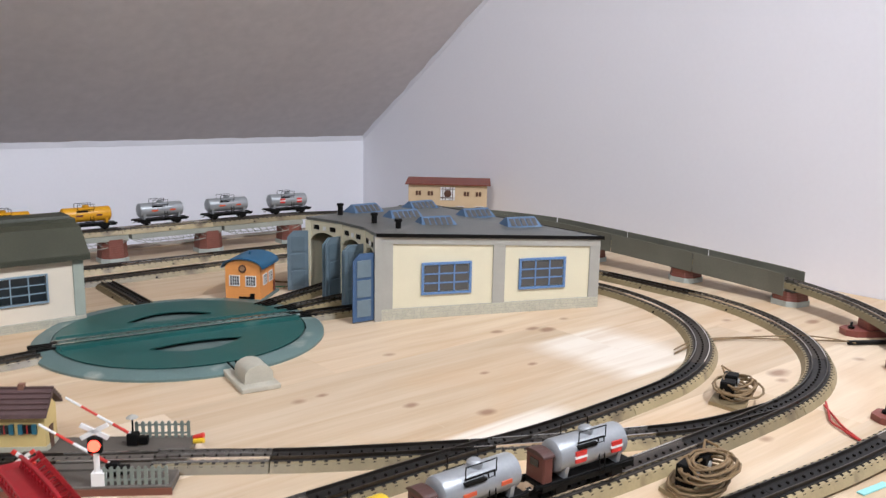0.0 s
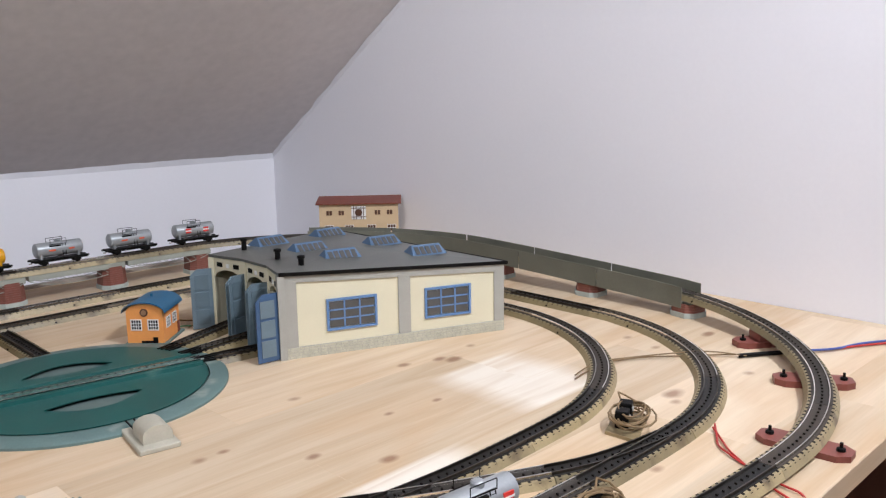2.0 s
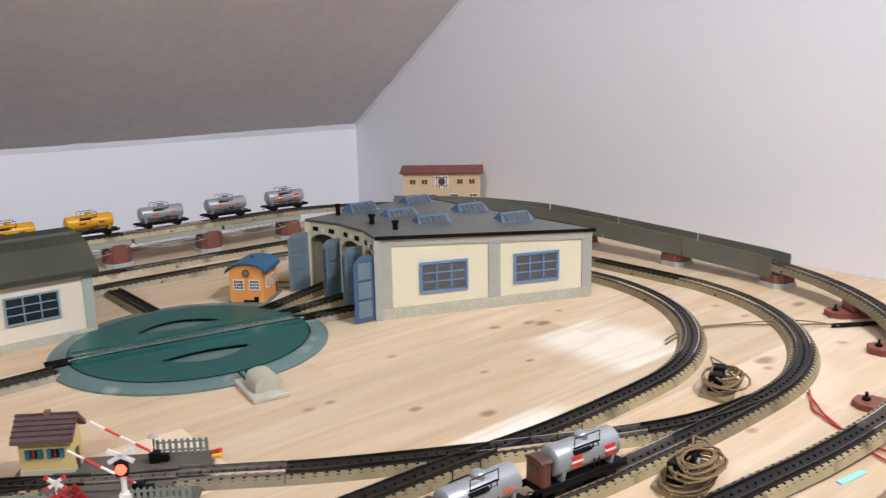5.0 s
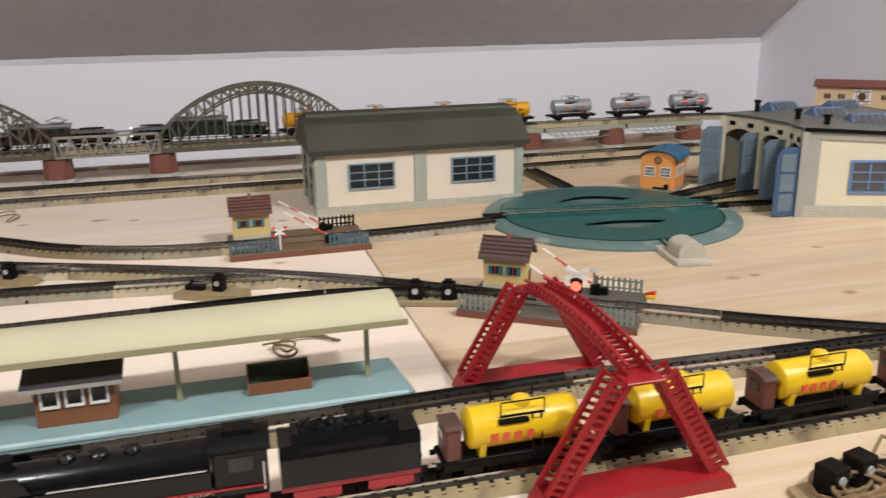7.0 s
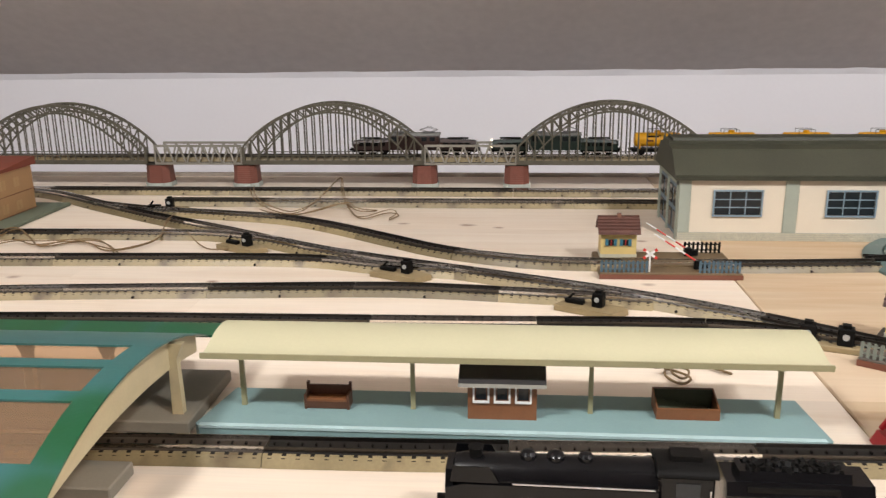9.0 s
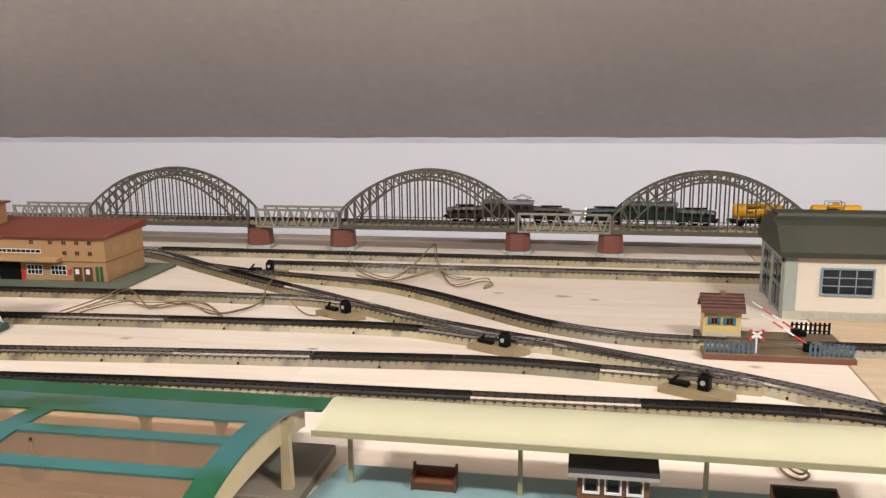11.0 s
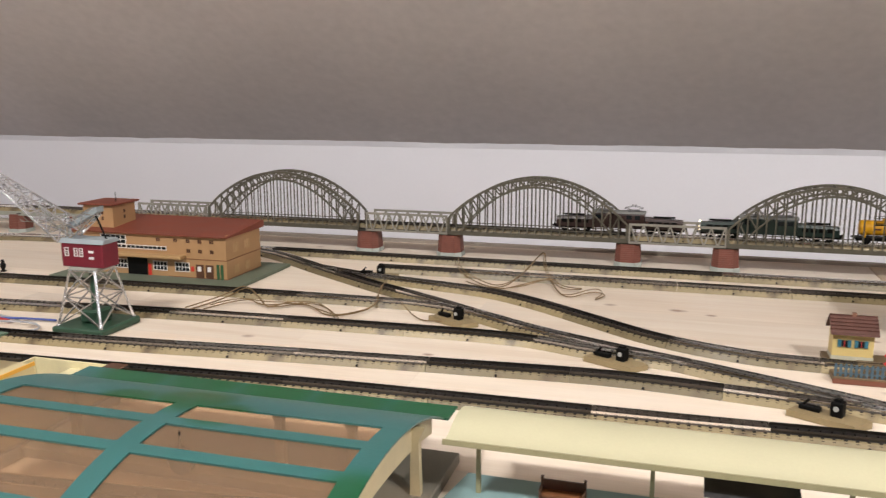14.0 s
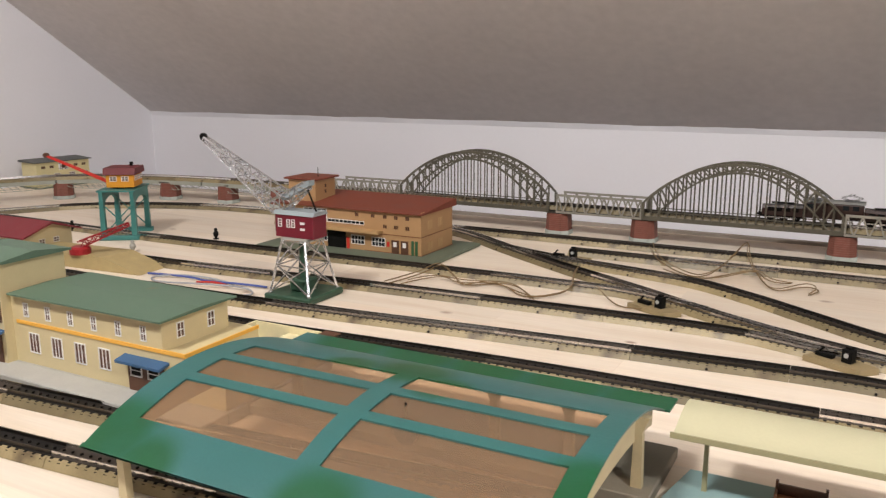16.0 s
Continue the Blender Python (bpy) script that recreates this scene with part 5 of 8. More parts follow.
# ---------------------------------------------------------------- level crossings with gatekeepers' houses
def level_crossing(m, label, road, fence, roof, blinking):
    """A crossing plate with house, raised barriers, fences and warning crosses. Local x along the rails."""
    t = thing("level_crossing", m, label, "level crossing", "level crossings")
    L, D = 0.176, 0.050
    part("plate", B(-L / 2, L / 2, -D, -0.0205, 0.0004, 0.0085, bevel=0.001), road, t, "printed road plate")
    part("plate", B(-L / 2, L / 2, 0.0205, D, 0.0004, 0.0085, bevel=0.001), road, t)
    part("infill", B(-0.052, 0.062, -0.0205, -0.0098, 0.004, 0.0098), road, t, "road infill between rails")
    part("infill", B(-0.052, 0.062, 0.0098, 0.0205, 0.004, 0.0098), road, t)
    part("infill", B(-0.052, 0.062, -0.0068, 0.0068, 0.004, 0.0096), road, t)
    part("skirt", B(-L / 2 - 0.0006, L / 2 + 0.0006, -D - 0.0008, -D + 0.0006, 0, 0.0062), mat("skirt_rust", (0.17, 0.060, 0.035)), t, "rust-red skirt edge")
    # the house
    h = part("house", B(-0.080, -0.033, 0.018, 0.044, 0.0085, 0.044), HOUSEYEL, t, "yellow gatekeeper's house")
    part("plinth", B(-0.0806, -0.0324, 0.0172, 0.0446, 0.0085, 0.0135), STONE, h)
    prof = [(0.011, 0.042), (0.012, 0.0455), (0.031, 0.0630), (0.050, 0.0455), (0.051, 0.042), (0.031, 0.0585)]
    r = part("roof", prism(bmesh.new(), prof, -0.0840, -0.0290, "x"), roof, h, "brown tiled gable roof")
    bm = bmesh.new()
    for side in (-1, 1):
        for j in range(5):
            f = j / 5
            y, z = 0.031 + side * (0.019 * f + 0.001), 0.0632 - 0.0172 * f
            box(bm, -0.0842, -0.0288, y - 0.0006, y + 0.0006, z - 0.0012, z + 0.0003)
    tagged(part("tile_course", bm, roof, r), "", "", "", "stuff")
    part("gable", prism(bmesh.new(), [(0.018, 0.044), (0.044, 0.044), (0.031, 0.0555)], -0.080, -0.033, "x"), HOUSEYEL, h)
    part("chimney", B(-0.058, -0.053, 0.029, 0.034, 0.057, 0.0665), mat("chimney_brick", (0.25, 0.12, 0.08)), h)
    for x in (-0.0665, -0.0475):
        part("pane", B(x - 0.0035, x + 0.0035, 0.0165, 0.0182, 0.026, 0.034), DARKGLASS, h)
        part("window_frame", B(x - 0.0004, x + 0.0004, 0.0160, 0.0182, 0.026, 0.034), BRIGHTRED, h)
        for s in (-1, 1):
            part("shutter", B(x + s * 0.0057 - 0.0019, x + s * 0.0057 + 0.0019, 0.0160, 0.0182, 0.0255, 0.0345), mat("shutter_blue", (0.035, 0.16, 0.22)), h, "teal-blue shutter")
    part("door", B(-0.0335, -0.0322, 0.026, 0.034, 0.0085, 0.029), DARKBROWN, h)
    # fences
    def picket(x0, x1, y, hgt, material, name="fence"):
        f = part(name, B(x0, x1, y - 0.0006, y + 0.0006, 0.0085 + hgt * 0.70, 0.0085 + hgt * 0.80), material, t)
        part("rail", B(x0, x1, y - 0.0006, y + 0.0006, 0.0085 + hgt * 0.2, 0.0085 + hgt * 0.3), material, f)
        n = max(3, int((x1 - x0) / 0.0052))
        for i in range(n + 1):
            x = x0 + (x1 - x0) * i / n
            part("picket", prism(bmesh.new(), [(x - 0.0015, 0.0085), (x + 0.0015, 0.0085), (x + 0.0015, 0.0085 + hgt * 0.93), (x, 0.0085 + hgt), (x - 0.0015, 0.0085 + hgt * 0.93)], y - 0.0012, y - 0.0004, "y"), material, f)
    picket(0.036, 0.082, 0.046, 0.016, MATTBLACK if road is ROADBROWN else FENCEGREY)
    picket(0.036, 0.084, -0.047, 0.016, fence)
    picket(-0.086, -0.030, -0.047, 0.016, fence)
    # barriers, half raised, with red and white bands
    for y, x, up in ((0.030, 0.036, 33), (-0.030, 0.036, 33)):
        b = part("barrier_stand", B(x - 0.004, x + 0.006, y - 0.004, y + 0.004, 0.0085, 0.020, bevel=0.0008), MATTBLACK, t, "black barrier stand")
        d = Vector((-math.cos(radians(up)), 0, math.sin(radians(up))))
        p = Vector((x, y, 0.018))
        for k in range(5):
            a, c = p + d * (-0.012 + 0.0155 * k), p + d * (-0.012 + 0.0155 * (k + 1))
            part("boom", R(a, c, 0.0014 - 0.0001 * k, 6), (WHITE, BRIGHTRED, WHITE, BRIGHTRED, WHITE)[k], b)
        part("weight", B(x + 0.006, x + 0.014, y - 0.003, y + 0.003, 0.008 + 0.002, 0.0165), MATTBLACK, b)
    # warning crosses
    for x, y in ((-0.026, -0.044),):
        c = part("warning_cross", R((x, y, 0.0085), (x, y, 0.030), 0.0012, 6), WHITE, t, "white post with warning cross")
        for a in (35, -35):
            o = part("cross_arm", B(-0.0085, 0.0085, -0.0008, 0.0008, -0.0014, 0.0014), WHITE, c)
            o.matrix_basis = Matrix.Translation((x, y - 0.001, 0.032)) @ Matrix.Rotation(radians(a), 4, "Y")
            for s in (-1, 1):
                q = part("red_tip", B(s * 0.0085 - 0.0018, s * 0.0085 + 0.0018, -0.0011, 0.0011, -0.0016, 0.0016), BRIGHTRED, c)
                q.matrix_basis = o.matrix_basis
    if blinking:
        s = part("warning_signal", R((0.030, -0.046, 0.0085), (0.030, -0.046, 0.040), 0.0024, 8), WHITE, t, "white post of a lit warning signal")
        part("housing", B(0.0245, 0.0355, -0.0500, -0.0445, 0.036, 0.050, bevel=0.001), MATTBLACK, s, "black lamp housing")
        bm = bmesh.new()
        lathe(bm, [(0.0044, -0.0016), (0.0050, 0.0008)], 14, "y", (0.030, -0.0502, 0.0430))
        part("lens", bm, REDGLOW, s, "lit red lens")
        for a in (28, -28):
            o = part("cross_arm", B(-0.012, 0.012, -0.0009, 0.0009, -0.0018, 0.0018), WHITE, s)
            o.matrix_basis = Matrix.Translation((0.030, -0.047, 0.054)) @ Matrix.Rotation(radians(a), 4, "Y")
        part("foot", B(0.026, 0.036, -0.050, -0.042, 0.0085, 0.0195), WHITE, s)
        f = part("bell_post", R((0.034, 0.040, 0.0085), (0.034, 0.040, 0.031), 0.0009, 6), MATTBLACK, t)
        part("bell", lathe(bmesh.new(), [(0.0055, 0), (0.004, 0.0015), (0.001, 0.003)], 12, "z", (0.034, 0.040, 0.030)), GREY, f)
        part("plug", R((0.088, 0.040, 0.010), (0.097, 0.036, 0.014), 0.0024, 8), BRIGHTRED, t, "red plug")
        part("plug", R((0.089, 0.034, 0.009), (0.098, 0.031, 0.011), 0.0024, 8), YELLOW, t, "yellow plug")
    return t


level_crossing(pose(0.018, 0.9815, -0.0002, 0, 0, 0.6), "tin level crossing with yellow gatekeeper's house, blue fences and raised barriers", ROADBROWN, FENCEBLUE, ROOFRUST, False)
level_crossing(pose(0.243, 0.662, -0.0002, 0, 0, -34.5), "tin level crossing with yellow gatekeeper's house and lit red signal", ROADGREY, FENCEGREY, ROOFPURPLE, True)


# ---------------------------------------------------------------- red footbridge over the front tracks
def footbridge():
    t = thing("footbridge", pose(0.160, 0.424, 0), "red tin footbridge with lattice stairs over two tracks", "footbridge")
    for y, w in ((-0.084, 1), (0.086, 1)):
        part("base", prism(bmesh.new(), [(-0.066, 0), (0.066, 0), (0.061, 0.0095), (-0.061, 0.0095)], y - 0.014, y + 0.014, "y"), RED, t, "red sheet-metal base")
        for s in (-1, 1):
            a, b = Vector((s * 0.052, y, 0.009)), Vector((s * 0.010, y, 0.081))
            st = part("stair", bmesh.new(), RED, t, "red lattice stair")
            bm = bmesh.new()
            up = Vector((s * 0.0085, 0, 0.0040))
            for dy in (-0.0068, 0.0068):
                o = Vector((0, dy, 0))
                rod(bm, a + o, b + o, 0.0027, 4)
                rod(bm, a + o + up * 1.15, b + o + up * 1.15, 0.0021, 4)
                for i in range(16):
                    p = a.lerp(b, (i + 0.5) / 16) + o
                    rod(bm, p, p + up * 1.1, 0.0015, 4)
            bm.to_mesh(st.data)
            bm.free()
            for i in range(13):
                p = a.lerp(b, (i + 0.5) / 13)
                part("tread", B(p.x - 0.0026, p.x + 0.0026, y - 0.0066, y + 0.0066, p.z - 0.0005, p.z + 0.0005), RED, st)
        part("landing", B(-0.013, 0.013, y - 0.010, y + 0.010, 0.0795, 0.0815, bevel=0.0005), RED, t)
    # the span, slightly arched, with solid parapets
    n = 12
    path = [(-0.084 + 0.170 * i / n, 0.0805 + 0.008 * math.sin(math.pi * i / n)) for i in range(n + 1)]
    bm = bmesh.new()
    rings = []
    for y, z in path[4:]:
        rings.append([bm.verts.new(c) for c in ((-0.0078, y, z - 0.001), (0.0078, y, z - 0.001), (0.0078, y, z + 0.0008), (-0.0078, y, z + 0.0008))])
    for a, b in zip(rings, rings[1:]):
        for i in range(4):
            j = (i + 1) % 4
            bm.faces.new((a[i], a[j], b[j], b[i]))
    bm.faces.new(rings[0]), bm.faces.new(rings[-1][::-1])
    span = part("span", bm, RED, t, "red arched walkway")
    for k in range(9):
        y = -0.080 + 0.0062 * k
        z = 0.0805 + 0.008 * math.sin(math.pi * (y + 0.084) / 0.170)
        part("tread", B(-0.0078, 0.0078, y - 0.0014, y + 0.0014, z - 0.001, z + 0.0008), RED, span)
    for x in (-0.0081, 0.0081):
        bm = bmesh.new()
        for lo, hi, th in ((0.0, 0.0036, 0.0006), (0.0072, 0.0088, 0.0011), (-0.0010, 0.0014, 0.0014)):
            rings = [[bm.verts.new(c) for c in ((x - th, y, z + lo), (x + th, y, z + lo), (x + th, y, z + hi), (x - th, y, z + hi))] for y, z in path]
            for p, q in zip(rings, rings[1:]):
                for i in range(4):
                    j = (i + 1) % 4
                    bm.faces.new((p[i], p[j], q[j], q[i]))
            bm.faces.new(rings[0]), bm.faces.new(rings[-1][::-1])
        rl = part("railing", bm, RED, t, "red sheet railing")
        for k in range(1, 22):
            f = k / 22 * n
            i = min(n - 1, int(f))
            y, z = path[i][0] + (path[i + 1][0] - path[i][0]) * (f - i), path[i][1] + (path[i + 1][1] - path[i][1]) * (f - i)
            part("upright", B(x - 0.0010, x + 0.0010, y - 0.0006, y + 0.0006, z, z + 0.0078), RED, rl)
    return t


footbridge()


# ---------------------------------------------------------------- island platform with canopy
def island_platform():
    t = thing("island_platform", pose(-0.186, 0.545, 0), "pale blue island platform with a long cream canopy", "platform")
    L, y0, y1 = 0.243, -0.049, 0.021
    bm = bmesh.new()
    prism(bm, [(-L, y0 + 0.004), (-L + 0.012, y1), (L - 0.006, y1), (L, y0 + 0.002), (L - 0.004, y0), (-L + 0.004, y0)], 0, 0.0120, "z")
    part("platform", bm, PLATBLUE, t, "pale blue platform slab")
    part("nosing", B(-L + 0.004, L - 0.005, y0 - 0.0008, y0 + 0.004, 0.0105, 0.0128), mat("nosing_blue", (0.42, 0.57, 0.58)), t, "lighter platform edge")
    top = [(-0.0380, 0.0685), (-0.0340, 0.0686), (-0.0290, 0.0692), (-0.0230, 0.0708), (-0.0160, 0.0730), (-0.0080, 0.0748), (0.0010, 0.0757), (0.0100, 0.0756), (0.0180, 0.0745), (0.0240, 0.0728), (0.0290, 0.0705)]
    prof = [(-0.0380, 0.0655)] + top + [(y, z - 0.0016) for y, z in reversed(top[1:])]
    part("canopy", prism(bmesh.new(), prof, -L + 0.008, L - 0.004, "x"), CANOPY, t, "cream curved canopy roof", True)
    part("canopy_edge", B(-L + 0.006, L - 0.002, -0.0394, -0.0378, 0.0642, 0.0688), CANOPYEDGE, t, "darker cream edge strip")
    for x in (-0.214, -0.074, 0.068, 0.213):
        p = part("post", prism(bmesh.new(), [(-0.0019, 0.012), (0.0019, 0.012), (0.0015, 0.0690), (-0.0015, 0.0690)], -0.0022, 0.0014, "y"), CANOPYEDGE, t, "cream post")
        p.location = (x, -0.010, 0)
        part("bracket", prism(bmesh.new(), [(-0.024, 0.0645), (0.030, 0.0690), (0.003, 0.052), (-0.003, 0.052)], x - 0.001, x + 0.001, "x"), CANOPYEDGE, t).location = (0, -0.010, 0)
    return t


island_platform()


def kiosk():
    t = thing("platform_kiosk", pose(-0.188, 0.531, 0.012), "small brown kiosk with dark roof on the platform", "kiosk")
    t.scale = (1, 1, 1.16)
    part("wall", B(-0.027, 0.027, -0.012, 0.014, 0, 0.0285), WOODBROWN, t, "brown printed wall")
    for x in (-0.0165, 0.0, 0.0165):
        grid_window(t, Matrix.Translation((x - 0.0065, -0.0122, 0.0125)), 0.013, 0.0145, 1, 1, WHITE, DARKGLASS, edge=0.0014, depth=0.0014)
    part("roof", prism(bmesh.new(), [(-0.019, 0.027), (-0.019, 0.0290), (0.016, 0.0395), (0.020, 0.0395), (0.020, 0.0375)], -0.034, 0.034, "x"), mat("kiosk_roof", (0.040, 0.037, 0.038), 0.5), t, "dark sloping roof")
    part("fascia", B(-0.034, 0.034, -0.0196, -0.0188, 0.0262, 0.0288), GREY, t)


def bench():
    t = thing("platform_bench", pose(-0.330, 0.536, 0.012), "brown tin bench with armrests on the platform", "bench")
    part("seat", B(-0.0165, 0.0165, -0.006, 0.006, 0.0065, 0.0085), WOODBROWN, t)
    part("backrest", B(-0.0165, 0.0165, 0.004, 0.006, 0.0085, 0.0165), DARKBROWN, t)
    for x in (-0.0175, 0.0175):
        part("side", prism(bmesh.new(), [(-0.007, 0), (0.007, 0), (0.007, 0.019), (0.004, 0.019), (0.003, 0.0125), (-0.007, 0.0125)], x - 0.001, x + 0.001, "x"), DARKBROWN, t)
    part("apron", B(-0.0165, 0.0165, -0.0062, -0.0052, 0.0005, 0.0065), DARKBROWN, t)


def subway_entrance():
    t = thing("subway_entrance", pose(-0.043, 0.538, 0.0119), "brown box wall round a platform stairwell", "stairwell")
    t.scale = (0.86, 0.9, 0.80)
    # green of the stairwell, with its shade put into the colour
    well = mat("stair_green", (0.060, 0.075, 0.052), 0.55, vary=0.15)
    part("wall", B(-0.027, 0.027, -0.0132, -0.0108, 0, 0.0115), WOODBROWN, t, "brown printed front wall")
    part("wall", B(-0.027, 0.027, 0.0133, 0.0157, 0, 0.0200), DARKBROWN, t, "taller back wall")
    # sheet added to darken the inner back wall
    part("lining", B(-0.0266, 0.0266, 0.0118, 0.0131, 0.0003, 0.0196), well, t, "green lining darkened for the stairwell's shade")
    for x in (-0.0276, 0.0276):
        part("wall", prism(bmesh.new(), [(-0.0132, 0), (0.0157, 0), (0.0157, 0.0200), (-0.0132, 0.0115)], x - 0.0006, x + 0.0006, "x"), WOODBROWN, t)
    for k in range(5):
        part("step", B(-0.026 + 0.0098 * k, -0.0166 + 0.0098 * k, -0.0106, 0.0116, 0.0003, 0.0092 - 0.0017 * k), well, t)


kiosk()
bench()
subway_entrance()


# ---------------------------------------------------------------- station hall with amber windows
def station_hall():
    x0, x1, y0, y1 = -0.836, -0.444, 0.306, 0.584
    t = thing("train_hall", pose(0, 0, 0), "arched train hall with teal roof and amber celluloid windows", "train hall")
    zc, rise = 0.050, 0.036

    def at(f):
        y = y0 + (y1 - y0) * f
        return y, zc + rise * (1 - (1.0 if f < 0.5 else 0.92) * abs(2 * f - 1) ** 2.1)

    def strip(f0, f1, xa, xb, material, name, lift=0.0, th=0.0016, n=8, label=""):
        prof = [at(f0 + (f1 - f0) * i / n) for i in range(n + 1)]
        pts = [(y, z + lift) for y, z in prof] + [(y, z + lift - th) for y, z in prof[::-1]]
        return part(name, prism(bmesh.new(), pts, xa, xb, "x"), material, t, label, True)
    rows = [(0.125, 0.315), (0.355, 0.475), (0.52, 0.635)]
    xm = (x0 + x1) / 2
    cols = [(x0 + 0.028, xm - 0.010), (xm + 0.010, x1 - 0.020)]
    edges = [0.0] + [v for r in rows for v in r] + [1.0]
    for i in range(0, len(edges), 2):
        strip(edges[i], edges[i + 1], x0, x1, TEAL, "roof_band", label="teal sheet roof band")
    for f0, f1 in rows:
        for xa, xb in ((x0, cols[0][0]), (cols[0][1], cols[1][0]), (cols[1][1], x1)):
            strip(f0, f1, xa, xb, TEAL, "roof_rib", label="teal roof rib")
        for xa, xb in cols:
            w = strip(f0 - 0.006, f1 + 0.006, xa - 0.002, xb + 0.002, AMBER, "window", lift=-0.0018, th=0.0006, label="amber celluloid window")
    strip(0.0, 0.012, x0 - 0.002, x1 + 0.002, TEAL, "eave_strip", lift=-0.0002)
    part("eave_flange", B(x0 - 0.012, x1 + 0.004, y1 - 0.001, 0.613, zc + 0.08 * rise - 0.002, zc + 0.08 * rise + 0.0004, bevel=0.0004), TEAL, t, "flat dark-green eaves flange")
    # end walls: cream arched frames on posts
    for x in (x0 + 0.010, x1 - 0.010):
        n = 16
        up = [at(0.04 + 0.92 * i / n) for i in range(n + 1)]
        lo = [(y, min(z - 0.006, 0.030 + (z - 0.030) * 0.42)) for y, z in up[::-1]]
        part("end_arch", prism(bmesh.new(), [(y, z - 0.0022) for y, z in up] + lo, x - 0.0015, x + 0.0015, "x"), HALLCREAM, t, "cream arched end frame")
    def column(x, y, zt, foot):
        part("column", prism(bmesh.new(), [(-0.0045, foot), (0.0045, foot), (0.0034, zt - 0.013), (0.009, zt), (-0.009, zt), (-0.0034, zt - 0.013)], y - 0.0035, y + 0.0035, "y"), HALLCREAM, t, "cream column with flared head").location = (x, 0, 0)
    for x in (x0 + 0.020, xm - 0.020):
        column(x, 0.328, 0.0555, 0.0)
    for x in (x0 + 0.030, -0.585, -0.515):
        column(x, 0.540, 0.0640, 0.0105)
    column(x1 - 0.006, 0.520, 0.0715, 0.0105)
    clock = part("hall_clock", R((-0.610, 0.424, 0.062), (-0.610, 0.430, 0.062), 0.011, 18), MATTBLACK, t, "round dark platform clock")
    part("clock_hanger", R((-0.610, 0.427, 0.072), (-0.610, 0.427, 0.0855), 0.0010, 6), MATTBLACK, clock)
    part("platform", B(x0 - 0.004, x1 + 0.008, 0.503, 0.606, 0, 0.0105, bevel=0.001), HALLGREY, t, "grey-brown hall platform")
    part("platform", B(x0 - 0.004, x1 - 0.010, 0.405, 0.4425, 0, 0.0105, bevel=0.001), HALLGREY, t)
    return t


station_hall()


# ---------------------------------------------------------------- cream station building with green roofs
def cream_station():
    t = thing("station_building", pose(-1.075, 0.474, 0), "cream station building with worn green roofs and orange band", "station")
    part("platform", B(-0.50, 0.235, -0.036, 0.0, 0, 0.0120, bevel=0.001), PLATGREY, t, "grey platform slab")
    part("platform", B(-0.50, 0.236, 0.0, 0.172, 0, 0.0118), PLATGREY, t)
    # the long wing
    part("wing", B(-0.086, 0.180, 0.002, 0.112, 0.012, 0.060), STYELLOW, t, "cream ground floor wing")
    up = part("upper_storey", B(-0.086, 0.150, 0.002, 0.098, 0.060, 0.092), STYELLOW, t, "cream upper storey")
    part("band", B(-0.0785, 0.1810, 0.0008, 0.0030, 0.0585, 0.0625), STBAND, t, "orange band")
    part("band", B(0.1795, 0.1812, 0.003, 0.112, 0.0585, 0.0625), STBAND, t)
    part("roof", prism(bmesh.new(), [(-0.006, 0.0925), (-0.006, 0.0945), (0.050, 0.0965), (0.106, 0.0945), (0.106, 0.0925)], -0.081, 0.157, "x"), STGREEN, t, "green roof with rusty edges")
    for i in range(6):
        x = -0.065 + 0.037 * i
        grid_window(up, Matrix.Translation((x, 0.002, 0.0675)), 0.0085, 0.0165, 2, 2, WHITE, DARKBROWN, bar=0.0012, edge=0.0010, depth=0.0010)
    for y in (0.022, 0.066):
        grid_window(up, Matrix.Translation((0.150, y, 0.0685)) @ Matrix.Rotation(radians(90), 4, "Z"), 0.0105, 0.0170, 2, 2, WHITE, DARKBROWN, bar=0.0012, edge=0.0010, depth=0.0010)
    for i in range(4):
        grid_window(t, Matrix.Translation((-0.060 + 0.038 * i, 0.002, 0.0260)), 0.0175, 0.0240, 3, 1, WHITE, DARKBROWN, bar=0.0014, edge=0.0010, depth=0.0010, name="tall_window")
    # entrance with blue awning
    d = part("doorway", B(0.100, 0.150, -0.0008, 0.003, 0.012, 0.045), DARKBROWN, t, "dark brown doors")
    for x in (0.104, 0.129):
        grid_window(d, Matrix.Translation((x, -0.0008, 0.028)), 0.017, 0.0135, 1, 2, WHITE, MATTBLACK, bar=0.001, edge=0.0012, depth=0.001)
    part("awning", prism(bmesh.new(), [(-0.012, 0.0440), (-0.012, 0.0470), (0.002, 0.0500), (0.002, 0.0470)], 0.094, 0.158, "x"), mat("awning_blue", (0.035, 0.10, 0.21)), t, "blue awning")
    # open terrace wall at the end
    for a in ((0.181, 0.231, 0.002, 0.0045, 0.012, 0.046), (0.130, 0.231, 0.163, 0.1655, 0.012, 0.046), (0.2285, 0.231, 0.0045, 0.163, 0.012, 0.046), (0.130, 0.1325, 0.1125, 0.163, 0.012, 0.046)):
        part("terrace_wall", B(*a), mat("terrace_cream", (0.70, 0.62, 0.38)), t, "pale cream terrace wall")
    part("terrace_floor", B(0.181, 0.2285, 0.0045, 0.163, 0.036, 0.038), mat("terrace_cream", (0.70, 0.62, 0.38)), t)
    part("end_roof", prism(bmesh.new(), [(0.231, 0.042), (0.252, 0.046), (0.252, 0.0475), (0.231, 0.0475)], 0.135, 0.168, "y"), DARKBROWN, t)
    # the tall centre block
    c = part("centre_block", B(-0.190, -0.086, -0.010, 0.076, 0.012, 0.128), STYELLOW, t, "cream tall centre block")
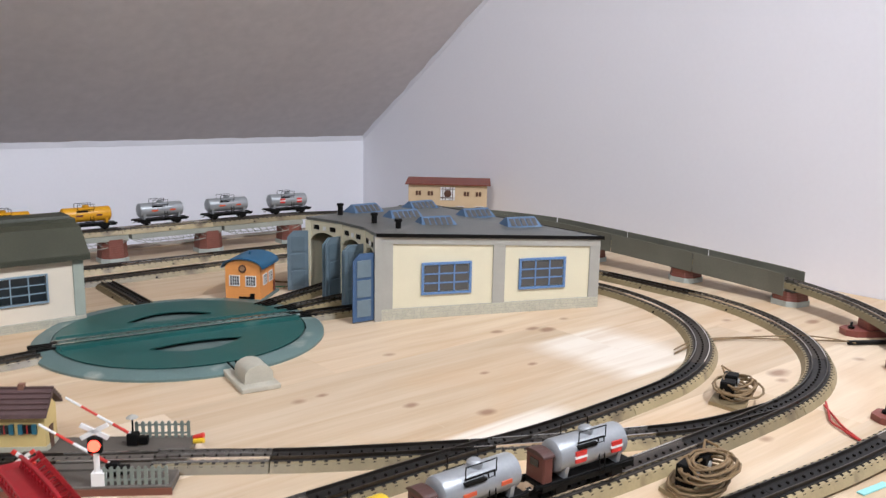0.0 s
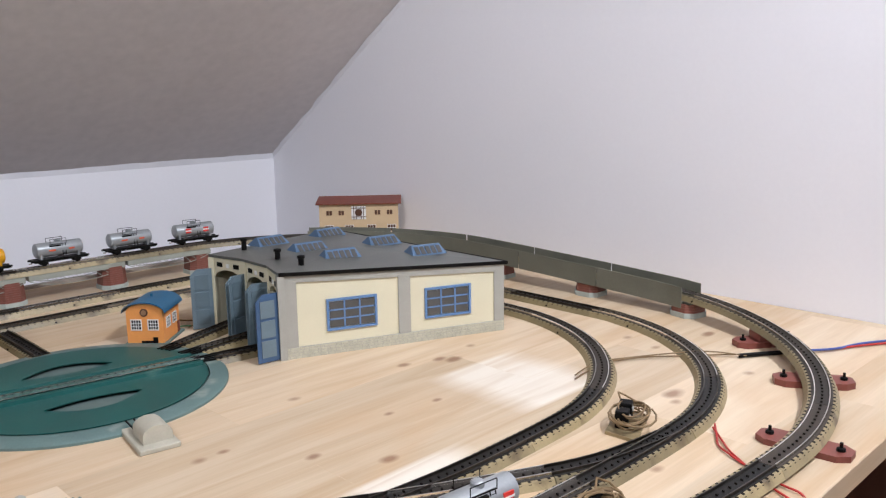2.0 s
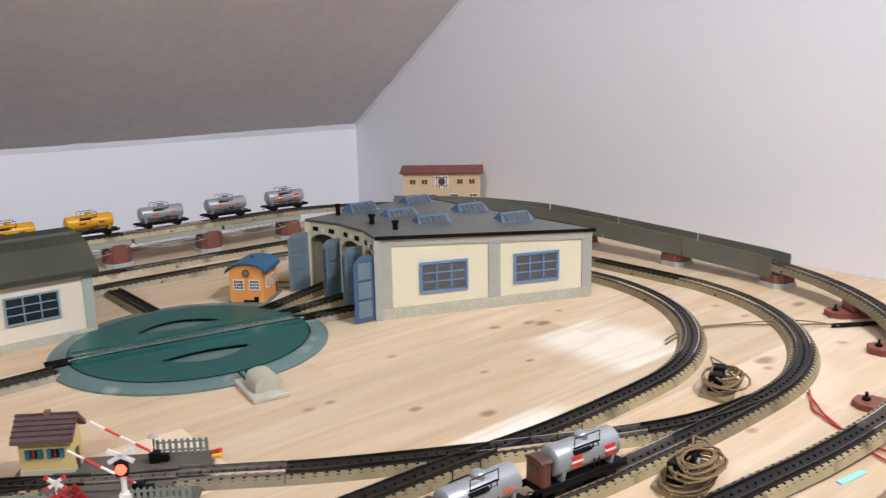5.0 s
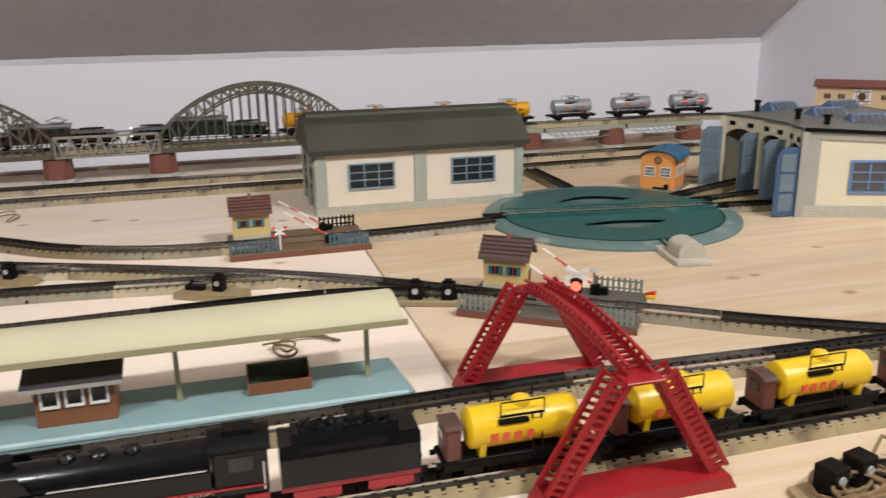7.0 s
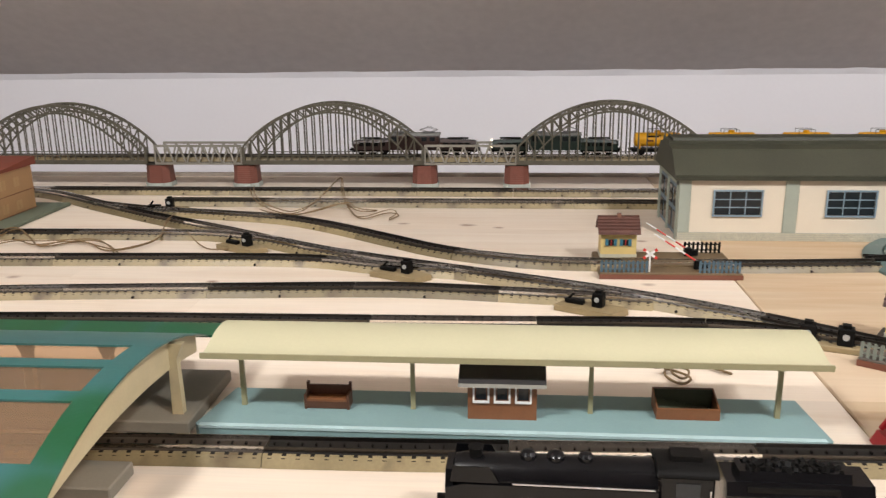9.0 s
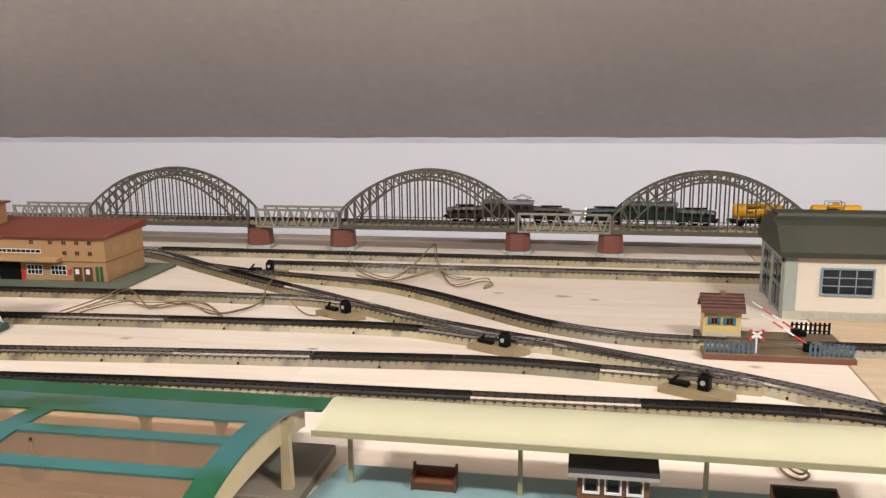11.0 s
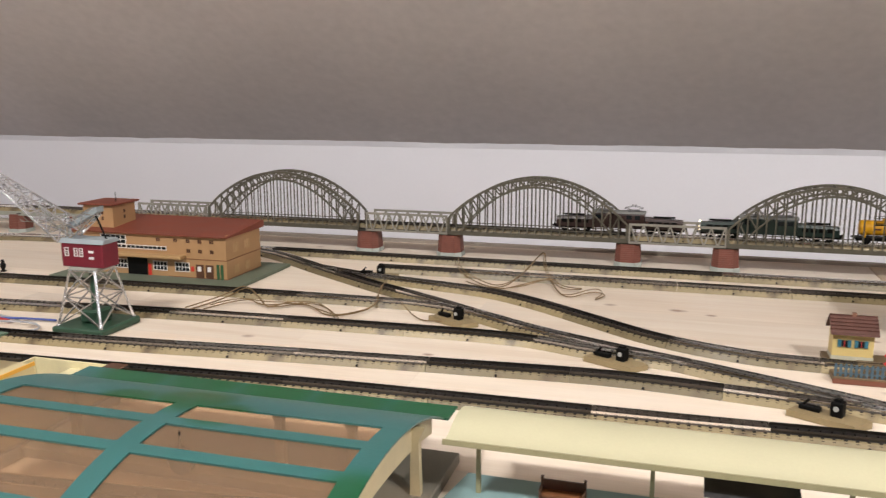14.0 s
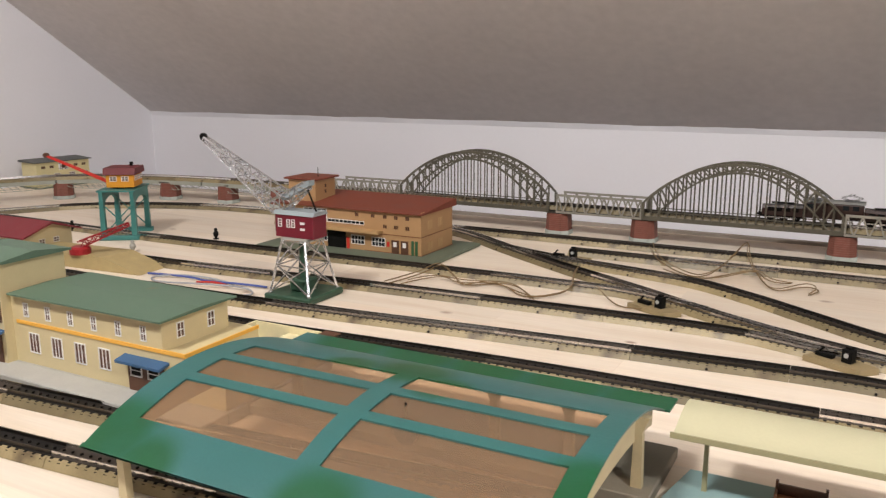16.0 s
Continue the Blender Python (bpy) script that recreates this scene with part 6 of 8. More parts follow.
    part("roof", prism(bmesh.new(), [(-0.016, 0.1280), (-0.016, 0.1305), (0.033, 0.1365), (0.082, 0.1305), (0.082, 0.1280)], -0.197, -0.079, "x"), STGREEN, c, "green roof with rusty edges")
    for k in range(3):
        grid_window(c, Matrix.Translation((-0.180 + 0.035 * k, -0.010, 0.060)), 0.022, 0.050, 3, 4, DARKBROWN, DARKGLASS, bar=0.0016, edge=0.0014, depth=0.001, name="tall_window")
    d = part("doorway", B(-0.150, -0.092, -0.0115, -0.009, 0.012, 0.046), DARKBROWN, c, "dark brown doors")
    grid_window(d, Matrix.Translation((-0.115, -0.0115, 0.030)), 0.017, 0.012, 1, 2, WHITE, MATTBLACK, bar=0.001, edge=0.0012, depth=0.001)
    part("awning", prism(bmesh.new(), [(-0.026, 0.0455), (-0.026, 0.0485), (-0.010, 0.0515), (-0.010, 0.0485)], -0.158, -0.086, "x"), mat("awning_blue", (0.035, 0.10, 0.21)), c, "blue awning")
    part("wing", B(-0.45, -0.190, 0.002, 0.112, 0.012, 0.092), STYELLOW, t)
    part("roof", prism(bmesh.new(), [(-0.006, 0.0925), (-0.006, 0.0945), (0.050, 0.0965), (0.120, 0.0945), (0.120, 0.0925)], -0.455, -0.197, "x"), STGREEN, t)
    return t


cream_station()


# ---------------------------------------------------------------- tan goods station with red roof
def goods_station():
    t = thing("goods_station", pose(-1.145, 1.158, 0), "tan litho goods station with rust-red roof and tower", "station")
    part("base", B(-0.22, 0.166, -0.030, 0.178, 0, 0.006, bevel=0.001), STEPGREEN, t, "grey-green base plate")
    H = 0.082
    part("wall", B(-0.20, 0.122, 0.020, 0.142, 0.006, H), TAN, t, "tan printed walls")
    part("roof", prism(bmesh.new(), [(0.014, H), (0.014, H + 0.002), (0.146, H + 0.014), (0.150, H + 0.012), (0.150, H)], -0.205, 0.127, "x"), REDROOF, t, "rust-red sloping roof")
    part("gable", B(0.1205, 0.1222, 0.022, 0.140, H, H + 0.004), TAN, t)
    # loading canopy
    part("canopy", B(-0.20, 0.040, 0.002, 0.0205, 0.0415, 0.0475, bevel=0.0008), mat("canopy_tan", (0.44, 0.27, 0.12)), t, "tan loading canopy")
    # strip windows
    grid_window(t, Matrix.Translation((-0.20, 0.020, 0.0535)), 0.115, 0.0075, 12, 1, WHITE, DARKGLASS, bar=0.0012, edge=0.0010, depth=0.0008)
    grid_window(t, Matrix.Translation((-0.085, 0.020, 0.0535)), 0.085, 0.0075, 9, 1, WHITE, DARKGLASS, bar=0.0012, edge=0.0010, depth=0.0008)
    grid_window(t, Matrix.Translation((-0.140, 0.020, 0.0610)), 0.055, 0.0175, 5, 2, WHITE, DARKGLASS, bar=0.0012, edge=0.0010, depth=0.0008)
    for x in (-0.020, 0.016, 0.042, 0.066, 0.090):
        for k, z in ((0, 0.070), (1, 0.052)):
            if k and x < 0.03:
                continue
            for dx in (0, 0.0042):
                part("window", B(x + dx, x + dx + 0.0030, 0.0190, 0.0204, z, z + 0.0065), DARKBROWN, t)
    for x in (-0.115, -0.030, 0.016):
        grid_window(t, Matrix.Translation((x, 0.020, 0.016)), 0.030, 0.0175, 4, 2, WHITE, DARKGLASS, bar=0.0012, edge=0.0010, depth=0.0008)
    part("gate", B(-0.084, -0.042, 0.0185, 0.0204, 0.006, 0.038), MATTBLACK, t, "black loading gate")
    part("door", B(-0.040, -0.034, 0.0185, 0.0204, 0.006, 0.028), BRIGHTRED, t, "red door")
    for x in (0.060, 0.080):
        d = part("door", B(x, x + 0.015, 0.0185, 0.0204, 0.006, 0.031), DARKBROWN, t, "dark brown door")
        part("pane", B(x + 0.004, x + 0.011, 0.0178, 0.0190, 0.019, 0.028), WHITE, d)
    for x in (0.102, 0.110):
        part("shutter", B(x, x + 0.005, 0.0185, 0.0204, 0.006, 0.033), mat("shutter_green", (0.03, 0.10, 0.04)), t, "green shutter")
    part("letter_box", B(0.050, 0.055, 0.0182, 0.0204, 0.018, 0.027), BRIGHTRED, t)
    for z in (0.040, 0.006):
        part("band", B(0.0, 0.1228, 0.0192, 0.0204, z, z + 0.0012), WOODBROWN, t)
        part("band", B(0.1215, 0.1230, 0.020, 0.142, z, z + 0.0012), WOODBROWN, t)
    for y in (0.045, 0.085):
        for z in (0.012, 0.052):
            for dy in (0, 0.009):
                part("window", B(0.1212, 0.1226, y + dy, y + dy + 0.0075, z, z + 0.016), mat("ghost_window", (0.47, 0.30, 0.15)), t)
    tw = part("tower", B(-0.190, -0.125, 0.040, 0.105, H, 0.128), TAN, t, "tan square tower")
    part("tower_roof", B(-0.197, -0.118, 0.033, 0.112, 0.128, 0.1315, bevel=0.001), REDROOF, tw, "red flat tower roof")
    for z in (0.100, 0.111):
        part("window", B(-0.150, -0.146, 0.0388, 0.0404, z, z + 0.0065), DARKBROWN, tw)
        part("window", B(-0.1255, -0.1244, 0.070, 0.075, z, z + 0.0065), DARKBROWN, tw)
    part("aerial", R((-0.14, 0.07, 0.1315), (-0.14, 0.07, 0.150), 0.0007, 5), MATTBLACK, tw)
    return t


goods_station()


# ---------------------------------------------------------------- cranes
def lattice_beam(bm, a, b, w0, w1, n, r):
    """A square lattice beam from a to b."""
    a, b = Vector(a), Vector(b)
    d = (b - a).normalized()
    s = d.cross(Vector((0, 0, 1))).normalized()
    u = s.cross(d)
    prev = None
    for i in range(n + 1):
        f = i / n
        c, w = a.lerp(b, f), w0 + (w1 - w0) * f
        q = [c + s * w * p + u * w * k for p, k in ((-1, -1), (1, -1), (1, 1), (-1, 1))]
        if prev:
            for k in range(4):
                rod(bm, prev[k], q[k], r, 4)
                rod(bm, prev[k], q[(k + 1) % 4] if i % 2 else q[k - 1], r * 0.7, 4)
                rod(bm, q[k], q[(k + 1) % 4], r * 0.7, 4)
        prev = q
    return bm


def tower_crane():
    t = thing("tower_crane", pose(-1.062, 0.884, 0, 0, 0, 0), "harbour crane with silver lattice tower and jib and dark-red cab", "crane")
    part("base", B(-0.043, 0.043, -0.043, 0.043, 0, 0.010, bevel=0.002), CRANEGREEN, t, "dark green base plate")
    part("motor", B(-0.016, 0.016, -0.016, 0.016, 0.010, 0.030, bevel=0.003), CRANEGREEN, t, "dark green motor housing")
    lo, hi, z0, z1 = 0.036, 0.021, 0.010, 0.090
    cs = [(-1, -1), (1, -1), (1, 1), (-1, 1)]
    for k, (sx, sy) in enumerate(cs):
        part("leg", R((sx * lo, sy * lo, z0), (sx * hi, sy * hi, z1), 0.0022, 4), STEEL, t, "silver tower leg")
        tx, ty = cs[(k + 1) % 4]
        for f, g in ((0.02, 0.52), (0.52, 0.98)):
            for p, q in ((f, g), (g, f)):
                wa, wb = lo + (hi - lo) * p, lo + (hi - lo) * q
                part("brace", R((sx * wa, sy * wa, z0 + (z1 - z0) * p), (tx * wb, ty * wb, z0 + (z1 - z0) * q), 0.0013, 4), STEEL, t)
        for f in (0.52, 0.98):
            w = lo + (hi - lo) * f
            part("brace", R((sx * w, sy * w, z0 + (z1 - z0) * f), (tx * w, ty * w, z0 + (z1 - z0) * f), 0.0013, 4), STEEL, t)
        part("bolt", lathe(bmesh.new(), [(0.0032, 0), (0.0032, 0.002), (0.0015, 0.003)], 10, "z", (sx * lo, sy * lo, 0.010)), STEEL, t)
    part("mast", R((0, 0, 0.03), (0, 0, 0.092), 0.005, 10), CRANEGREEN, t)
    part("turn_plate", B(-0.024, 0.024, -0.020, 0.020, 0.090, 0.0935), GREY, t)
    c = part("cab", B(-0.036, 0.034, -0.017, 0.017, 0.0935, 0.128, bevel=0.001), CRANECAB, t, "dark-red cab")
    part("roof", prism(bmesh.new(), [(-0.019, 0.128), (0.019, 0.128), (0.014, 0.1335), (-0.014, 0.1335)], -0.038, 0.036, "x"), CRANEROOF, c, "grey cab roof")
    for x, w in ((-0.030, 0.007), (-0.014, 0.006), (-0.005, 0.006)):
        grid_window(c, Matrix.Translation((x, -0.017, 0.109)), w, 0.0125, 1, 3, WHITE, DARKBROWN, bar=0.001, edge=0.001, depth=0.001)
    for x, z in ((0.011, 0.115), (0.011, 0.106)):
        part("window", B(x, x + 0.008, -0.018, -0.0165, z, z + 0.0035), WHITE, c)
    part("ladder", R((-0.041, -0.010, 0.10), (-0.041, -0.010, 0.13), 0.001, 5), STEEL, c)
    part("jib", lattice_beam(bmesh.new(), (-0.034, 0, 0.141), (-0.176, -0.008, 0.234), 0.0155, 0.0036, 8, 0.0017), STEEL, t, "silver lattice jib")
    part("counter_jib", lattice_beam(bmesh.new(), (-0.038, 0, 0.138), (0.014, 0, 0.172), 0.012, 0.006, 4, 0.0015), STEEL, t)
    part("counterweight", prism(bmesh.new(), [(-0.030, 0.146), (0.022, 0.172), (0.022, 0.180), (-0.030, 0.152)], -0.007, 0.007, "y"), CRANEROOF, t)
    part("strut", R((0.012, 0, 0.170), (0.030, 0, 0.130), 0.0014, 6), MATTBLACK, t)
    part("pulley", lathe(bmesh.new(), [(0.006, -0.0025), (0.006, 0.0025)], 12, "y", (-0.178, -0.008, 0.237)), MATTBLACK, t)
    return t


tower_crane()


def portal_crane():
    t = thing("portal_crane", pose(-1.685, 1.095, 0, 0, 0, 32), "teal portal crane with orange cab and red jib", "crane")
    t.scale = (1.18, 1.18, 1.12)
    for y in (-0.040, 0.040):
        part("sill", B(-0.034, 0.034, y - 0.007, y + 0.007, 0, 0.008, bevel=0.001), PORTAL, t, "teal wheel sill")
        for x in (-0.026, 0.026):
            part("leg", prism(bmesh.new(), [(x - 0.0045, 0.008), (x + 0.0045, 0.008), (x + 0.0035, 0.072), (x - 0.0035, 0.072)], y - 0.004, y + 0.004, "y"), PORTAL, t, "teal portal leg")
        for a, b in ((-1, 1), (1, -1)):
            part("brace", R((a * 0.024, y, 0.012), (b * 0.024, y, 0.064), 0.0013, 4), PORTAL, t)
    for x in (-0.026, 0.026):
        pr = [(-0.045, 0.088), (0.045, 0.088), (0.045, 0.060), (0.036, 0.060)] + [(0.036 * math.cos(radians(a)), 0.060 + 0.016 * math.sin(radians(a))) for a in range(20, 180, 20)] + [(-0.036, 0.060), (-0.045, 0.060)]
        part("portal_frame", prism(bmesh.new(), pr, x - 0.003, x + 0.003, "x"), PORTAL, t, "teal arched portal frame")
    part("platform", B(-0.032, 0.032, -0.046, 0.046, 0.088, 0.091), PORTAL, t)
    part("turntable_ring", R((0, 0, 0.091), (0, 0, 0.094), 0.022, 16), MATTBLACK, t)
    c = part("cab", B(-0.020, 0.026, -0.026, 0.026, 0.094, 0.118), mat("cab_orange", (0.70, 0.29, 0.02)), t, "orange-yellow cab")
    for y in (-0.018, -0.002, 0.012):
        grid_window(c, Matrix.Translation((0.026, y, 0.105)) @ Matrix.Rotation(radians(90), 4, "Z"), 0.010, 0.009, 2, 2, WHITE, DARKBROWN, bar=0.001, edge=0.0008, depth=0.001)
    for x in (-0.014, 0.006):
        grid_window(c, Matrix.Translation((x, -0.026, 0.105)), 0.012, 0.009, 2, 2, WHITE, DARKBROWN, bar=0.001, edge=0.0008, depth=0.001)
    part("roof", prism(bmesh.new(), [(-0.030, 0.117), (0.030, 0.117), (0.026, 0.129), (-0.026, 0.129)], -0.024, 0.030, "x"), mat("cab_roof_red", (0.14, 0.018, 0.022)), c, "dark-red cab roof")
    part("chimney", B(0.010, 0.015, 0.012, 0.017, 0.128, 0.136), MATTBLACK, c)
    bm = bmesh.new()
    for y in (-0.006, 0.006):
        rod(bm, (-0.018, y, 0.098), (-0.125, y * 0.4, 0.150), 0.0022, 4)
    for i in range(8):
        f = i / 8
        rod(bm, Vector((-0.018, -0.006, 0.098)).lerp(Vector((-0.125, -0.0024, 0.150)), f), Vector((-0.018, 0.006, 0.098)).lerp(Vector((-0.125, 0.0024, 0.150)), f + 0.1), 0.001, 4)
    part("jib", bm, BRIGHTRED, t, "red jib")
    part("pulley", lathe(bmesh.new(), [(0.0045, -0.004), (0.0045, 0.004)], 10, "y", (-0.126, 0, 0.151)), DARKBROWN, t)
    return t


portal_crane()


def goods_ramp():
    t = thing("loading_ramp", pose(-1.50, 0.885, 0, 0, 0, 4), "tan loading ramp with a small red hand crane", "loading ramp")
    part("ramp", prism(bmesh.new(), [(-0.17, 0), (0.11, 0), (0.03, 0.024), (-0.17, 0.024)], -0.035, 0.035, "y"), SAND, t, "sand-coloured sloping ramp")
    c = thing("hand_crane", pose(-1.530, 0.858, 0.024, 0, 0, 35), "small red metal hand crane on the loading ramp", "crane")
    part("foot", lathe(bmesh.new(), [(0.018, 0), (0.018, 0.010), (0.014, 0.013)], 18), RED, c)
    bm = bmesh.new()
    lattice_beam(bm, (0.0, 0, 0.016), (0.085, 0, 0.050), 0.006, 0.003, 7, 0.0015)
    part("jib", bm, RED, c, "red lattice jib")
    h = thing("goods_shed", pose(-1.76, 0.885, 0), "cream goods shed with dark-red roof", "shed")
    part("wall", B(-0.16, 0.11, -0.05, 0.05, 0, 0.048), STYELLOW, h, "cream wall")
    part("roof", prism(bmesh.new(), [(-0.062, 0.044), (-0.062, 0.047), (0.0, 0.068), (0.062, 0.047), (0.062, 0.044), (0, 0.064)], -0.175, 0.125, "x"), mat("shed_roof_red", (0.20, 0.022, 0.030)), h, "dark-red roof")
    part("gable", prism(bmesh.new(), [(-0.05, 0.048), (0.05, 0.048), (0, 0.0635)], -0.16, 0.11, "x"), STYELLOW, h)
    for y in (-0.02, 0.01):
        grid_window(h, Matrix.Translation((0.11, y, 0.026)) @ Matrix.Rotation(radians(90), 4, "Z"), 0.012, 0.010, 2, 2, WHITE, DARKBROWN, bar=0.001, edge=0.0008, depth=0.001)


goods_ramp()


def halt_building(m, label, wall, roof, k=1.0, wide=1.0):
    """A small two-storey halt building with a lean-to roof."""
    t = thing("halt_building", m, label, "station", "halt buildings")
    L, D, H = 0.098, 0.045, 0.112
    t.scale = (wide, wide, k)
    part("wall", B(-L, L, -D, D, 0, H), wall, t, "printed wall")
    part("roof", prism(bmesh.new(), [(-D - 0.008, H), (-D - 0.008, H + 0.0025), (D, H + 0.010), (D + 0.006, H + 0.009), (D + 0.006, H)], -L - 0.008, L + 0.008, "x"), roof, t, "low sloping roof")
    for x in (-0.080, -0.050, 0.040, 0.070):
        for dx in (0, 0.0075):
            part("window", B(x + dx, x + dx + 0.006, -D - 0.0012, -D + 0.0004, 0.085, 0.096), DARKBROWN, t)
    c = part("clock_panel", B(-0.018, 0.018, -D - 0.0014, -D + 0.0004, 0.074, 0.107), WHITE, t, "pale gridded clock panel")
    part("clock", lathe(bmesh.new(), [(0.009, -0.0012), (0.009, 0.001)], 18, "y", (0, -D - 0.0016, 0.091)), DARKBROWN, c, "round dark clock")
    for x in (-0.012, -0.006, 0.006, 0.012):
        part("bar", B(x - 0.0008, x + 0.0008, -D - 0.0022, -D - 0.001, 0.074, 0.107), DARKBROWN, c)
    for z in (0.080, 0.102):
        part("bar", B(-0.018, 0.018, -D - 0.0022, -D - 0.001, z - 0.0008, z + 0.0008), DARKBROWN, c)
    for x in (-0.085, -0.035, 0.020, 0.070):
        grid_window(t, Matrix.Translation((x, -D, 0.042)), 0.022, 0.018, 3, 2, WHITE, DARKBROWN, bar=0.0012, edge=0.001, depth=0.001)
    part("step", B(-L - 0.012, L + 0.012, -D - 0.02, D + 0.005, 0, 0.003), STEPGREEN, t)


halt_building(pose(1.357, 1.506, 0, 0, 0, -42), "tan halt building with red roof and round clock in the corner", mat("halt_tan", (0.62, 0.46, 0.28), 0.5, vary=0.06), REDROOF, 0.965, 0.965)
halt_building(pose(-2.50, 1.550, 0, 0, 0, 84), "pale yellow halt building with dark roof by the gable wall", mat("halt_yellow", (0.66, 0.58, 0.32), 0.5, vary=0.06), mat("halt_roof_dark", (0.08, 0.085, 0.08), 0.5, vary=0.2), 0.66, 0.86)


def figurine(x, y, material, label):
    bm = lathe(bmesh.new(), [(0.0058, 0), (0.0058, 0.0015), (0.0022, 0.003), (0.0052, 0.0085), (0.0058, 0.0125), (0.0042, 0.0155), (0.0026, 0.0168), (0.0036, 0.0195), (0.0026, 0.0222), (0.0006, 0.0232)], 12)
    ob = tagged(part("figurine", bm, material, None, "", True), label, "figurine", "figurines")
    ob.location = (x, y, 0)


figurine(-1.490, 1.150, MATTBLACK, "small plain dark toy figurine on the bare board")
figurine(-1.545, 0.985, GREY, "small plain grey toy figurine beside the ramp")
figurine(-1.830, 1.075, MATTBLACK, "small plain dark toy figurine near the crane")


# ---------------------------------------------------------------- turnout motors with lanterns
LENSGREY = mat("lens_grey", (0.42, 0.42, 0.40), 0.3, vary=0.1)


def turnout_motor(x, y, turn, side=1):
    t = thing("turnout_motor", pose(x, y, 0, 0, 0, turn), "beige tin turnout motor box with black signal lantern", "turnout motor", "turnout motors")
    part("box", prism(bmesh.new(), [(-0.036, -0.017), (0.032, -0.017), (0.042, 0.008), (0.036, 0.012), (-0.030, 0.012)], 0, 0.0072, "z"), mat("motor_beige", (0.29, 0.22, 0.115), 0.5, vary=0.2, scale=30), t, "beige tin box")
    part("lever", B(-0.028, -0.006, -0.006, 0.002, 0.0072, 0.0125, bevel=0.0008), MATTBLACK, t)
    part("lever_knob", R((-0.024, -0.002, 0.0125), (-0.018, -0.004, 0.019), 0.0015, 6), MATTBLACK, t)
    l = part("lantern", B(0.004, 0.0165, -0.006, 0.0055, 0.0072, 0.0235, bevel=0.001), MATTBLACK, t, "black lantern")
    part("lens", lathe(bmesh.new(), [(0.0028, -0.001), (0.0028, 0.001)], 12, "y", (0.0102, -0.0062, 0.0165)), LENSGREY, l, "white lantern disc")
    part("cap", B(0.0068, 0.0138, -0.003, 0.003, 0.0235, 0.0265), MATTBLACK, l)


for x, y, a in ((-0.785, 1.298, 0), (-0.568, 1.055, -28), (-0.322, 0.932, -26), (-0.093, 0.814, -27)):
    turnout_motor(x, y - 0.004, a)


def lantern_pair(x, y, turn):
    t = thing("signal_lanterns", pose(x, y, 0, 0, 0, turn), "two black turnout lanterns on a beige tin box", "signal lantern", "signal lanterns")
    part("box", B(-0.034, 0.034, -0.010, 0.012, 0, 0.0065, bevel=0.001), mat("motor_beige", (0.29, 0.22, 0.115)), t)
    for s in (-0.017, 0.017):
        l = part("lantern", B(s - 0.0075, s + 0.0075, -0.007, 0.007, 0.0065, 0.024, bevel=0.001), MATTBLACK, t, "black lantern")
        part("lens", lathe(bmesh.new(), [(0.0032, -0.001), (0.0032, 0.001)], 12, "y", (s, -0.0072, 0.016)), LENSGREY, l)
        part("cap", B(s - 0.004, s + 0.004, -0.004, 0.004, 0.024, 0.027), MATTBLACK, l)


lantern_pair(0.128, 0.712, -20)


def hose(pts, r, n=6):
    """One bent wire through points, as a closed round tube."""
    bm = bmesh.new()
    rings = []
    for i, p in enumerate(pts):
        d = (pts[min(i + 1, len(pts) - 1)] - pts[max(i - 1, 0)]).normalized()
        u = d.cross(Vector((0, 0, 1))).normalized()
        w = d.cross(u)
        rings.append([bm.verts.new(p + r * (math.cos(6.2832 * k / n) * u + math.sin(6.2832 * k / n) * w)) for k in range(n)])
    for a, b in zip(rings, rings[1:]):
        for k in range(n):
            bm.faces.new((a[k], a[(k + 1) % n], b[(k + 1) % n], b[k]))
    bm.faces.new(rings[0][::-1])
    bm.faces.new(rings[-1])
    return bm


def wire_coil(x, y, seed, turn, label, n=10):
    """A loose coil of brown wire round a black switch."""
    rng = random.Random(seed)
    t = thing("coiled_switch", pose(x, y, 0, 0, 0, turn), label, "turnout switch", "coiled switches")
    part("base", prism(bmesh.new(), [(-0.045, -0.02), (0.03, -0.02), (0.05, 0.012), (-0.03, 0.018)], 0, 0.004, "z"), mat("motor_beige", (0.29, 0.22, 0.115)), t)
    for s in (-0.012, 0.014):
        l = part("lantern", B(s - 0.008, s + 0.008, -0.006, 0.009, 0.004, 0.024, bevel=0.001), MATTBLACK, t, "black lantern")
        part("lens", lathe(bmesh.new(), [(0.0030, -0.001), (0.0030, 0.001)], 12, "y", (s, -0.0063, 0.016)), LENSGREY, l)
    for k in range(n):
        a0, r = rng.uniform(0, 6.28), rng.uniform(0.018, 0.036)
        cx, cy = rng.uniform(-0.008, 0.008), rng.uniform(-0.016, 0.0)
        tilt = rng.uniform(-0.4, 0.5)
        pts = [Vector((cx + r * math.cos(a0 + i * 0.5), cy + 0.62 * r * math.sin(a0 + i * 0.5), 0.006 + 0.0013 * k + 0.010 * abs(math.sin(a0 + i * 0.5)) * tilt + 0.002)) for i in range(13)]
        part("wire_loop", hose(pts, 0.0012), WIRE, t, "brown wire loop", True)
    pts = [Vector((0.026, 0.0, 0.006)), Vector((0.040, 0.010, 0.013)), Vector((0.056, 0.016, 0.018)), Vector((0.070, 0.010, 0.010)), Vector((0.066, -0.004, 0.005)), Vector((0.048, -0.010, 0.003))]
    part("wire_loop", hose(pts, 0.0012), WIRE, t, "", True)


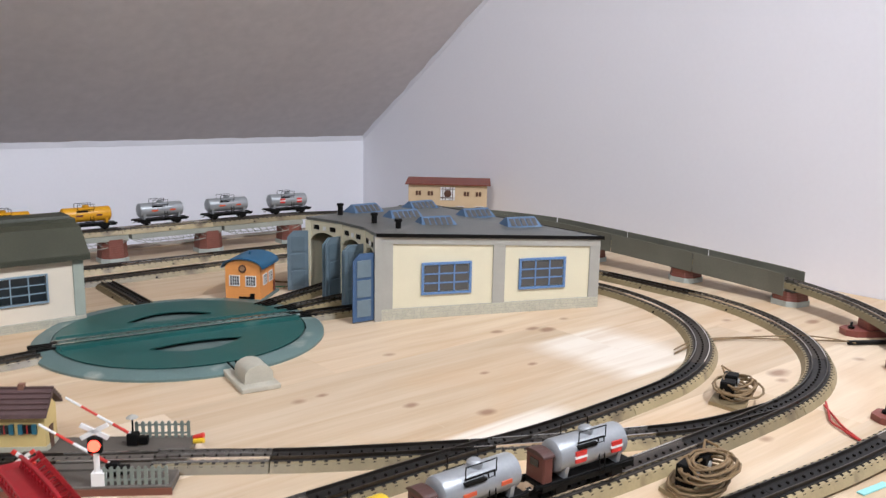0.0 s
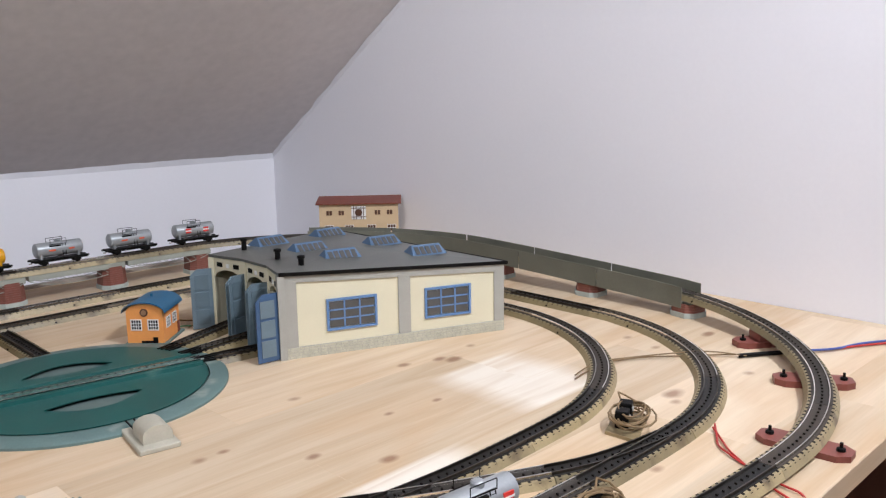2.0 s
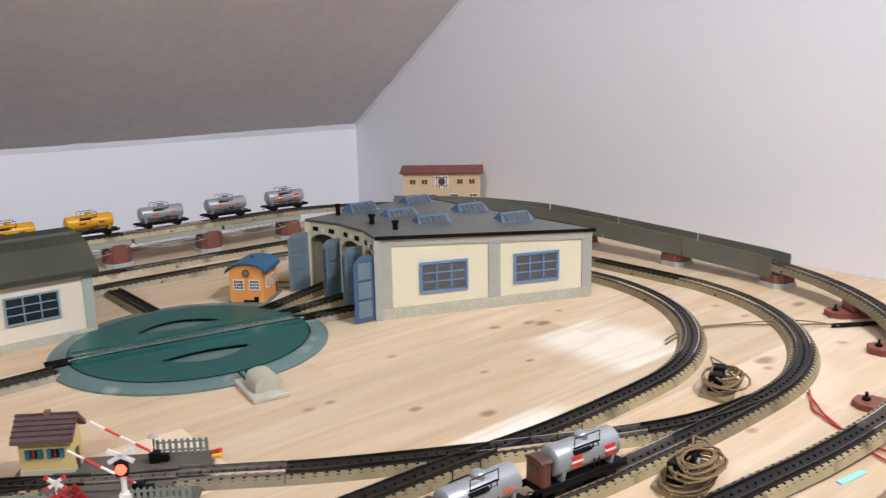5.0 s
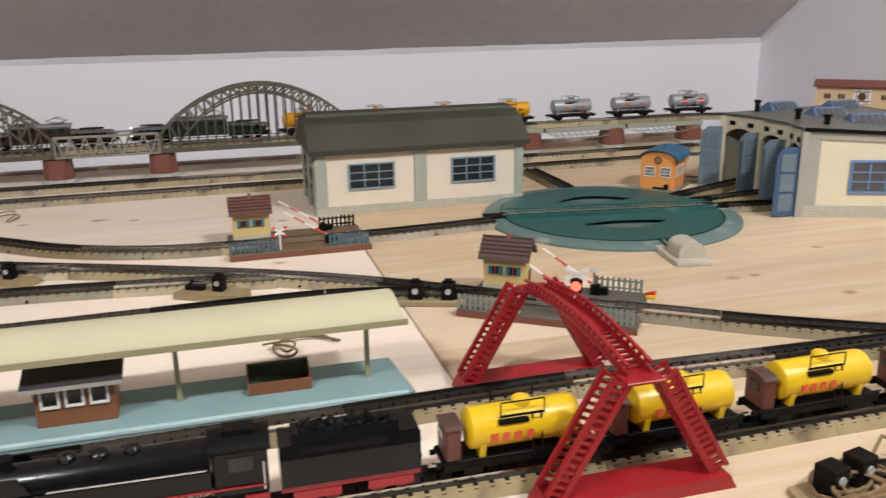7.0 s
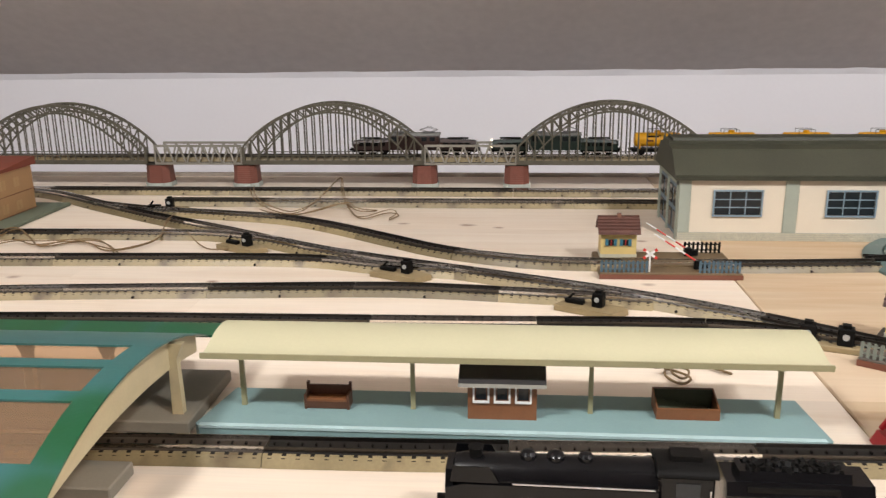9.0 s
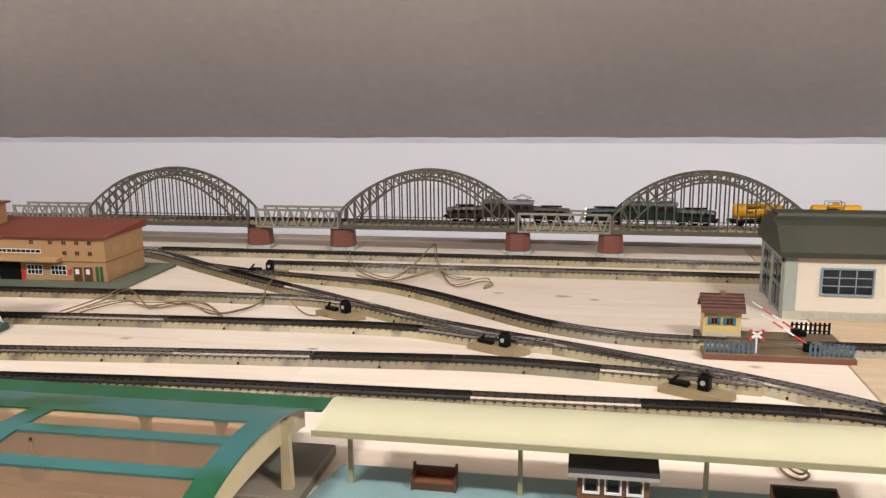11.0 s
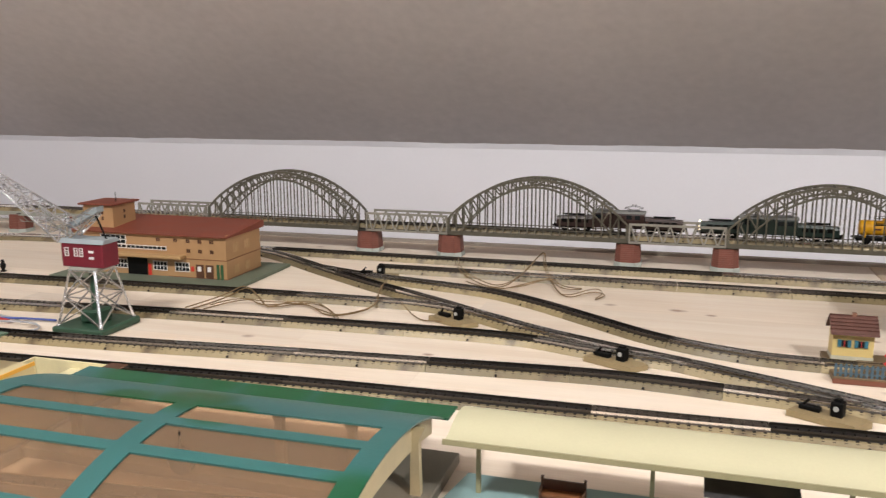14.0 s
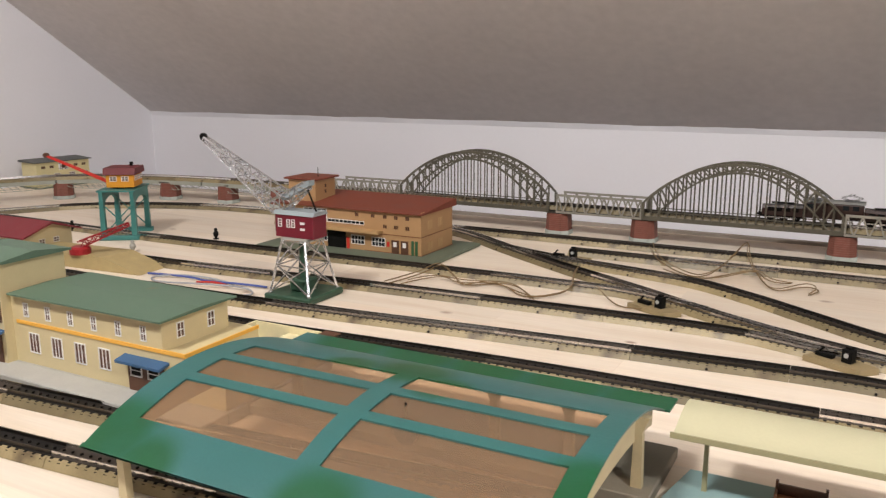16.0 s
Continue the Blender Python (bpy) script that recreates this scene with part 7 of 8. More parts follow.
wire_coil(0.850, 0.418, 3, 25, "black turnout switch wrapped in a coil of brown wire")
wire_coil(0.640, 0.322, 8, 10, "black turnout switch under a heap of brown wire", 16)
wire_coil(0.285, 0.300, 5, 12, "black turnout lanterns with brown wire near the table edge", 5)


# ---------------------------------------------------------------- rolling stock
def wheel(t, x, y, r, z, material=None, label="", spokes=0):
    w = part("wheel", lathe(bmesh.new(), [(r * 0.96, -0.0012), (r, -0.0008), (r, 0.0010), (r * 0.9, 0.0014)], 16, "y", (x, y, z + r)), material or MATTBLACK, t, label, True)
    return w


def tank_wagon(m, tank, lettered, cab, group, label, plate=None):
    """A four-wheel tank wagon, 104 mm over buffers, standing on the rail tops; local x along the track."""
    t = thing("tank_wagon", m, label, "wagon", group)
    part("underframe", B(-0.049, 0.049, -0.0105, 0.0105, 0.0088, 0.0125, bevel=0.0006), MATTBLACK, t, "black underframe")
    part("sole_bar", B(-0.049, 0.049, -0.0135, -0.0118, 0.0078, 0.0122), MATTBLACK, t)
    part("sole_bar", B(-0.049, 0.049, 0.0118, 0.0135, 0.0078, 0.0122), MATTBLACK, t)
    for x in (-0.030, 0.030):
        for y in (-0.0085, 0.0085):
            wheel(t, x, y, 0.0056, 0.0)
        for y in (-0.0132, 0.0132):
            part("axle_guard", B(x - 0.006, x + 0.006, y - 0.0008, y + 0.0008, 0.0040, 0.0095), MATTBLACK, t)
    r, cz, h = 0.0136, 0.0290, 0.041
    x0, x1 = (-0.030 if cab else -h), h
    bm = lathe(bmesh.new(), [(r * 0.35, x0 - 0.0030), (r * 0.80, x0 - 0.0018), (r * 0.97, x0), (r, x0 + 0.0015), (r, x1 - 0.0015), (r * 0.97, x1), (r * 0.80, x1 + 0.0018), (r * 0.35, x1 + 0.0030)], 24, "x", (0, 0, cz))
    b = part("tank", bm, tank, t, "cylindrical tank", True)
    for x in (x0 + 0.007, x1 - 0.007):
        part("saddle", prism(bmesh.new(), [(-0.010, 0.0125), (0.010, 0.0125), (0.012, 0.022), (-0.012, 0.022)], x - 0.002, x + 0.002, "x"), tank, t)
    mx = (x0 + x1) / 2
    part("dome", lathe(bmesh.new(), [(0.0062, cz + r - 0.003), (0.0062, cz + r + 0.0025), (0.0045, cz + r + 0.004), (0.001, cz + r + 0.0044)], 14, "z", (mx, 0, 0)), tank, t, "round filler dome", True)
    part("walkway", B(mx - 0.017, mx + 0.012, -0.0105, 0.0105, cz + r - 0.0042, cz + r - 0.0034), MATTBLACK, t, "black walkway")
    for y in (-0.0108, 0.0108):
        bm = bmesh.new()
        rod(bm, (mx - 0.017, y, cz + r - 0.004), (mx - 0.017, y, cz + r + 0.006), 0.0005, 5)
        rod(bm, (mx + 0.012, y, cz + r - 0.004), (mx + 0.012, y, cz + r + 0.006), 0.0005, 5)
        rod(bm, (mx - 0.017, y, cz + r + 0.006), (mx + 0.012, y, cz + r + 0.006), 0.0005, 5)
        part("handrail", bm, MATTBLACK, t)
        s = 1 if y > 0 else -1
        lad = bmesh.new()
        for dx in (0.004, 0.010):
            rod(lad, (mx + dx, s * 0.0150, 0.010), (mx + dx, s * 0.0112, cz + r - 0.004), 0.0006, 5)
        for k in range(6):
            f = (k + 0.5) / 6
            yy = s * (0.0150 - 0.0038 * f)
            rod(lad, (mx + 0.004, yy, 0.010 + f * 0.028), (mx + 0.010, yy, 0.010 + f * 0.028), 0.0005, 4)
        part("ladder", lad, MATTBLACK, t, "black ladder")
        if lettered == "bars":
            for k, dx in enumerate((-0.024, -0.0165, -0.0085, -0.0005)):
                part("letter_bar", B(mx + dx, mx + dx + 0.0044, s * r - 0.0009, s * r + 0.0005, cz - 0.0050, cz + 0.0008), SIGNRED, b)
        elif lettered == "small":
            part("letter_bar", B(mx - 0.021, mx - 0.009, s * r - 0.0008, s * r + 0.0005, cz - 0.002, cz + 0.001), BROWNCAB if tank is OCHRE else SIGNRED, b)
            part("letter_bar", B(mx + 0.015, mx + 0.025, s * r - 0.0008, s * r + 0.0005, cz - 0.002, cz + 0.001), BROWNCAB if tank is OCHRE else SIGNRED, b)
        else:
            for dx in (-0.022, 0.017):
                p = part("badge", B(mx + dx, mx + dx + 0.011, s * r - 0.0008, s * r + 0.0006, cz - 0.0045, cz + 0.0050), BRIGHTRED, b, "red badge")
                part("badge_bar", B(mx + dx - 0.001, mx + dx + 0.012, s * r - 0.0010, s * r + 0.0010, cz - 0.0008, cz + 0.0012), WHITE, p)
        part("platform_box", B(mx - 0.019, mx + 0.001, s * 0.0118 - 0.002, s * 0.0118 + 0.002, cz + 0.0062, cz + 0.0086), MATTBLACK, t)
    if cab:
        c = part("brakeman_cab", B(-0.0470, -0.0370, -0.0110, 0.0110, 0.0125, 0.0345, bevel=0.0012), BROWNCAB, t, "brown brakeman's cab")
        prof = [(-0.0116, 0.0342), (0.0116, 0.0342)] + [(0.0116 * math.cos(radians(a)), 0.0342 + 0.0038 * math.sin(radians(a))) for a in range(20, 180, 20)]
        part("roof", prism(bmesh.new(), prof, -0.0478, -0.0362, "x"), mat("cab_roof", (0.075, 0.034, 0.028), 0.5), c, "dark arched cab roof")
        part("window", B(-0.0476, -0.0469, -0.005, 0.005, 0.025, 0.031), DARKGLASS, c)
    for x in (-0.0495, 0.0495):
        for y in (-0.0085, 0.0085):
            part("buffer", R((x, y, 0.0105), (x * 1.07, y, 0.0105), 0.0019, 8), MATTBLACK, t)
        part("coupling", B(min(x, x * 1.10), max(x, x * 1.10), -0.0015, 0.0015, 0.0055, 0.0070), STEEL, t)
    return t


def on_line(line, s, top=RAIL_TOP):
    p, u = along(line, s)
    pitch = -math.asin(max(-1, min(1, u.z)))
    return Matrix.Translation(p + Vector((0, 0, top))) @ Matrix.Rotation(math.atan2(u.y, u.x), 4, "Z") @ Matrix.Rotation(pitch, 4, "Y")


def crocodile(m, body, group, label):
    """An articulated electric locomotive with two long snouts, 255 mm long; local -x is the front."""
    t = thing("electric_locomotive", m, label, "locomotive", group)
    for s in (-1, 1):
        n = part("snout", bmesh.new(), body, t, "long low bonnet")
        bm = bmesh.new()
        prof = [(-0.0125, 0.010), (0.0125, 0.010), (0.0125, 0.026), (0.0098, 0.0315), (-0.0098, 0.0315), (-0.0125, 0.026)]
        xs = sorted((s * 0.050, s * 0.120))
        prism(bm, prof, xs[0], xs[1], "x")
        for v in bm.verts:
            if abs(v.co.x) > 0.11:
                v.co.y *= 0.90
                if v.co.z > 0.02:
                    v.co.z -= 0.004
        bm.to_mesh(n.data)
        bm.free()
        for k in range(4):
            x = s * (0.062 + 0.014 * k)
            part("louvre", B(x - 0.005, x + 0.005, -0.0132, -0.0122, 0.018, 0.025), MATTBLACK, n)
            part("louvre", B(x - 0.005, x + 0.005, 0.0122, 0.0132, 0.018, 0.025), MATTBLACK, n)
        part("hatch", B(s * 0.085 - 0.020, s * 0.085 + 0.020, -0.004, 0.004, 0.031, 0.0335), MATTBLACK, n)
        part("frame", B(xs[0], xs[1] + 0.0, -0.0110, 0.0110, 0.0065, 0.0102), MATTBLACK, t, "black running frame")
        for x in (0.060, 0.082, 0.104):
            for y in (-0.0085, 0.0085):
                wheel(t, s * x, y, 0.0076, 0.0)
        for y in (-0.0112, 0.0112):
            part("side_rod", B(xs[0] + 0.004, xs[1] - 0.010, y - 0.0006, y + 0.0006, 0.0055, 0.0075), STEEL, t)
        part("buffer_beam", B(s * 0.121 - 0.0015, s * 0.121 + 0.0015, -0.0140, 0.0140, 0.0075, 0.0135), MATTBLACK, t)
        for y in (-0.0085, 0.0085):
            part("buffer", R((s * 0.122, y, 0.0105), (s * 0.128, y, 0.0105), 0.0021, 8), MATTBLACK, t)
        for y, z in ((-0.0085, 0.016), (0.0085, 0.016), (0, 0.0285)):
            part("headlamp", lathe(bmesh.new(), [(0.0017, -0.001), (0.0020, 0.001)], 10, "x", (s * 0.1212, y, z)), LAMPGLOW if s < 0 and group.endswith("lit") else WHITE, t)
    c = part("cab", bmesh.new(), body, t, "tall middle cab")
    bm = prism(bmesh.new(), [(-0.0145, 0.010), (0.0145, 0.010), (0.0145, 0.036), (0.0128, 0.0395), (-0.0128, 0.0395), (-0.0145, 0.036)], -0.049, 0.049, "x")
    bm.to_mesh(c.data)
    bm.free()
    part("roof", prism(bmesh.new(), [(-0.0150, 0.0388), (0.0150, 0.0388), (0.011, 0.0425), (-0.011, 0.0425)], -0.051, 0.051, "x"), mat("loco_roof", (0.20, 0.20, 0.19), 0.5, vary=0.15), c, "grey cab roof")
    for y in (-0.0147, 0.0147):
        for x in (-0.038, 0.020, 0.036):
            part("window", B(x - 0.005, x + 0.005, y - 0.0005, y + 0.0005, 0.028, 0.036), DARKGLASS, c)
        part("handrail", R((-0.047, y * 1.05, 0.012), (-0.047, y * 1.05, 0.034), 0.0006, 5), STEEL, c)
    for s in (-1, 1):
        p = part("pantograph", bmesh.new(), mat("pantograph_grey", (0.24, 0.24, 0.25), 0.4, metal=0.7), t, "grey scissor pantograph")
        bm = bmesh.new()
        cx = s * 0.028
        for y in (-0.008, 0.008):
            for d in (-1, 1):
                rod(bm, (cx + d * 0.004, y, 0.0440), (cx + d * 0.017, y * 0.9, 0.0485), 0.0006, 4)
                rod(bm, (cx + d * 0.017, y * 0.9, 0.0485), (cx, y * 0.8, 0.0535), 0.0006, 4)
            rod(bm, (cx - 0.010, y, 0.0425), (cx - 0.010, y, 0.0445), 0.0012, 6)
            rod(bm, (cx + 0.010, y, 0.0425), (cx + 0.010, y, 0.0445), 0.0012, 6)
        for d in (-0.003, 0.003):
            rod(bm, (cx + d, -0.0165, 0.0535), (cx + d, 0.0165, 0.0535), 0.0008, 4)
        for d in (-1, 1):
            rod(bm, (cx + d * 0.017, -0.0075, 0.0485), (cx + d * 0.017, 0.0075, 0.0485), 0.0006, 4)
        box(bm, cx - 0.012, cx + 0.012, -0.009, 0.009, 0.0435, 0.0445)
        bm.to_mesh(p.data)
        bm.free()
    return t


def up_s(x):
    """Arc length along the upper line at which it first reaches x, on the straight at the back."""
    run = 0.0
    for a, b in zip(UPPER, UPPER[1:]):
        if a.y > 1.4 and a.x <= x <= b.x:
            return run + (x - a.x)
        run += (b - a).length


s = up_s(-0.370)
crocodile(on_line(UPPER, s), CROCBROWN, "electric locomotives", "dark brown articulated electric locomotive with two pantographs on the bridge")
crocodile(on_line(UPPER, s + 0.272), CROCGREEN, "electric locomotives lit", "dark green articulated electric locomotive with lit headlamps on the bridge")
s += 0.272 + 0.195
for k in range(4):
    tank_wagon(on_line(UPPER, s + 0.138 * k), OCHRE, "small", False, "yellow tank wagons", "deep yellow tank wagon on the raised line")
for k in range(3):
    tank_wagon(on_line(UPPER, s + 0.138 * (4 + k)), SILVER, "small" if k < 2 else "badge", False, "grey tank wagons", "grey tank wagon on the raised line" if k < 2 else "grey tank wagon with red badges on the raised line")


# the steam freight train on the front line
def steam_locomotive(m):
    """A streamlined steam engine; local +x is the front."""
    t = thing("steam_locomotive", m, "black streamlined steam locomotive with red wheels on the front track", "locomotive")
    part("frame", B(-0.074, 0.082, -0.0105, 0.0105, 0.0085, 0.0140), MATTBLACK, t)
    r, cz = 0.0132, 0.0325
    bm = lathe(bmesh.new(), [(r * 0.55, 0.0812), (r * 0.9, 0.0795), (r, 0.074), (r, 0.01), (r * 1.06, -0.042)], 24, "x", (0, 0, cz))
    part("boiler", bm, BLACK, t, "glossy black boiler", True)
    # streamlined skirt, rounded nose, cut away over the drivers
    for sgn in (-1, 1):
        y = sgn * 0.0152
        pr = [(-0.042, 0.0212), (-0.042, 0.0330), (0.074, 0.0330), (0.083, 0.0300), (0.0855, 0.0070), (0.070, 0.0065), (0.052, 0.0160), (0.040, 0.0212)]
        part("skirt", prism(bmesh.new(), pr, min(y, y - sgn * 0.0016), max(y, y - sgn * 0.0016), "y"), BLACK, t, "black streamlined skirt")
        bm = bmesh.new()
        for (xa, za), (xb, zb) in zip([(-0.072, 0.0208), (0.040, 0.0208), (0.052, 0.0155), (0.070, 0.0065)], [(0.040, 0.0208), (0.052, 0.0155), (0.070, 0.0065), (0.084, 0.0065)]):
            rod(bm, (xa, y + sgn * 0.0006, za), (xb, y + sgn * 0.0006, zb), 0.0007, 4)
        part("red_line", bm, LOCORED, t, "red lining")
        part("steel_line", R((-0.040, y + sgn * 0.0003, 0.0345), (0.044, y + sgn * 0.0003, 0.0345), 0.0005, 5), STEEL, t)
        part("smoke_deflector", prism(bmesh.new(), [(0.052, 0.034), (0.082, 0.034), (0.080, 0.0445), (0.058, 0.0445)], sgn * 0.0140 - 0.0005, sgn * 0.0140 + 0.0005, "y"), BLACK, t)
    part("nose", prism(bmesh.new(), [(-0.0145, 0.008), (0.0145, 0.008), (0.0145, 0.030), (0.010, 0.040), (-0.010, 0.040), (-0.0145, 0.030)], 0.0800, 0.0850, "x"), BLACK, t, "black rounded nose")
    part("chimney", lathe(bmesh.new(), [(0.0045, 0.0435), (0.0042, 0.0500), (0.0050, 0.0505)], 14, "z", (0.067, 0, 0)), MATTBLACK, t, "", True)
    for x, rr in ((0.035, 0.005), (0.018, 0.0055), (0.000, 0.0048)):
        part("dome", lathe(bmesh.new(), [(rr, 0.0420), (rr, 0.0470), (rr * 0.7, 0.0490), (rr * 0.2, 0.0498)], 14, "z", (x, 0, 0)), BLACK, t, "", True)
    c = part("cab", B(-0.0745, -0.043, -0.0150, 0.0150, 0.0150, 0.0440, bevel=0.0012), BLACK, t, "black cab")
    prof = [(-0.0158, 0.0435), (0.0158, 0.0435)] + [(0.0158 * math.cos(radians(a)), 0.0435 + 0.0062 * math.sin(radians(a))) for a in range(15, 180, 15)]
    part("roof", prism(bmesh.new(), prof, -0.0765, -0.041, "x"), MATTBLACK, c, "", True)
    part("vent", B(-0.068, -0.050, -0.006, 0.006, 0.049, 0.0525), MATTBLACK, c)
    for y in (-0.0152, 0.0152):
        part("window", B(-0.066, -0.052, y - 0.0004, y + 0.0004, 0.031, 0.040), DARKGLASS, c)
        part("handrail", R((-0.072, y * 1.03, 0.018), (-0.072, y * 1.03, 0.036), 0.0006, 5), STEEL, c)
        part("step", B(-0.074, -0.060, y - 0.001, y + 0.001, 0.0085, 0.0145), LOCORED, c)
    REDW = mat("wheel_red", (0.17, 0.022, 0.020), 0.45, vary=0.15)
    for x in (-0.034, -0.010, 0.014):
        for sy in (-1, 1):
            w = part("driving_wheel", lathe(bmesh.new(), [(0.0112, -0.0010), (0.0116, -0.0004), (0.0112, 0.0012), (0.0098, 0.0013), (0.0098, 0.0004)], 24, "y", (x, sy * 0.0090, 0.0113)), TYRE, t, "driving wheel with pale tyre", True)
            bm = bmesh.new()
            lathe(bm, [(0.0022, -0.0008), (0.0022, 0.0012)], 10, "y", (x, sy * 0.0090, 0.0113))
            for k in range(12):
                a = 2 * math.pi * k / 12
                rod(bm, (x, sy * 0.0092, 0.0113), (x + 0.0099 * math.cos(a), sy * 0.0092, 0.0113 + 0.0099 * math.sin(a)), 0.0008, 4)
            part("spoke_wheel", bm, REDW, w, "dark red spokes")
    for x in (0.046, 0.064, -0.060):
        for sy in (-1, 1):
            wheel(t, x, sy * 0.0088, 0.0058, 0.0, REDW, "small red wheel")
    for sy in (-1, 1):
        y = sy * 0.0125
        part("coupling_rod", B(-0.036, 0.016, y - 0.0006, y + 0.0006, 0.0062, 0.0082), STEEL, t, "steel coupling rod")
        bm = bmesh.new()
        rod(bm, (-0.010, y + sy * 0.0012, 0.0070), (0.042, y + sy * 0.0012, 0.0115), 0.0010, 4)
        rod(bm, (0.020, y + sy * 0.0012, 0.0155), (0.048, y + sy * 0.0012, 0.0150), 0.0008, 4)
        rod(bm, (0.012, y + sy * 0.0012, 0.0160), (0.026, y + sy * 0.0012, 0.0090), 0.0008, 4)
        part("valve_gear", bm, STEEL, t, "steel valve gear")
        part("cylinder", R((0.042, sy * 0.0118, 0.0115), (0.060, sy * 0.0118, 0.0115), 0.0042, 12), MATTBLACK, t)
        part("headlamp", lathe(bmesh.new(), [(0.0022, -0.001), (0.0026, 0.001)], 10, "x", (0.0858, sy * 0.0085, 0.0135)), LAMPGLOW, t, "lit headlamp")
    part("buffer_beam", B(0.084, 0.0868, -0.0145, 0.0145, 0.0070, 0.0110), LOCORED, t, "red buffer beam")
    for y in (-0.0085, 0.0085):
        part("buffer", R((0.0868, y, 0.0092), (0.0925, y, 0.0092), 0.0022, 8), MATTBLACK, t)
    return t


def tender(m):
    t = thing("coal_tender", m, "black coal tender with red underframe behind the locomotive", "tender")
    part("tank", prism(bmesh.new(), [(-0.0150, 0.0150), (0.0150, 0.0150), (0.0150, 0.0330), (0.0115, 0.0405), (-0.0115, 0.0405), (-0.0150, 0.0330)], -0.042, 0.042, "x"), BLACK, t, "black tender body")
    part("bunker", prism(bmesh.new(), [(-0.0100, 0.0400), (0.0100, 0.0400), (0.0075, 0.0455), (-0.0075, 0.0455)], -0.030, 0.034, "x"), BLACK, t)
    for sy in (-1, 1):
        part("side_recess", B(-0.022, 0.030, sy * 0.0132 - 0.0012, sy * 0.0132 + 0.0012, 0.0352, 0.0385), MATTBLACK, t)
        part("ladder", R((-0.0425, sy * 0.010, 0.016), (-0.0425, sy * 0.010, 0.038), 0.0008, 5), MATTBLACK, t)
    rng = random.Random(2)
    bm = bmesh.new()
    for k in range(60):
        m2 = Matrix.Translation((rng.uniform(-0.026, 0.030), rng.uniform(-0.0062, 0.0062), 0.0455 + rng.uniform(-0.0005, 0.001))) @ Euler((rng.random() * 3, rng.random() * 3, rng.random() * 3)).to_matrix().to_4x4()
        e = rng.uniform(0.0010, 0.0019)
        box(bm, -e, e, -e, e, -e, e, m2)
    tagged(part("coal", bm, MATTBLACK, t, "black coal lumps"), "", "", "", "stuff")
    part("underframe", B(-0.042, 0.042, -0.0135, 0.0135, 0.0112, 0.0150), LOCORED, t, "red underframe")
    for x in (-0.031, -0.016, 0.012, 0.030):
        for sy in (-1, 1):
            wheel(t, x, sy * 0.0088, 0.0056, 0.0, mat("wheel_red", (0.17, 0.022, 0.020)), "small red wheel")
    for x in (-0.0235, 0.021):
        for y in (-0.0125, 0.0125):
            part("bogie_frame", B(x - 0.014, x + 0.014, y - 0.0008, y + 0.0008, 0.0048, 0.0105), LOCORED, t, "red bogie frame")
    for y in (-0.0085, 0.0085):
        part("buffer", R((-0.042, y, 0.0105), (-0.0475, y, 0.0105), 0.0020, 8), MATTBLACK, t)


def main_s(x):
    """Arc length on the outer main line where its front straight passes x."""
    run = 0.0
    for a, b in zip(MAIN_OUTER, MAIN_OUTER[1:]):
        if a.y < 0.5 and b.x <= x <= a.x:
            return run + (a.x - x)
        run += (b - a).length


s = main_s(-0.136)
steam_locomotive(on_line(MAIN_OUTER, s))
tender(on_line(MAIN_OUTER, s - 0.123))
s -= 0.123 + 0.106
back = Matrix.Rotation(math.pi, 4, "Z")
for k in range(5):
    m = on_line(MAIN_OUTER, s - 0.114 * k) @ back
    if k < 3:
        tank_wagon(m, YELLOW, "bars", True, "yellow cab tank wagons", "bright yellow tank wagon with brown brakeman's cab")
    elif k == 3:
        tank_wagon(m, SILVER, "small", True, "grey cab tank wagons", "grey tank wagon with brown brakeman's cab")
    else:
        tank_wagon(m, SILVER, "badge", True, "grey cab tank wagons", "grey tank wagon with red badges and brown cab")


def coach(m, body, label):
    t = thing("passenger_coach", m, label, "coach", "passenger coaches")
    L = 0.108
    part("body", B(-L, L, -0.0150, 0.0150, 0.0105, 0.0350, bevel=0.001), body, t, "tin coach body")
    prof = [(-0.0155, 0.0345), (0.0155, 0.0345)] + [(0.0155 * math.cos(radians(a)), 0.0345 + 0.0090 * math.sin(radians(a))) for a in range(12, 180, 12)]
    part("roof", prism(bmesh.new(), prof, -L - 0.001, L + 0.001, "x"), mat("coach_roof", (0.20, 0.20, 0.19), 0.4, vary=0.15), t, "grey arched roof", True)
    for k in range(10):
        x = -0.088 + 0.0196 * k
        for y in (-0.0152, 0.0152):
            part("window", B(x - 0.0062, x + 0.0062, y - 0.0004, y + 0.0004, 0.0225, 0.0315), DARKGLASS, t)
    for x in (-0.075, 0.075):
        part("bogie", B(x - 0.022, x + 0.022, -0.0120, 0.0120, 0.0040, 0.0105, bevel=0.001), MATTBLACK, t)
        for dx in (-0.014, 0.014):
            for y in (-0.0085, 0.0085):
                wheel(t, x + dx, y, 0.0056, 0.0)


coach(pose(0.345, 1.450, RAIL_TOP), COACHGREEN, "dark green passenger coach behind the engine shed")


# ---------------------------------------------------------------- loose wires on the board
def wire(name, pts, r, material, label):
    tube_curve(name, pts, r, material, label, "wire")
    if material is WIRE and len(pts) > 4:
        rng = random.Random(len(pts) * 7 + int(abs(pts[0][0]) * 100))
        second = [(x + rng.uniform(-0.011, 0.011), y + rng.uniform(-0.013, 0.013), z + rng.uniform(0.0, 0.006)) for x, y, z in pts]
        tube_curve(name, second, r * 0.9, material, label, "wire")


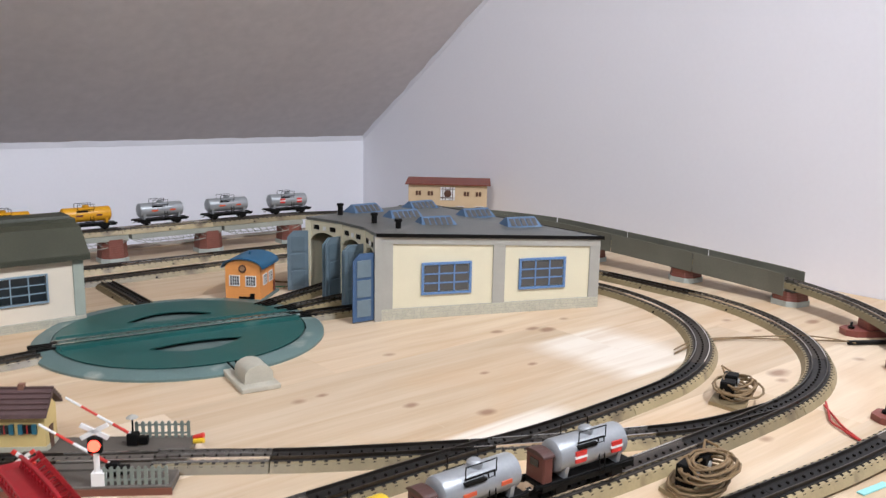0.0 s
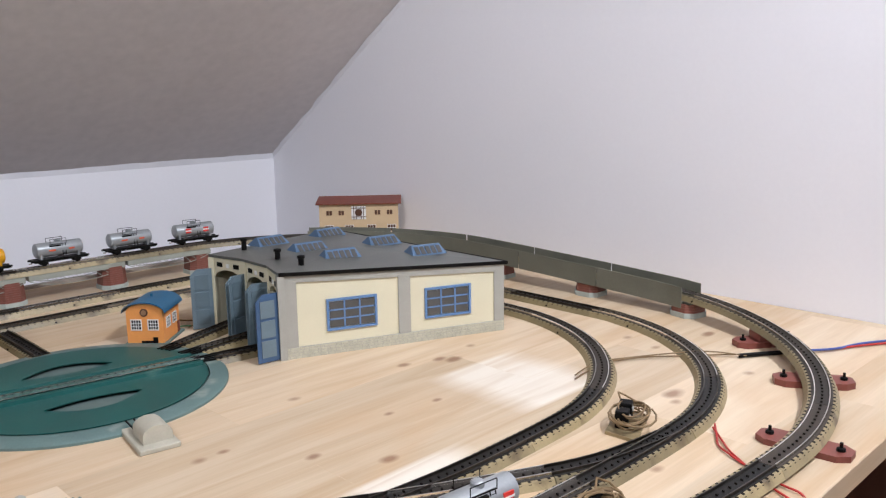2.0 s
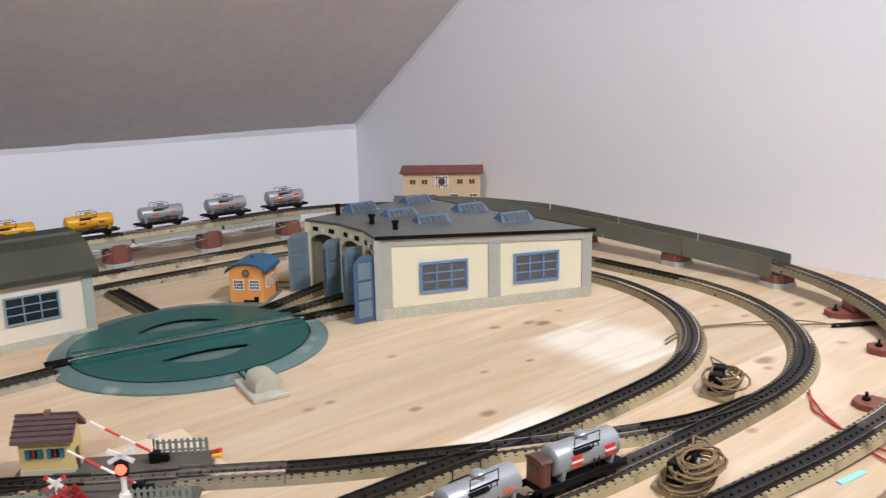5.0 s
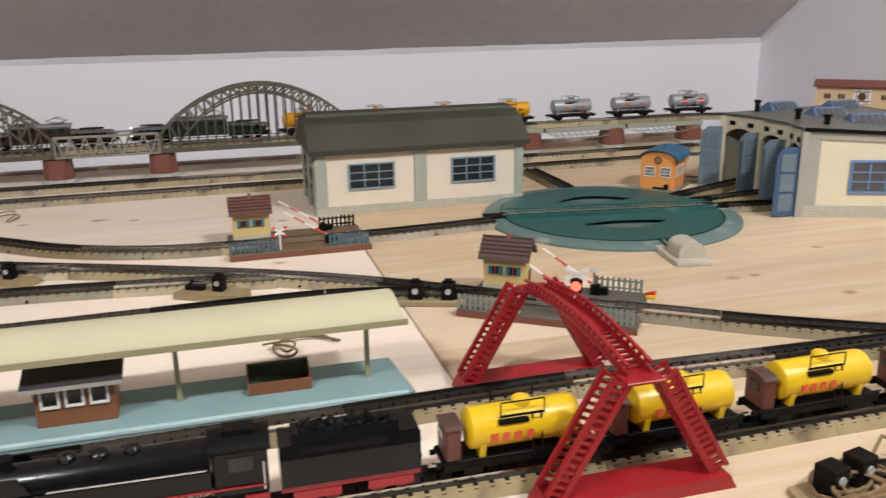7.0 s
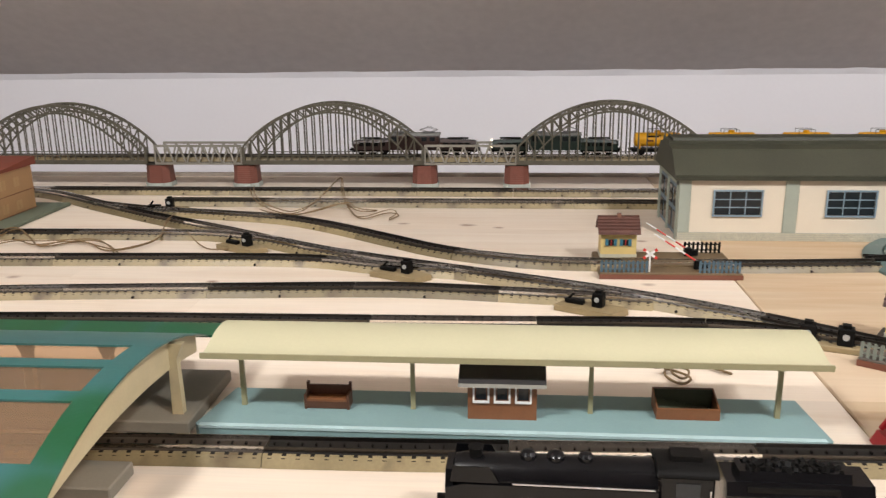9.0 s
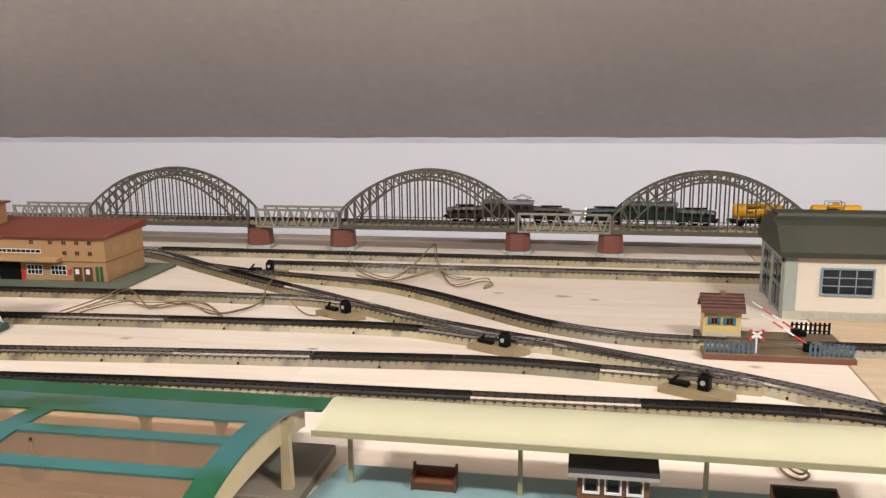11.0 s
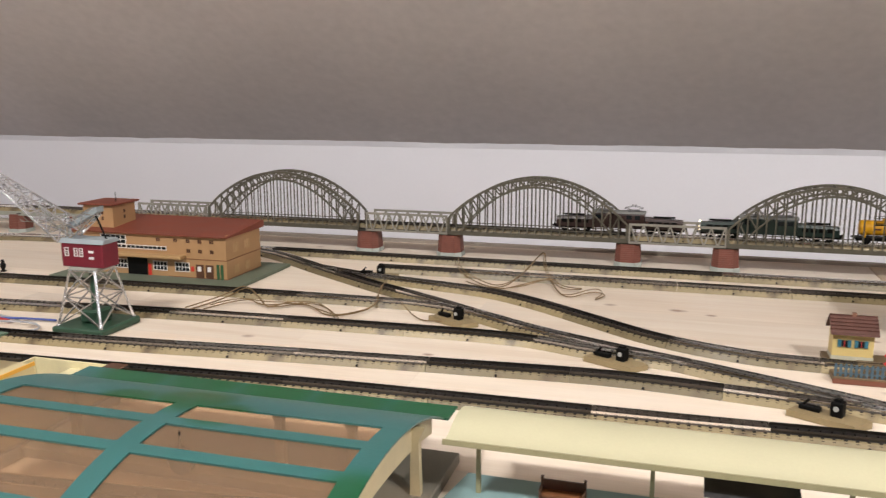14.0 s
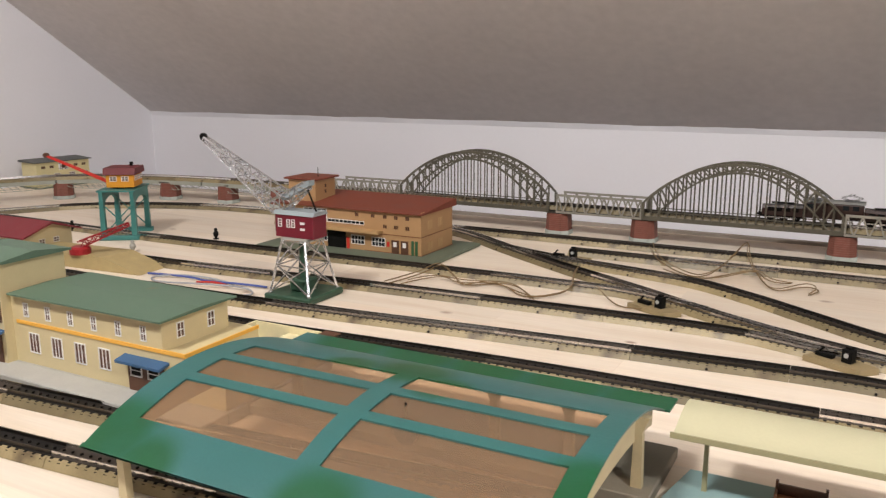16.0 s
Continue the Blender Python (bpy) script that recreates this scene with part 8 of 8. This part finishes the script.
wire("loose_wire", [(-0.985, 1.00, 0.002), (-0.96, 1.075, 0.004), (-0.955, 1.13, 0.013), (-0.90, 1.075, 0.005), (-0.87, 1.04, 0.002), (-0.83, 1.075, 0.004), (-0.80, 1.065, 0.003), (-0.77, 1.03, 0.002), (-0.735, 1.03, 0.003), (-0.705, 1.085, 0.004), (-0.725, 1.15, 0.013), (-0.735, 1.20, 0.010)], 0.0011, WIRE, "kinked brown wire lying between the tracks")
wire("loose_wire", [(-0.965, 1.01, 0.002), (-0.93, 1.085, 0.006), (-0.885, 1.045, 0.004), (-0.845, 1.06, 0.007), (-0.80, 1.080, 0.005), (-0.76, 1.045, 0.004), (-0.74, 1.02, 0.002)], 0.0010, WIRE, "kinked brown wire lying between the tracks")
wire("loose_wire", [(-0.67, 1.105, 0.012), (-0.635, 1.055, 0.003), (-0.60, 1.035, 0.002), (-0.565, 1.045, 0.006)], 0.0010, WIRE, "short brown wire at a turnout motor")
wire("loose_wire", [(-0.67, 1.42, 0.014), (-0.64, 1.33, 0.013), (-0.58, 1.275, 0.003), (-0.54, 1.26, 0.004), (-0.52, 1.33, 0.013), (-0.50, 1.46, 0.040), (-0.49, 1.40, 0.014), (-0.455, 1.29, 0.003), (-0.425, 1.225, 0.002), (-0.39, 1.28, 0.005), (-0.36, 1.265, 0.003), (-0.38, 1.235, 0.002)], 0.0010, WIRE, "kinked brown wire lying near the back tracks")
wire("loose_wire", [(-0.62, 1.27, 0.003), (-0.56, 1.245, 0.002), (-0.52, 1.275, 0.005), (-0.47, 1.33, 0.013), (-0.44, 1.27, 0.004), (-0.41, 1.29, 0.004)], 0.0010, WIRE, "thin brown wire lying near the back tracks")
wire("loose_wire", [(0.02, 0.640, 0.002), (0.0, 0.66, 0.002), (-0.03, 0.655, 0.004), (-0.045, 0.635, 0.003), (-0.03, 0.61, 0.002), (-0.015, 0.625, 0.006), (-0.04, 0.645, 0.004)], 0.0012, WIRE, "curl of brown wire behind the platform")
wire("track_cable", [(1.16, 0.432, 0.004), (1.20, 0.405, 0.004), (1.235, 0.382, 0.004)], 0.0032, MATTBLACK, "black cable plug beside the ramp")
wire("track_cable", [(1.235, 0.382, 0.004), (1.27, 0.355, 0.003), (1.32, 0.33, 0.003), (1.40, 0.28, 0.003), (1.50, 0.22, 0.003)], 0.0017, REDWIRE, "red cable lying under the ramp")
wire("track_cable", [(1.235, 0.385, 0.004), (1.27, 0.345, 0.005), (1.33, 0.335, 0.003), (1.41, 0.285, 0.003), (1.505, 0.23, 0.003)], 0.0017, BLUEWIRE, "blue cable lying under the ramp")
wire("track_cable", [(0.93, 0.545, 0.003), (1.00, 0.56, 0.003), (1.06, 0.535, 0.003), (1.10, 0.50, 0.003), (1.15, 0.455, 0.003), (1.17, 0.43, 0.004)], 0.0011, WIRE, "twisted brown cable between the curves")
wire("track_cable", [(0.915, 0.343, 0.004), (0.885, 0.325, 0.003), (0.868, 0.316, 0.002), (0.855, 0.295, 0.003), (0.85, 0.286, 0.002), (0.835, 0.255, 0.002), (0.826, 0.230, 0.003), (0.822, 0.20, 0.003), (0.82, 0.188, -0.06), (0.86, 0.10, -0.30)], 0.0012, REDWIRE, "thin red wire running over the table edge")
wire("track_cable", [(0.905, 0.340, 0.004), (0.880, 0.315, 0.002), (0.862, 0.300, 0.003), (0.842, 0.270, 0.002), (0.815, 0.235, 0.002), (0.80, 0.20, 0.003), (0.795, 0.188, -0.08), (0.78, 0.10, -0.35)], 0.0012, REDWIRE, "thin red wire running over the table edge")
wire("cable", [(-1.20, 0.88, 0.003), (-1.28, 0.90, 0.004), (-1.36, 0.86, 0.004), (-1.33, 0.83, 0.003), (-1.24, 0.85, 0.006), (-1.16, 0.87, 0.005), (-1.12, 0.84, 0.004), (-1.17, 0.82, 0.003), (-1.24, 0.83, 0.003)], 0.0016, GREYWIRE, "grey cable lying beside the crane")
wire("cable", [(-1.38, 0.87, 0.003), (-1.30, 0.88, 0.005), (-1.24, 0.865, 0.006), (-1.19, 0.885, 0.004), (-1.14, 0.89, 0.003)], 0.0018, BLUEWIRE, "blue cable lying beside the crane")
wire("cable", [(-1.26, 0.86, 0.004), (-1.23, 0.875, 0.006), (-1.20, 0.865, 0.004)], 0.0020, REDWIRE, "red cable end beside the crane")
wire("motor_wire", [(0.665, 1.17, 0.003), (0.69, 1.20, 0.006), (0.72, 1.18, 0.004), (0.735, 1.16, 0.003), (0.71, 1.15, 0.003)], 0.0010, WIRE, "thin wire behind the motor house")
wire("motor_wire", [(0.66, 1.16, 0.003), (0.69, 1.165, 0.005), (0.715, 1.145, 0.003)], 0.0012, mat("green_wire", (0.05, 0.20, 0.09)), "thin green wire behind the motor house")

strip = tagged(part("tape_strip", B(-0.019, 0.019, -0.0035, 0.0035, 0.0, 0.0016, bevel=0.0004), mat("pale_turquoise", (0.30, 0.62, 0.60), 0.4)), "small pale turquoise strip lying beside the ramp", "tape")
strip.matrix_basis = pose(0.755, 0.2245, 0, 0, 0, -8)
